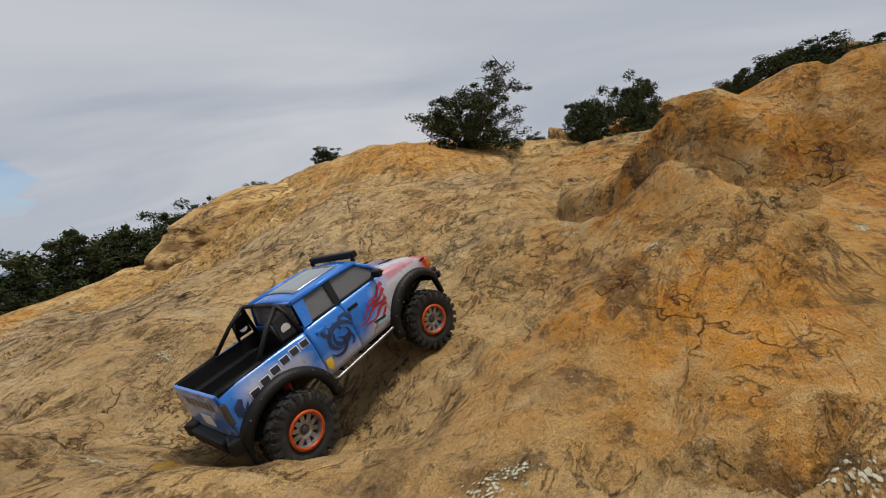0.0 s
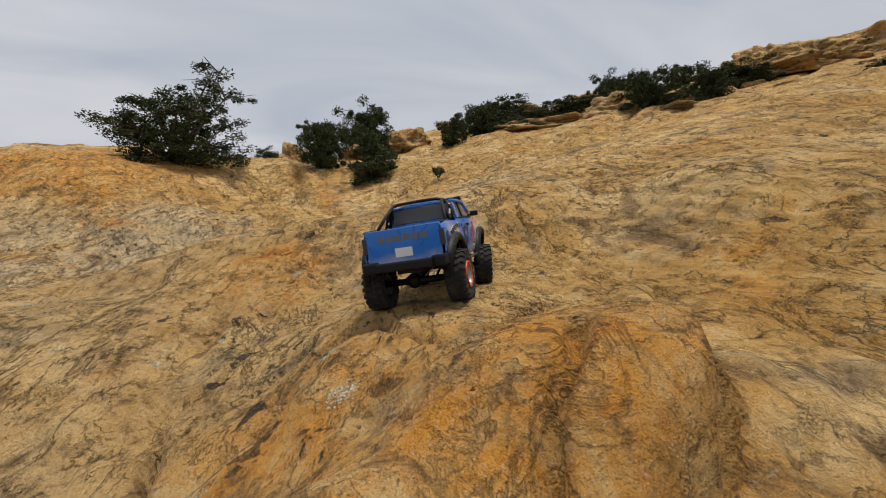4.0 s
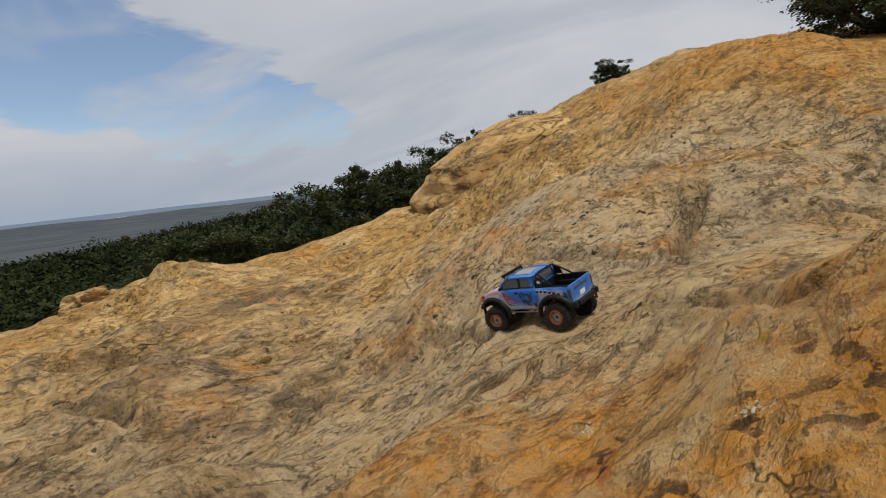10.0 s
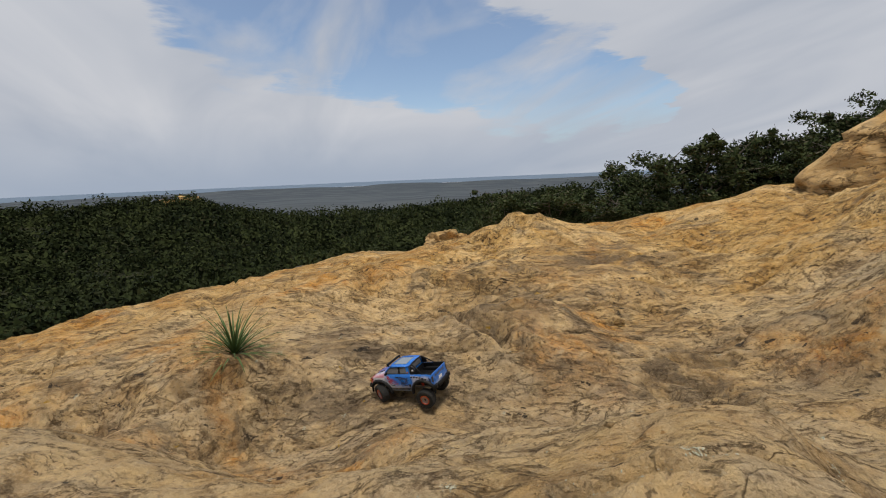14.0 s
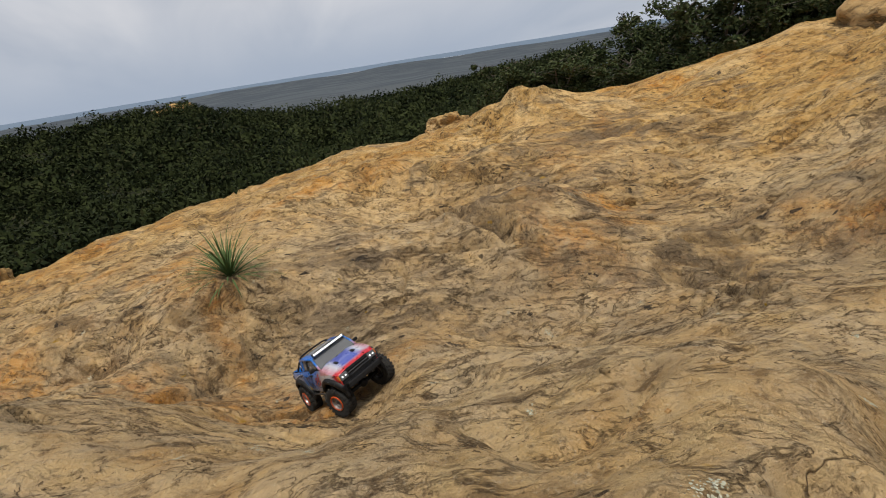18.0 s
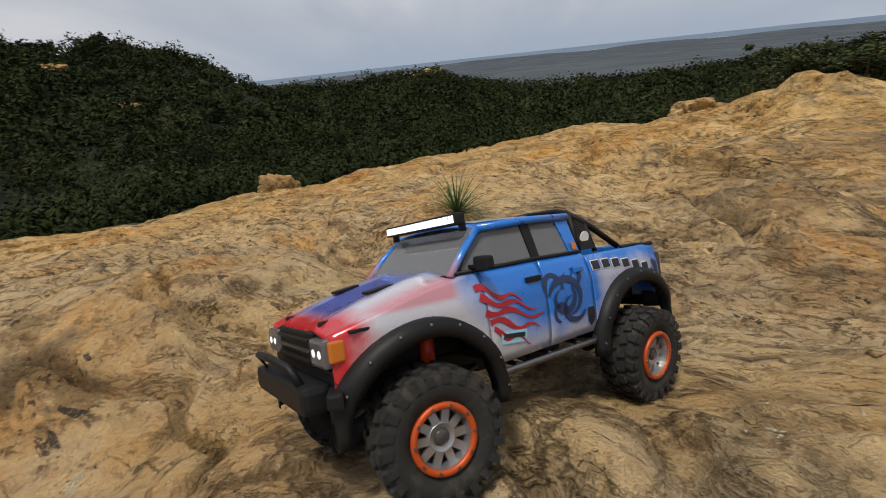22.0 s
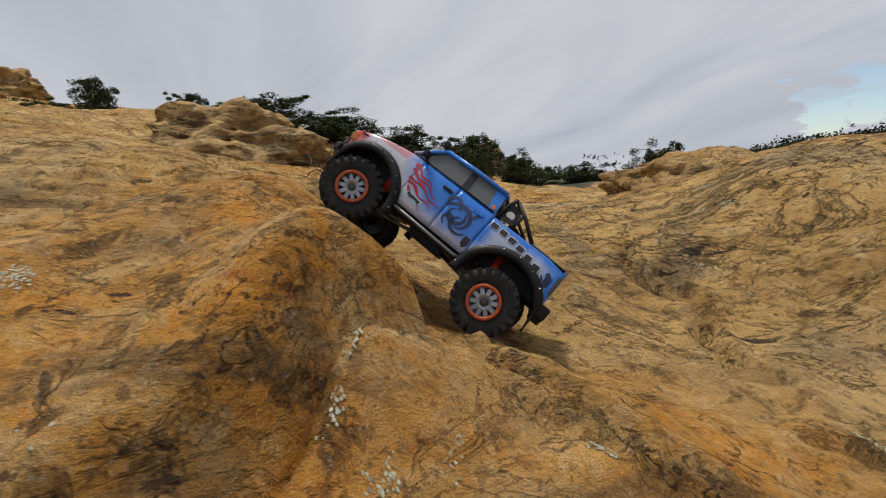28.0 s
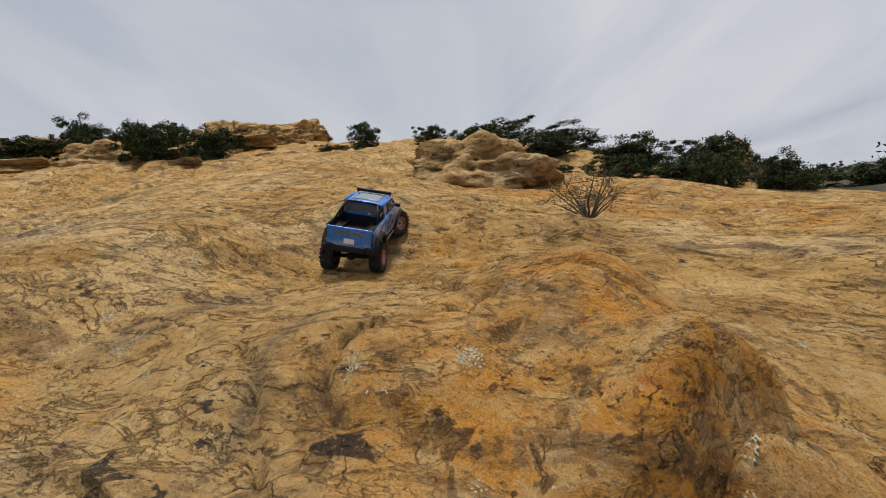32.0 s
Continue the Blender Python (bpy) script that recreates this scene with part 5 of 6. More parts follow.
for k, row in enumerate(STONES):
    set_thing(PEBBLE, *row[:3], row[3] * 1.3, -0.3 * row[3], once=(k == 0))
lid = set_thing(PEBBLE, -4.925, 2.925, 0.04, 0.035, -0.055)
tagged(lid, "small stone balanced on another stone")
stick = bmesh.new()
tube_into(stick, [(0, 0, 0), (0.05, 0.02, 0.008), (0.12, 0.03, 0.0)], [0.004, 0.004, 0.002], 6)
stick = part("stick", stick, BARK, None, "short dry grey stick on the rock")
tagged(stick, category="stick").location = (-3.98, 2.78, top_of(-3.98, 2.78) + 0.006)

LICHENS = [
    (0.69, 1.48), (0.78, 1.53), (0.46, 1.27), (0.44, 1.3), (0.73, 1.33), (0.4, 1.23), (0.39, 1.29), (0.48, 1.35), (0.47, 1.03), (0.73, 0.86),
    (0.74, 0.62), (0.43, 1.01), (0.52, 0.99), (0.38, 1.12), (0.45, 0.93), (0.15, 0.21), (0.02, 0.38), (0.27, 0.28), (-2.13, 2.33), (-2.16, 2.25),
    (-2.11, 2.41), (-2.32, 2.09), (-1.53, 3.06), (-1.23, 2.62), (-1.15, 2.92), (-1.47, 2.51), (-1.62, 2.48), (-0.74, 1.4), (-0.53, 1.43),
    (-2.26, 1.27), (0.07, 2.97), (1.09, 2.12), (0.49, 1.36), (0.73, 1.32),
]
spots = [(x, y, 0.017) for x, y in LICHENS]
for k in range(230):
    spots.append((random.uniform(-5.5, 3.2), random.uniform(-0.6, 5.2), random.uniform(0.004, 0.015)))
fx, fy, fs = [], [], []
for x, y, spread in spots:
    for j in range(int(5200 * spread) + 6):
        fx.append(x + random.gauss(0, spread))
        fy.append(y + random.gauss(0, spread * 0.7))
        fs.append(random.uniform(0.0007, 0.0022))
fx, fy, fs = np.array(fx), np.array(fy), np.array(fs)
level = np.hypot(ground_height(fx + 0.01, fy) - ground_height(fx - 0.01, fy), ground_height(fx, fy + 0.01) - ground_height(fx, fy - 0.01)) < 0.02
fx, fy, fs = fx[level], fy[level], fs[level]
fa = np.arange(7) * math.tau / 7
rim = fs[:, None] * (0.65 + 0.6 * rng.random((len(fs), 7)))
lx, ly = fx[:, None] + rim * np.cos(fa), fy[:, None] + rim * np.sin(fa)
lz = ground_height(lx, ly) + 0.0007
top = np.stack([fx, fy, ground_height(fx, fy) + 0.0014], -1)
verts = np.concatenate([np.stack([lx, ly, lz], -1), top[:, None]], 1).reshape(-1, 3)
faces = [(8 * k + j, 8 * k + (j + 1) % 7, 8 * k + 7) for k in range(len(fs)) for j in range(7)]
tagged(sheet("lichen", verts.tolist(), faces, LICHEN, False), "pale grey-green crusty lichen on the sandstone", "lichen", kind="stuff")
n = 900
fx, fy, fs = rng.uniform(-5.8, 3.4, n), rng.uniform(-1, 5.4, n), 0.002 + 0.007 * rng.random(n) ** 3
keep = fbm(fx, fy, 0.8, 2, 111) > 0.02
fx, fy, fs = fx[keep], fy[keep], fs[keep]
cube = np.array([(a, b, c) for a in (-1, 1) for b in (-1, 1) for c in (-0.6, 0.8)])
verts = (np.stack([fx, fy, ground_height(fx, fy)], -1)[:, None] + cube * fs[:, None, None] * (0.6 + 0.7 * rng.random((len(fs), 8, 1)))).reshape(-1, 3)
quad = ((0, 1, 3, 2), (4, 6, 7, 5), (0, 4, 5, 1), (2, 3, 7, 6), (0, 2, 6, 4), (1, 5, 7, 3))
faces = [tuple(8 * k + i for i in f) for k in range(len(fs)) for f in quad]
tagged(sheet("gravel", verts.tolist(), faces, OUTCROP, True), "loose sandstone grit in the hollows of the rock", "gravel", kind="stuff")

# model truck -----------------------------------------------------------
BLACK = material("black_plastic", (0.007, 0.007, 0.008), 0.55, 0.0, 0.3)
RUBBER = material("dusty_rubber", (0.018, 0.017, 0.016), 0.85)
g = Graph(RUBBER)
g.finish(g.blend(g.math("MULTIPLY", g.ramp(g.noise(g.coords(), 60, 4, 0.7), 0.5, 0.75), 0.5), (0.014, 0.014, 0.014), (0.09, 0.075, 0.055)))
SILVER = material("silver_wheel", (0.36, 0.36, 0.37), 0.4, 0.8)
STEEL = material("grey_steel", (0.2, 0.2, 0.21), 0.4, 1.0)
ORANGE = material("orange_anodised", (0.50, 0.075, 0.012), 0.42, 0.25)
RED = material("red_spring", (0.6, 0.04, 0.015), 0.45)
TINT = material("tinted_window", (0.30, 0.31, 0.33), 0.05)
TINT.node_tree.nodes["Principled BSDF"].inputs["Transmission Weight"].default_value = 0.6
TINT.node_tree.nodes["Principled BSDF"].inputs["IOR"].default_value = 1.25
SUNROOF = material("grey_sunroof", (0.22, 0.25, 0.28), 0.15)
LED = material("white_led", (0.9, 0.9, 0.9), 0.3)
LED.node_tree.nodes["Principled BSDF"].inputs["Emission Color"].default_value = (0.92, 0.96, 1, 1)
LED.node_tree.nodes["Principled BSDF"].inputs["Emission Strength"].default_value = 0.8
LENS = material("clear_lens", (0.10, 0.10, 0.11), 0.08)
SMOKE = material("smoked_lamp", (0.05, 0.045, 0.045), 0.2)
AMBER = material("amber_lamp", (0.5, 0.15, 0.02), 0.3)
DARK = material("dark_decal", (0.015, 0.03, 0.09), 0.5)
INK = material("black_decal", (0.012, 0.012, 0.02), 0.5)
FLAME = material("red_decal", (0.36, 0.015, 0.03), 0.45)
WHITE = material("white_decal", (0.75, 0.75, 0.75), 0.5)
SKY_BLUE = material("light_blue_decal", (0.28, 0.55, 0.68), 0.5)
GOLD = material("yellow_decal", (0.7, 0.45, 0.03), 0.5)

PAINT = material("fading_paint", (0.05, 0.2, 0.6), 0.28, 0.15)
PAINT.node_tree.nodes["Principled BSDF"].inputs["Coat Weight"].default_value = 0.6
g = Graph(PAINT)
p = g.coords()
axes = g.node("ShaderNodeSeparateXYZ")
g.link(p, axes.inputs[0])
ax, ay, az = axes.outputs
mist = g.math("MULTIPLY", g.math("SUBTRACT", g.noise(p, 14, 3, 0.6), 0.5), 0.07)
along = g.math("ADD", ax, mist)
BLUE, PALE, RED_PAINT = (0.012, 0.16, 0.60), (0.50, 0.50, 0.56), (0.50, 0.012, 0.02)
slant = g.math("ADD", along, g.math("MULTIPLY", g.math("SUBTRACT", 0.15, az), 0.75))
c = g.blend(g.ramp(slant, 0.045, 0.10), BLUE, PALE)
low = g.ramp(g.math("ADD", az, mist), 0.108, 0.135, 0.75, 0)
c = g.blend(low, c, PALE)
quarter = g.math("MULTIPLY", g.ramp(along, -0.09, -0.115), g.ramp(along, -0.23, -0.205))
c = g.blend(g.math("MULTIPLY", quarter, g.ramp(g.math("ADD", az, mist), 0.192, 0.165, 0, 0.8)), c, PALE)
c = g.blend(g.ramp(along, 0.205, 0.235), c, RED_PAINT)
centre = g.math("ABSOLUTE", ay, 0.0)
high = g.math("MULTIPLY", g.ramp(az, 0.171, 0.176), g.ramp(along, 0.10, 0.12))
c = g.blend(g.math("MULTIPLY", high, g.ramp(centre, 0.03, 0.06, 0.9, 0.0)), c, (0.03, 0.06, 0.4))
c = g.blend(g.math("MULTIPLY", high, g.ramp(centre, 0.06, 0.085, 0.0, 0.7)), c, (0.5, 0.12, 0.16))
dust = g.math("MULTIPLY", g.ramp(g.noise(p, 45, 5, 0.7), 0.5, 0.8), g.ramp(az, 0.17, 0.1, 0.02, 0.4))
c = g.blend(dust, c, (0.42, 0.33, 0.22))
g.finish(c, None, g.ramp(g.noise(p, 30, 4), 0.3, 0.7, 0.22, 0.4))


def side_y(x, z):
    y = 0.1
    y -= 0.006 * (max(0.0, 0.125 - z) / 0.03) ** 2 + 0.010 * (max(0.0, z - 0.16) / 0.035) ** 1.5
    return y - 0.018 * (max(0.0, x - 0.17) / 0.08) ** 2 - 0.005 * (max(0.0, -0.19 - x) / 0.05) ** 2


def shoulder(x):
    if x > 0.115:
        return 0.192 - 0.028 * ((x - 0.115) / 0.13) ** 1.3
    return 0.195 if x > -0.077 else 0.19


ARCH = 0.079


def sill(x):
    for c in (0.1675, -0.1675):
        d = abs(x - c)
        if d < ARCH:
            return max(0.1 if d < 0.07 else 0.098, 0.073 + math.sqrt(ARCH ** 2 - d * d))
    return 0.098 if abs(x) < 0.2 else 0.112


def shell(bm, grid, thick):
    """A wall with an inner face: rows of (place, inward) pairs."""
    outer = [[bm.verts.new(q) for q, _ in row] for row in grid]
    inner = [[bm.verts.new(Vector(q) + Vector(n) * thick) for q, n in row] for row in grid]
    R, C = len(grid), len(grid[0])
    for i in range(R - 1):
        for j in range(C - 1):
            bm.faces.new((outer[i][j], outer[i + 1][j], outer[i + 1][j + 1], outer[i][j + 1]))
            bm.faces.new((inner[i][j], inner[i][j + 1], inner[i + 1][j + 1], inner[i + 1][j]))
    for i in range(R - 1):
        for j in (0, C - 1):
            bm.faces.new((outer[i][j], inner[i][j], inner[i + 1][j], outer[i + 1][j]))
    for j in range(C - 1):
        for i in (0, R - 1):
            bm.faces.new((outer[i][j], outer[i][j + 1], inner[i][j + 1], inner[i][j]))
    bmesh.ops.recalc_face_normals(bm, faces=bm.faces[:])
    return bm


def side_panel(x0, x1, s, cols):
    grid = []
    for i in range(cols + 1):
        x = x0 + (x1 - x0) * i / cols
        a, b = sill(x), shoulder(x)
        grid.append([((x, s * side_y(x, z), z), (0, -s, 0)) for z in (a + (b - a) * j / 10 for j in range(11))])
    return shell(bmesh.new(), grid, 0.0025)


def box(bm, centre, size, bevel=0.0, turn=None):
    m = Matrix.Translation(centre) @ (turn or Matrix()) @ Matrix.Diagonal((*size, 1))
    made = bmesh.ops.create_cube(bm, size=1, matrix=m)["verts"]
    if bevel:
        edges = list({e for v in made for e in v.link_edges})
        bmesh.ops.bevel(bm, geom=edges, offset=bevel, segments=2, affect="EDGES", profile=0.6)
    return bm


def block(name, centre, size, stuff, parent, bevel=0.002, label="", turn=None):
    return part(name, box(bmesh.new(), centre, size, bevel, turn), stuff, parent, label)


def pipe(name, points, r, stuff, parent, label="", sides=8):
    bm = bmesh.new()
    tube_into(bm, points, [r] * len(points), sides)
    return part(name, bm, stuff, parent, label, True)


def pane(name, corners, stuff, parent, thick=0.0015, label=""):
    bm = bmesh.new()
    q = [Vector(c) for c in corners]
    n = (q[1] - q[0]).cross(q[2] - q[0]).normalized() * thick
    a, b = [bm.verts.new(v) for v in q], [bm.verts.new(v + n) for v in q]
    bm.faces.new(a)
    bm.faces.new(b[::-1])
    for k in range(len(q)):
        j = (k + 1) % len(q)
        bm.faces.new((a[k], b[k], b[j], a[j]))
    bmesh.ops.recalc_face_normals(bm, faces=bm.faces[:])
    return part(name, bm, stuff, parent, label)


def ribbon(bm, points, widths, s, proud=0.0009):
    """A decal stroke that lies on the truck's flank: points are (x, z)."""
    cells = []
    pts = [Vector(q) for q in points]
    for i, q in enumerate(pts):
        way = pts[min(i + 1, len(pts) - 1)] - pts[max(i - 1, 0)]
        side = Vector((-way.y, way.x)).normalized() * widths[i] / 2
        cells.append([bm.verts.new((f.x, s * (side_y(f.x, f.y) + proud), f.y)) for f in (q - side, q, q + side)])
    for u, v in zip(cells, cells[1:]):
        for k in (0, 1):
            bm.faces.new((u[k], u[k + 1], v[k + 1], v[k]))


def plate(bm, x, z, w, h, s, proud=0.0009, slope=0.0):
    ribbon(bm, [(x - w / 2 + w * k / 4, z + slope * (k / 4 - 0.5) * w) for k in range(5)], [h] * 5, s, proud)


truck = tagged(new("model_truck"), "blue, silver and red radio-controlled crawler pickup on the rock", "toy truck")
for s in (1, -1):
    part("front_fender", side_panel(0.0885, 0.247, s, 40), PAINT, truck, "silver fender fading to red", True)
    door = part("front_door", side_panel(0.0005, 0.0875, s, 12), PAINT, truck, "blue and silver door with red flames", True)
    rear = part("rear_door", side_panel(-0.0815, -0.0005, s, 12), PAINT, truck, "bright blue door with dark tribal drawing", True)
    bed = part("bed_side", side_panel(-0.243, -0.0825, s, 40), PAINT, truck, "blue bed side with silver blend", True)
    block("door_handle", (0.018, s * (side_y(0.018, 0.176) + 0.002), 0.176), (0.022, 0.004, 0.006), BLACK, door, 0.001)
    block("door_handle", (-0.058, s * (side_y(-0.058, 0.176) + 0.002), 0.176), (0.018, 0.004, 0.006), PAINT, rear, 0.001)
    # flames
    bm = bmesh.new()
    for k in range(5):
        x0, z0, ln = 0.10 - 0.004 * k, 0.178 - 0.0115 * k, (0.06, 0.075, 0.085, 0.07, 0.05)[k]
        pts, ws = [], []
        for j in range(13):
            f = j / 12
            pts.append((x0 - ln * f, z0 - 0.02 * f + 0.0036 * math.sin(f * 10 + k * 1.9)))
            ws.append(0.006 * (1 - f) ** 0.7 * (1 + 0.3 * math.sin(f * 15 + k)) + 0.0006)
        ribbon(bm, pts, ws, s)
    part("flame_decal", bm, FLAME, door, "dark red flame decal")
    # curling tribal animal
    bm = bmesh.new()
    for cx, cz, r0, turns, w0, a0 in ((-0.03, 0.145, 0.031, 0.8, 0.008, 0.3), (-0.026, 0.147, 0.020, 0.9, 0.007, 2.4), (-0.042, 0.136, 0.021, 0.75, 0.006, 3.6),
                                      (-0.012, 0.163, 0.018, 0.5, 0.005, 0.0), (-0.02, 0.132, 0.013, 0.9, 0.005, 5.0), (-0.05, 0.168, 0.012, 0.6, 0.004, 1.2)):
        pts, ws = [], []
        for j in range(17):
            f = j / 16
            r, a = r0 * (1 - 0.35 * f), a0 + turns * math.tau * f
            pts.append((cx + r * math.cos(a), cz + 0.85 * r * math.sin(a)))
            ws.append(w0 * math.sin(math.pi * min(1, f * 1.1 + 0.08)) ** 0.8 + 0.0007)
        ribbon(bm, pts, ws, s)
    for k in range(5):
        ribbon(bm, [(0.004 - 0.014 * k, 0.158 + 0.006 * (k % 2)), (0.0 - 0.014 * k, 0.168), (-0.007 - 0.014 * k, 0.176)], [0.005, 0.003, 0.0006], s)
    part("tribal_decal", bm, DARK, rear, "dark blue tribal drawing")
    # plain plates in place of makers' lettering
    bm = bmesh.new()
    plate(bm, 0.058, 0.122, 0.036, 0.013, s, 0.0009, 0.12 * s)
    base = part("sticker", bm, SKY_BLUE, door, "light blue sticker")
    bm = bmesh.new()
    plate(bm, 0.058, 0.1235, 0.030, 0.0045, s, 0.0015, 0.12 * s)
    part("sticker_bar", bm, INK, base)
    bm = bmesh.new()
    for k in range(6):
        x = -0.094 - 0.0205 * k
        plate(bm, x, 0.1765 - 0.0006 * k * k, 0.0165, 0.0125, s)
    bars = part("lettering_plate", bm, WHITE, bed, "white-edged dark bars above the rear wheel")
    bm = bmesh.new()
    for k in range(6):
        x = -0.094 - 0.0205 * k
        plate(bm, x, 0.1765 - 0.0006 * k * k, 0.0145, 0.0105, s, 0.0015)
    part("lettering_bar", bm, INK, bars)
    bm = bmesh.new()
    ribbon(bm, [(-0.219, 0.168), (-0.226, 0.16), (-0.227, 0.148), (-0.222, 0.138)], [0.006, 0.013, 0.012, 0.004], s)
    ribbon(bm, [(-0.212, 0.158), (-0.218, 0.15), (-0.214, 0.142)], [0.002, 0.006, 0.001], s)
    part("tribal_decal", bm, DARK, bed, "dark blue drawing at the tail")
    bm = bmesh.new()
    ribbon(bm, [(-0.071, 0.129), (-0.071, 0.121), (-0.071, 0.113), (-0.071, 0.107)], [0.012, 0.014, 0.012, 0.002], s)
    part("shield_decal", bm, INK if s > 0 else GOLD, rear, "black shield sticker" if s > 0 else "yellow shield sticker")
    # flares with rivets
    for c, owner in ((0.1675, None), (-0.1675, bed)):
        flare = []
        lo, hi = (radians(-4), radians(184)) if c < 0 else (radians(-2), radians(186))
        for i in range(29):
            a = lo + (hi - lo) * i / 28
            row = []
            for rr, out in ((ARCH - 0.004, 0.001), (ARCH - 0.004, 0.012), (ARCH + 0.004, 0.0135), (ARCH + 0.012, 0.010), (ARCH + 0.014, 0.001)):
                x, z = c + rr * math.cos(a), 0.073 + rr * math.sin(a) * 0.97
                x = max(-0.246, min(0.252, x))
                row.append(((x, s * (min(side_y(x, max(z, 0.1)), 0.0995) + out), z), (0, -s, 0)))
            flare.append(row)
        fl = part("fender_flare", shell(bmesh.new(), flare, 0.0015), BLACK, truck, "black riveted wheel-arch flare", True)
        for i in range(9):
            a = lo + (hi - lo) * (i + 0.5) / 9
            x, z = c + (ARCH + 0.008) * math.cos(a), 0.073 + (ARCH + 0.008) * math.sin(a) * 0.97
            if -0.244 < x < 0.25:
                bm = bmesh.new()
                bmesh.ops.create_uvsphere(bm, u_segments=6, v_segments=4, radius=0.0017, matrix=Matrix.Translation((x, s * (min(side_y(x, max(z, 0.1)), 0.0995) + 0.0122), z)))
                part("rivet", bm, STEEL, fl)
        block("inner_fender", (c, s * 0.048, 0.142), (0.15, 0.004, 0.06), BLACK, truck)
        block("inner_fender_top", (c, s * 0.07, 0.164), (0.13, 0.048, 0.003), BLACK, truck, 0.001)
    # glass house
    yw = lambda z: 0.0895 - (z - 0.196) * 0.25
    pane("side_window", [(x, s * (yw(z) - 0.002), z) for x, z in ((0.108, 0.197), (0.07, 0.235), (0.008, 0.237), (0.004, 0.197))], TINT, door)
    pane("side_window", [(x, s * (yw(z) - 0.002), z) for x, z in ((-0.005, 0.197), (-0.003, 0.237), (-0.052, 0.237), (-0.062, 0.197))], TINT, rear)
    pipe("windshield_pillar", [(0.121, s * 0.088, 0.193), (0.098, s * 0.085, 0.216), (0.071, s * 0.0795, 0.238)], 0.0042, PAINT, truck)
    pane("centre_pillar", [(x, s * yw(z), z) for x, z in ((0.005, 0.195), (0.009, 0.239), (-0.005, 0.239), (-0.007, 0.195))], BLACK, truck, 0.003)
    pane("rear_pillar", [(x, s * yw(z), z) for x, z in ((-0.06, 0.195), (-0.05, 0.239), (-0.072, 0.239), (-0.077, 0.195))], PAINT, truck, 0.003)
    pipe("roof_rail", [(0.073, s * 0.0795, 0.238), (0.0, s * 0.0798, 0.241), (-0.072, s * 0.0795, 0.24)], 0.0048, PAINT, truck)
    pipe("belt_trim", [(0.118, s * 0.0898, 0.1955), (0.0, s * 0.0898, 0.1965), (-0.075, s * 0.0898, 0.1955)], 0.0022, BLACK, truck)
    pane("sticker", [(-0.064, s * (yw(0.204) + 0.0032), 0.2), (-0.064, s * (yw(0.21) + 0.0032), 0.208), (-0.072, s * (yw(0.21) + 0.0032), 0.208), (-0.072, s * (yw(0.204) + 0.0032), 0.2)], AMBER, truck, 0.0004, "small orange sticker")
    mirror = block("side_mirror", (0.092, s * 0.107, 0.203), (0.010, 0.022, 0.014), BLACK, truck, 0.003)
    block("mirror_arm", (0.094, s * 0.094, 0.2), (0.006, 0.012, 0.004), BLACK, mirror, 0.001)
    # rock slider
    slider = pipe("rock_slider", [(0.088, s * 0.094, 0.094), (0.08, s * 0.1, 0.09), (-0.07, s * 0.1, 0.088), (-0.082, s * 0.094, 0.092)], 0.0035, STEEL, truck)
    for x in (-0.05, 0.0, 0.05):
        pipe("slider_bracket", [(x, s * 0.1, 0.089), (x, s * 0.05, 0.093)], 0.0028, BLACK, slider)
    # lamps
    head = block("headlight", (0.2475, s * 0.066, 0.148), (0.012, 0.034, 0.024), LENS, truck, 0.003, "clear headlight with lit white diode")
    for dy in (-0.007, 0.007):
        bm = bmesh.new()
        bmesh.ops.create_uvsphere(bm, u_segments=10, v_segments=6, radius=0.0042, matrix=Matrix.Translation((0.2525, s * (0.066 + dy), 0.148)) @ Matrix.Diagonal((0.5, 1, 1, 1)))
        part("diode", bm, LED, head, "lit white diode")
    block("corner_lamp", (0.243, s * 0.0855, 0.15), (0.014, 0.006, 0.018), AMBER, head, 0.002, "amber corner lamp")
    tail = block("tail_lamp", (-0.2415, s * 0.0885, 0.158), (0.008, 0.014, 0.036), SMOKE, truck, 0.002, "smoked tail lamp")
    # roll bar
    main = pipe("roll_bar_leg", [(-0.083, s * 0.083, 0.19), (-0.086, s * 0.078, 0.225), (-0.09, s * 0.068, 0.2445), (-0.092, s * 0.05, 0.249), (-0.092, 0, 0.25)], 0.004, BLACK, truck)
    pipe("roll_bar_brace", [(-0.092, s * 0.064, 0.246), (-0.125, s * 0.072, 0.226), (-0.165, s * 0.084, 0.193)], 0.004, BLACK, main)
    pipe("roll_bar_brace", [(-0.118, s * 0.071, 0.229), (-0.118, s * 0.082, 0.192)], 0.003, BLACK, main)
    pane("roll_bar_plate", [(-0.09, s * 0.076, 0.236), (-0.088, s * 0.083, 0.196), (-0.116, s * 0.083, 0.196), (-0.113, s * 0.073, 0.228)], BLACK, main, 0.0015)
    bm = bmesh.new()
    bmesh.ops.create_cone(bm, cap_ends=True, segments=20, radius1=0.0085, radius2=0.0085, depth=0.001, matrix=pose(-0.101, s * 0.0815, 0.211, 90 - s * 12))
    part("round_mark", bm, WHITE, main, "white round mark")
    pipe("bed_rail", [(-0.165, s * 0.0895, 0.1915), (-0.24, s * 0.088, 0.189)], 0.003, BLACK, truck)
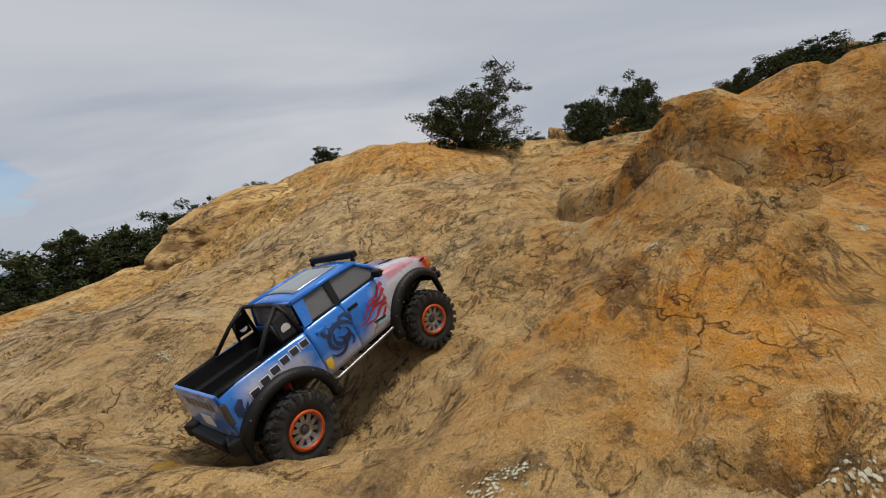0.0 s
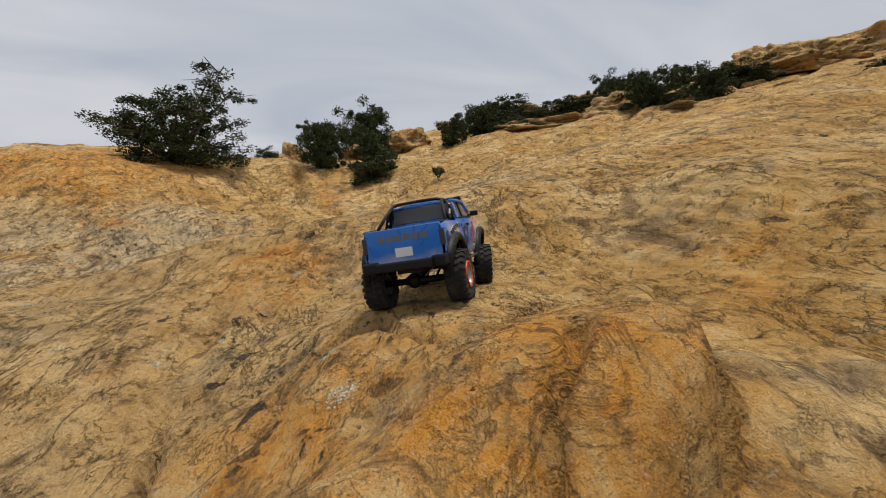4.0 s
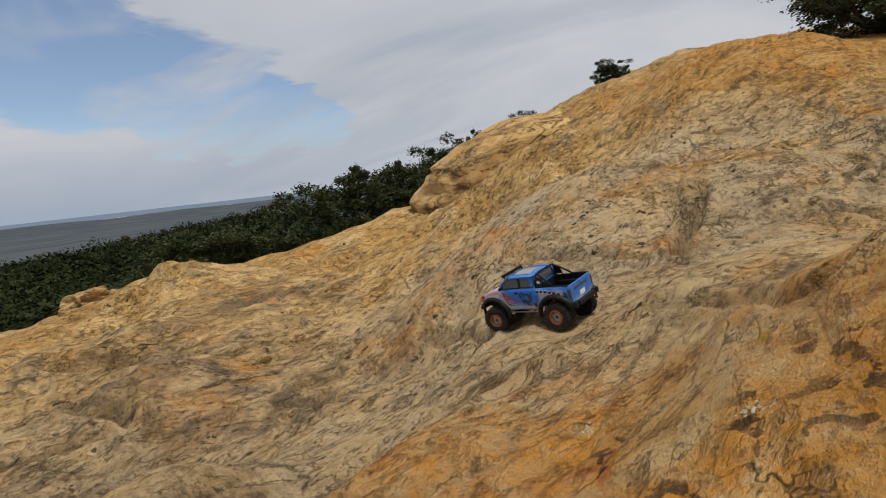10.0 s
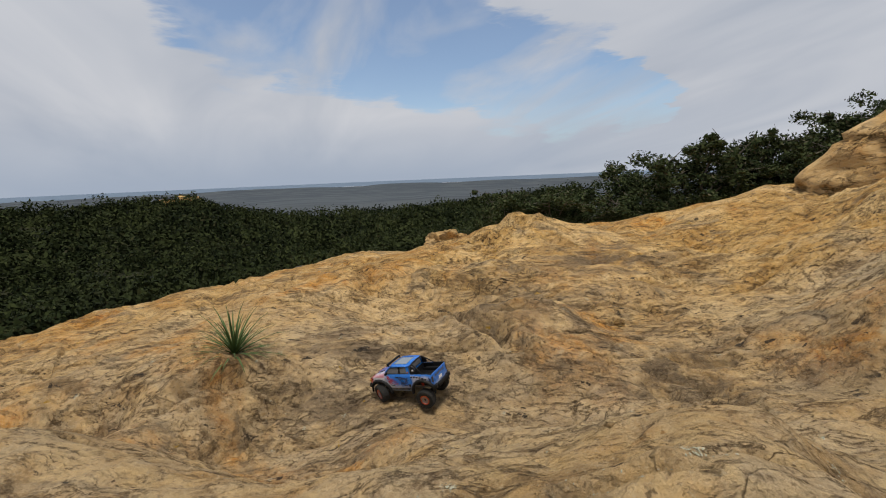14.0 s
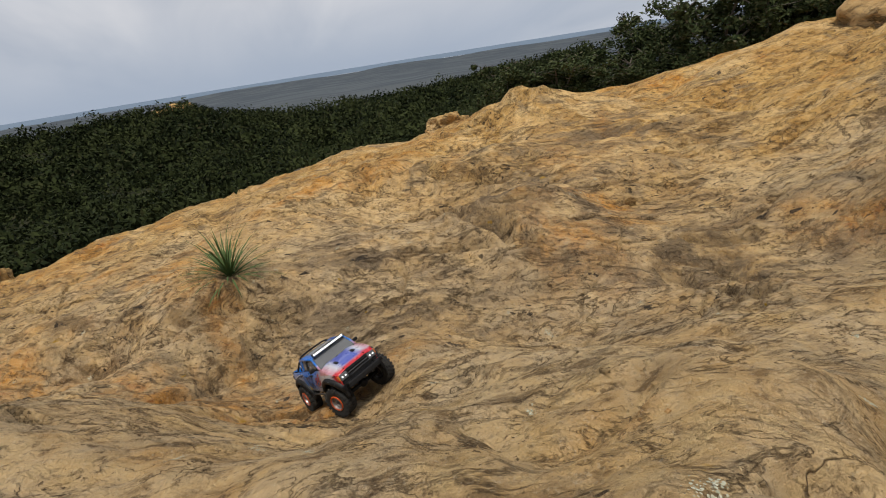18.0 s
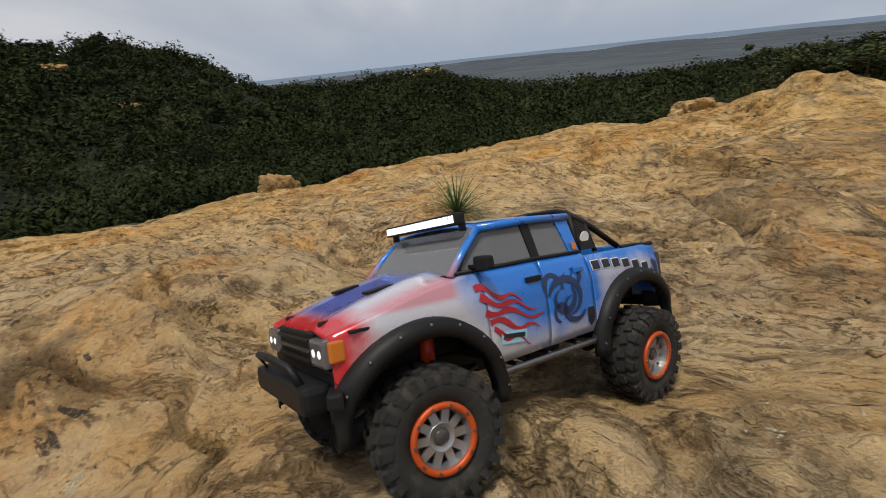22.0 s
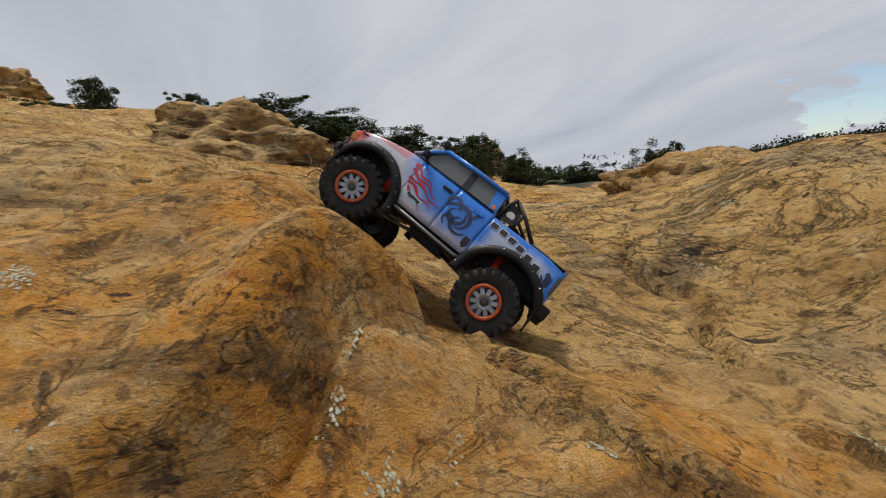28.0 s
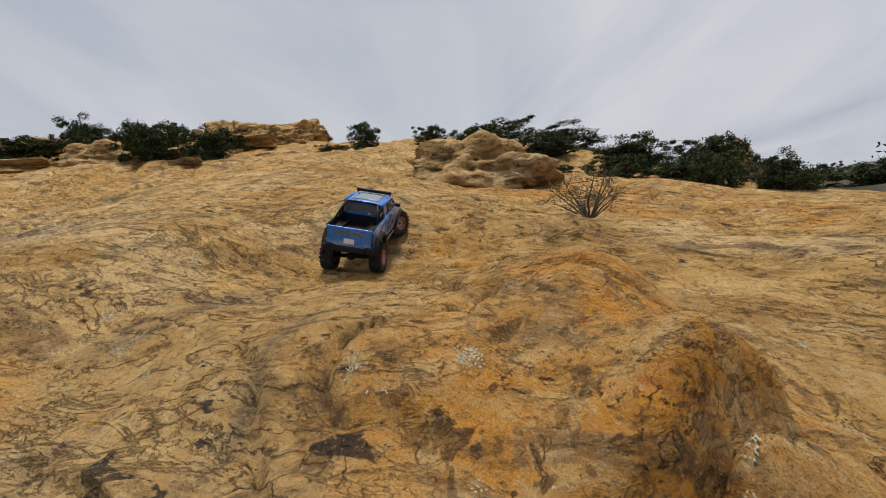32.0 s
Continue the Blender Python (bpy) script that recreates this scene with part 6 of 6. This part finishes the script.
    # suspension fixed to the frame
    for c in (0.1675, -0.1675):
        x = c + (0.028 if c < 0 else -0.028)
        shock = pipe("shock_absorber", [(x, s * 0.056, 0.078), (x * 0.97, s * 0.052, 0.118)], 0.0065, STEEL, truck)
        pipe("shock_spring", [(x * 0.985, s * 0.054, 0.098), (x * 0.955, s * 0.05, 0.148)], 0.0078, RED, shock, "red coil-over spring")
        pipe("suspension_link", [(c, s * 0.04, 0.062), (c * 0.35, s * 0.03, 0.082)], 0.0032, STEEL, truck)

# hood, roof, bed
grid = []
for i in range(17):
    x = 0.117 + 0.13 * i / 16
    w, e = side_y(x, shoulder(x)) - 0.0005, shoulder(x)
    row = []
    for j in range(21):
        u = -1 + j / 10
        rise = 0.007 * (1 - abs(u) ** 3) + 0.003 * math.exp(-((abs(u) - 0.52) / 0.12) ** 2)
        row.append(((x, w * u, e + rise * (1 - 0.25 * i / 16) - 0.004 * (i / 16) ** 6), (0, 0, -1)))
    grid.append(row)
hood = part("hood", shell(bmesh.new(), grid, 0.002), PAINT, truck, "red-edged blue hood", True)
for s in (1, -1):
    block("hood_vent", (0.175, s * 0.04, 0.1905), (0.03, 0.012, 0.003), BLACK, hood, 0.001, "", pose(0, 0, 0, 0, 7))
grid = []
for i in range(13):
    x = 0.075 - 0.148 * i / 12
    f = -1 + 2 * i / 12
    grid.append([((x, 0.0795 * u, 0.2385 + 0.0105 * (1 - abs(u) ** 2.5) * (1 - 0.35 * abs(f) ** 3)), (0, 0, -1)) for u in (-1 + j / 7 for j in range(15))])
roof = part("roof", shell(bmesh.new(), grid, 0.002), PAINT, truck, "bright blue roof", True)
grid = []
for i in range(9):
    x = 0.052 - 0.10 * i / 8
    f = -1 + 2 * (0.075 - x) / 0.148
    grid.append([((x, 0.0795 * u, 0.24 + 0.0105 * (1 - abs(u) ** 2.5) * (1 - 0.35 * abs(f) ** 3)), (0, 0, -1)) for u in (-0.68 + 1.36 * j / 8 for j in range(9))])
part("sunroof", shell(bmesh.new(), grid, 0.001), SUNROOF, roof, "grey glossy sunroof panel", True)
pane("windshield", [(0.119, 0.084, 0.195), (0.119, -0.084, 0.195), (0.075, -0.076, 0.239), (0.075, 0.076, 0.239)], TINT, truck)
pane("rear_window", [(-0.075, 0.075, 0.2), (-0.072, 0.07, 0.236), (-0.072, -0.07, 0.236), (-0.075, -0.075, 0.2)], TINT, truck)
block("cowl", (0.1185, 0, 0.193), (0.008, 0.17, 0.004), BLACK, truck, 0.001)
block("cab_rear_wall", (-0.0775, 0, 0.17), (0.003, 0.178, 0.056), PAINT, truck, 0.001)
block("cab_rear_header", (-0.0725, 0, 0.2395), (0.006, 0.15, 0.006), PAINT, truck, 0.002)
block("dashboard", (0.095, 0, 0.186), (0.04, 0.165, 0.014), BLACK, truck, 0.003)
for s in (1, -1):
    block("seat", (0.01, s * 0.04, 0.17), (0.04, 0.05, 0.07), STEEL, truck, 0.006)
block("cab_floor", (0.01, 0, 0.107), (0.165, 0.176, 0.004), BLACK, truck, 0.001)
liner = block("bed_liner", (-0.16, 0, 0.15), (0.158, 0.176, 0.004), BLACK, truck, 0.001, "black plastic bed liner")
for s in (1, -1):
    block("liner_wall", (-0.16, s * 0.0865, 0.171), (0.158, 0.004, 0.038), BLACK, liner, 0.001)
for k in range(9):
    block("liner_rib", (-0.16, -0.064 + 0.016 * k, 0.153), (0.15, 0.005, 0.002), BLACK, liner, 0.0007)
gate = block("tailgate", (-0.2425, 0, 0.152), (0.006, 0.172, 0.076), PAINT, truck, 0.002, "blue tailgate with pale bars")
block("liner_front", (-0.0815, 0, 0.172), (0.003, 0.17, 0.04), BLACK, liner, 0.001)
for k in range(6):
    block("gate_bar", (-0.2459, 0.05 - 0.02 * k, 0.168), (0.0006, 0.015, 0.013), STEEL, gate, 0.0)
block("number_plate", (-0.246, 0, 0.136), (0.0012, 0.04, 0.02), WHITE, gate, 0.0004, "white blank plate")

# front and rear ends
grille = block("grille", (0.246, 0, 0.148), (0.008, 0.096, 0.032), BLACK, truck, 0.002, "black grille with thick bars")
for k in range(3):
    block("grille_bar", (0.2515, 0, 0.139 + 0.009 * k), (0.004, 0.092, 0.003), STEEL if k == 1 else BLACK, grille, 0.001)
block("front_panel", (0.2435, 0, 0.127), (0.008, 0.168, 0.014), BLACK, truck, 0.003)
bumper = block("front_bumper", (0.260, 0, 0.112), (0.026, 0.15, 0.024), BLACK, truck, 0.006)
for s in (1, -1):
    block("bumper_wing", (0.247, s * 0.084, 0.113), (0.014, 0.03, 0.014), BLACK, bumper, 0.003, "", pose(0, 0, 0, 0, 0, -s * 28))
    block("tow_hook", (0.266, s * 0.03, 0.106), (0.008, 0.005, 0.01), RED, bumper, 0.001)
pipe("bull_bar", [(0.264, 0.055, 0.118), (0.273, 0.05, 0.139), (0.275, 0, 0.142), (0.273, -0.05, 0.139), (0.264, -0.055, 0.118)], 0.0038, BLACK, bumper)
block("skid_plate", (0.235, 0, 0.096), (0.04, 0.07, 0.004), STEEL, truck, 0.001, "", pose(0, 0, 0, 0, -20))
rear_bumper = block("rear_bumper", (-0.254, 0, 0.107), (0.018, 0.13, 0.02), BLACK, truck, 0.004)
for s in (1, -1):
    block("bumper_end", (-0.249, s * 0.08, 0.109), (0.022, 0.036, 0.024), BLACK, rear_bumper, 0.005, "", pose(0, 0, 0, 0, 0, s * 18))
light_bar = block("light_bar", (0.088, 0, 0.2505), (0.012, 0.152, 0.013), BLACK, truck, 0.003, "black roof light bar with lit diodes")
for k in range(14):
    block("diode", (0.0943, -0.067 + 0.0103 * k, 0.2505), (0.002, 0.0082, 0.008), LED, light_bar, 0.0005, "lit white diode")
for s in (1, -1):
    block("light_bar_bracket", (0.083, s * 0.07, 0.243), (0.008, 0.004, 0.012), BLACK, light_bar, 0.001)
frame_rails = block("chassis", (0, 0, 0.096), (0.44, 0.062, 0.02), BLACK, truck, 0.003, "black ladder chassis")
block("gearbox", (0.01, 0, 0.082), (0.08, 0.04, 0.024), BLACK, frame_rails, 0.004)
pipe("drive_shaft", [(0.03, 0, 0.08), (0.16, 0, 0.062)], 0.004, STEEL, frame_rails)
pipe("drive_shaft", [(-0.03, 0, 0.08), (-0.16, 0, 0.062)], 0.004, STEEL, frame_rails)
block("motor", (0.12, 0.0, 0.125), (0.06, 0.035, 0.034), STEEL, frame_rails, 0.008)

# axles and wheels
R_WHEEL, HALF_BASE, TRACK = 0.0605, 0.1675, 0.0985


def revolve(bm, profile, n, closed=False):
    rings = [[bm.verts.new((r * math.cos(math.tau * k / n), y, r * math.sin(math.tau * k / n))) for k in range(n)] for r, y in profile]
    pairs = list(zip(rings, rings[1:])) + ([(rings[-1], rings[0])] if closed else [])
    for a, b in pairs:
        for k in range(n):
            bm.faces.new((a[k], a[(k + 1) % n], b[(k + 1) % n], b[k]))
    bmesh.ops.recalc_face_normals(bm, faces=bm.faces[:])
    return bm


def make_wheel():
    bm = revolve(bmesh.new(), [(0.0, 0.0175), (0.006, 0.0175), (0.0075, 0.0155), (0.0075, -0.01), (0.0, -0.01)], 12)
    wheel = part("wheel", bm, SMOKE, truck, "knobby wheel with orange beadlock ring", True)
    bm = revolve(bmesh.new(), [(0.0295, -0.0195), (0.043, -0.0235), (0.052, -0.0225), (0.0565, -0.0175), (0.0575, 0), (0.0565, 0.0175), (0.052, 0.0225), (0.043, 0.0235), (0.0295, 0.0195), (0.028, 0)], 44, True)
    tyre = part("tyre", bm, RUBBER, wheel, "black knobby off-road tyre", True)
    bm = bmesh.new()
    for k in range(22):
        a = math.tau * k / 22
        for y, da, sx, sy, turn in ((0.0065, 0.0, 0.0105, 0.0095, 14), (-0.0065, 0.5, 0.0105, 0.0095, 14), (0.018, 0.25, 0.009, 0.010, -10), (-0.018, 0.75, 0.009, 0.010, -10)):
            b = a + da * math.tau / 22
            r = 0.0578 if abs(y) < 0.01 else 0.0568
            m = Matrix.Rotation(-b, 4, "Y") @ Matrix.Translation((r, y, 0)) @ Matrix.Rotation(radians(turn), 4, "X") @ Matrix.Diagonal((0.0055, sy, sx, 1))
            bmesh.ops.create_cube(bm, size=1, matrix=m)
        for y in (0.0228, -0.0228):
            m = Matrix.Rotation(-a - 0.07, 4, "Y") @ Matrix.Translation((0.0515, y, 0)) @ Matrix.Diagonal((0.009, 0.003, 0.0075, 1))
            bmesh.ops.create_cube(bm, size=1, matrix=m)
    tagged(part("tread", bm, RUBBER, wheel), kind="stuff")
    bm = revolve(bmesh.new(), [(0.0258, 0.0185), (0.0305, 0.0185), (0.0315, 0.0215), (0.0305, 0.0238), (0.0264, 0.0238), (0.025, 0.0215)], 40, True)
    ring = part("beadlock_ring", bm, ORANGE, wheel, "orange beadlock ring", True)
    bm = revolve(bmesh.new(), [(0.0255, 0.0225), (0.0235, 0.012), (0.023, -0.018), (0.025, -0.0205), (0.026, 0.015)], 36, True)
    revolve(bm, [(0.0075, 0.0145), (0.012, 0.0165), (0.0145, 0.0145), (0.0145, 0.0105), (0.0075, 0.0105)], 32, True)
    for k in range(10):
        m = Matrix.Rotation(math.tau * k / 10, 4, "Y") @ Matrix.Translation((0.0185, 0.0135, 0)) @ Matrix.Rotation(radians(-8), 4, "Z") @ Matrix.Diagonal((0.0125, 0.0035, 0.0075, 1))
        bmesh.ops.create_cube(bm, size=1, matrix=m)
    rim = part("rim", bm, SILVER, wheel, "silver spoked rim")
    bm = revolve(bmesh.new(), [(0.0, 0.0), (0.0235, 0.0), (0.0235, -0.004), (0.0, -0.004)], 24)
    part("brake_disc", bm, SMOKE, wheel)
    bm = bmesh.new()
    for k in range(10):
        box(bm, (0.0282 * math.cos(math.tau * k / 10), 0.0241, 0.0282 * math.sin(math.tau * k / 10)), (0.003, 0.0016, 0.003), 0.0004)
    part("ring_bolts", bm, STEEL, wheel)
    return wheel


front_left = make_wheel()
wheels = [front_left] + [copy_thing(front_left, Matrix()) for _ in range(3)]
axles = []
for name in ("front_axle", "rear_axle"):
    bm = bmesh.new()
    tube_into(bm, [(0, -0.082, 0), (0, 0.082, 0)], [0.008, 0.008], 10)
    axle = part(name, bm, BLACK, truck, "black solid axle", True)
    bm = bmesh.new()
    bmesh.ops.create_uvsphere(bm, u_segments=14, v_segments=8, radius=0.018, matrix=Matrix.Translation((0, 0.012, 0)))
    part("differential", bm, BLACK, axle, "", True)
    axles.append(axle)

# how the truck drives: seconds, place, heading, nose up, left side up ---
DRIVE = [
    (0, -0.193, 0.908, -0.316, 48, 22, -5.1),
    (1, 0.192, 1.218, -0.121, 33, 27.5, 4.2),
    (2, 0.518, 1.244, 0.063, 2.2, 41.9, 8.9),
    (2.5, 0.669, 1.19, 0.116, -4.6, 32.4, -18.5),
    (3, 0.752, 1.243, 0.183, 7.5, 20.9, -19.2),
    (3.5, 0.975, 1.448, 0.222, 29, 2.1, -13.1),
    (5.5, 1.326, 2.456, 0.309, 73.5, 18.4, -4.5),
    (6, 1.252, 2.75, 0.351, 93.1, 11.2, -10),
    (7, 0.557, 3.129, 0.308, 147, -14, -7.7),
    (7.5, 0.195, 3.28, 0.233, 147.3, -4.4, -2.7),
    (8, -0.216, 3.414, 0.208, 163.1, -14.8, 0.8),
    (9, -0.902, 3.922, -0.046, 142.7, -22.8, -2.7),
    (10, -1.621, 4.084, -0.371, 164, -9.5, -6.9),
    (11, -2.452, 3.811, -0.745, -168.1, -16.5, 2.8),
    (12, -3.633, 3.707, -1.28, -155.6, -14.9, -15.1),
    (13, -4.171, 3.107, -1.36, -113.3, 1.4, -9),
    (15.5, -4.233, 2.363, -1.386, -122.8, -26.9, 11.2),
    (16, -3.998, 2.127, -1.322, -36.3, 4.6, 6.1),
    (17, -3.713, 2.076, -1.273, -12.1, 30.7, 10.4),
    (18, -3.531, 2.19, -1.122, 21.6, 26.8, 9.9),
    (19, -3.027, 2.306, -0.835, 24.1, 46.5, 9.6),
    (20, -2.948, 2.432, -0.721, 20.9, 28.5, -12.3),
    (21, -2.611, 2.361, -0.514, -11.3, 34.2, 1.7),
    (21.3, -2.45, 2.265, -0.44, -25.1, 25.1, 15.4),
    (22, -2.241, 1.977, -0.373, -48.9, 12.2, 22.1),
    (22.2, -2.214, 1.862, -0.37, -51, 9.8, 23.3),
    (22.6, -2.266, 1.617, -0.42, -62.2, 0.3, 14.8),
    (23, -2.17, 1.421, -0.466, -60.4, -14, 19.4),
    (23.4, -2.017, 1.296, -0.498, -54.9, -11.1, 33.1),
    (24, -1.798, 1.116, -0.456, -44.3, 1.1, 34.4),
    (24.2, -1.722, 1.084, -0.434, -31.7, 0.7, 27.1),
    (25, -1.265, 1.105, -0.337, 4.8, 13.3, -0.5),
    (25.5, -0.995, 1.221, -0.249, 12.1, 18.1, -1.5),
    (27.6, 0.768, 0.741, -0.05, 28.9, 39.4, 30),
    (28, 0.851, 0.767, 0.009, 34.6, 42.2, 27),
    (29, 0.874, 0.92, 0.097, 70.1, 22.4, 8),
    (30, 1.088, 1.243, 0.176, 49.8, -7.3, -15.6),
    (31, 1.444, 1.645, 0.168, 51.8, 11.4, -10),
    (32, 1.97, 1.61, 0.22, -13.4, 9.1, 24.4),
]


def smooth_rows(rows, t):
    a = np.array(rows, float)
    for col in (4, 5, 6):
        a[:, col] = np.degrees(np.unwrap(np.radians(a[:, col])))
    k = a[:, 0]
    slope = np.gradient(a[:, 1:], k, axis=0)
    i = np.clip(np.searchsorted(k, t, side="right") - 1, 0, len(k) - 2)
    h = (k[i + 1] - k[i])[:, None]
    u = ((t - k[i]) / (k[i + 1] - k[i]))[:, None]
    return ((2 * u ** 3 - 3 * u ** 2 + 1) * a[i, 1:] + (u ** 3 - 2 * u ** 2 + u) * h * slope[i]
            + (-2 * u ** 3 + 3 * u ** 2) * a[i + 1, 1:] + (u ** 3 - u ** 2) * h * slope[i + 1])


def rest_height(x, y, way):
    """Height of a wheel's hub when its tread touches the rock."""
    best = np.full(len(x), -99.0)
    for d in np.linspace(-0.055, 0.055, 9):
        for e in (-0.02, 0.0, 0.02):
            gz = ground_height(x + d * way[0] - e * way[1], y + d * way[1] + e * way[0])
            best = np.maximum(best, gz + math.sqrt(R_WHEEL ** 2 - d * d))
    return best - 0.004


def motions():
    t = np.arange(0, 481) / 15.0
    s = smooth_rows(DRIVE, t)
    P, head, nose, lean = s[:, :3].copy(), np.radians(s[:, 3]), np.radians(s[:, 4]), np.radians(s[:, 5])

    def turn_at(k):
        return Matrix.Rotation(head[k], 3, "Z") @ Matrix.Rotation(-nose[k], 3, "Y") @ Matrix.Rotation(lean[k], 3, "X")

    corners = [Vector((c * HALF_BASE, w * TRACK, R_WHEEL)) for c in (1, -1) for w in (1, -1)]
    for _ in range(2):
        need = []
        for q in corners:
            at = np.array([turn_at(k) @ q for k in range(len(t))]) + P
            need.append(rest_height(at[:, 0], at[:, 1], (np.cos(head), np.sin(head))) - at[:, 2])
        need = np.array(need)
        window = np.hanning(9)
        window /= window.sum()
        soft = lambda v: np.convolve(np.pad(v, 4, mode="edge"), window, mode="valid")
        P[:, 2] += soft(need.mean(0))
        nose += 0.3 * soft((need[0] + need[1] - need[2] - need[3]) / 2) / (2 * HALF_BASE)
        lean += 0.3 * soft((need[0] + need[2] - need[1] - need[3]) / 2) / (2 * TRACK)
    need = []
    for q in corners:
        at = np.array([turn_at(k) @ q for k in range(len(t))]) + P
        need.append(rest_height(at[:, 0], at[:, 1], (np.cos(head), np.sin(head))) - at[:, 2])
    need = np.array(need)
    P[:, 2] += soft(need.mean(0))
    need = need - soft(need.mean(0))
    rows = [(t[k], Matrix.Translation(P[k]) @ turn_at(k).to_4x4()) for k in range(len(t))]
    walk(truck, rows)
    pace = np.gradient(P, 1 / 15.0, axis=0)
    forward = np.array([turn_at(k) @ Vector((1, 0, 0)) for k in range(len(t))])
    speed = (pace * forward).sum(1)
    steer = np.clip(np.degrees(np.arctan2(2 * HALF_BASE * np.gradient(head, 1 / 15.0), np.maximum(np.abs(speed), 0.35))), -30, 30)
    steer = soft(steer)
    step = np.clip(np.degrees(speed / 15.0 / R_WHEEL), -80, 80)
    spin = np.cumsum(step)
    for end in (0, 1):
        c = 1 - 2 * end
        rise = np.clip((need[2 * end] + need[2 * end + 1]) / 2, -0.02, 0.02)
        tilt = np.clip(np.degrees(np.arctan2(need[2 * end] - need[2 * end + 1], 2 * TRACK)), -13, 13)
        rise, tilt = soft(rise), soft(tilt)
        hubs = [pose(c * HALF_BASE, 0, R_WHEEL + rise[k], tilt[k]) for k in range(len(t))]
        walk(axles[end], [(t[k], hubs[k]) for k in range(len(t))])
        for w in (0, 1):
            side = 1 - 2 * w
            rows = []
            for k in range(len(t)):
                m = hubs[k] @ pose(0, side * TRACK, 0, 0, 0, steer[k] if end == 0 else 0)
                m = m @ pose(0, 0, 0, 0, 0, 0 if side > 0 else 180) @ pose(0, 0, 0, 0, side * spin[k], 0)
                rows.append((t[k], m))
            walk(wheels[2 * end + w], rows)


motions()
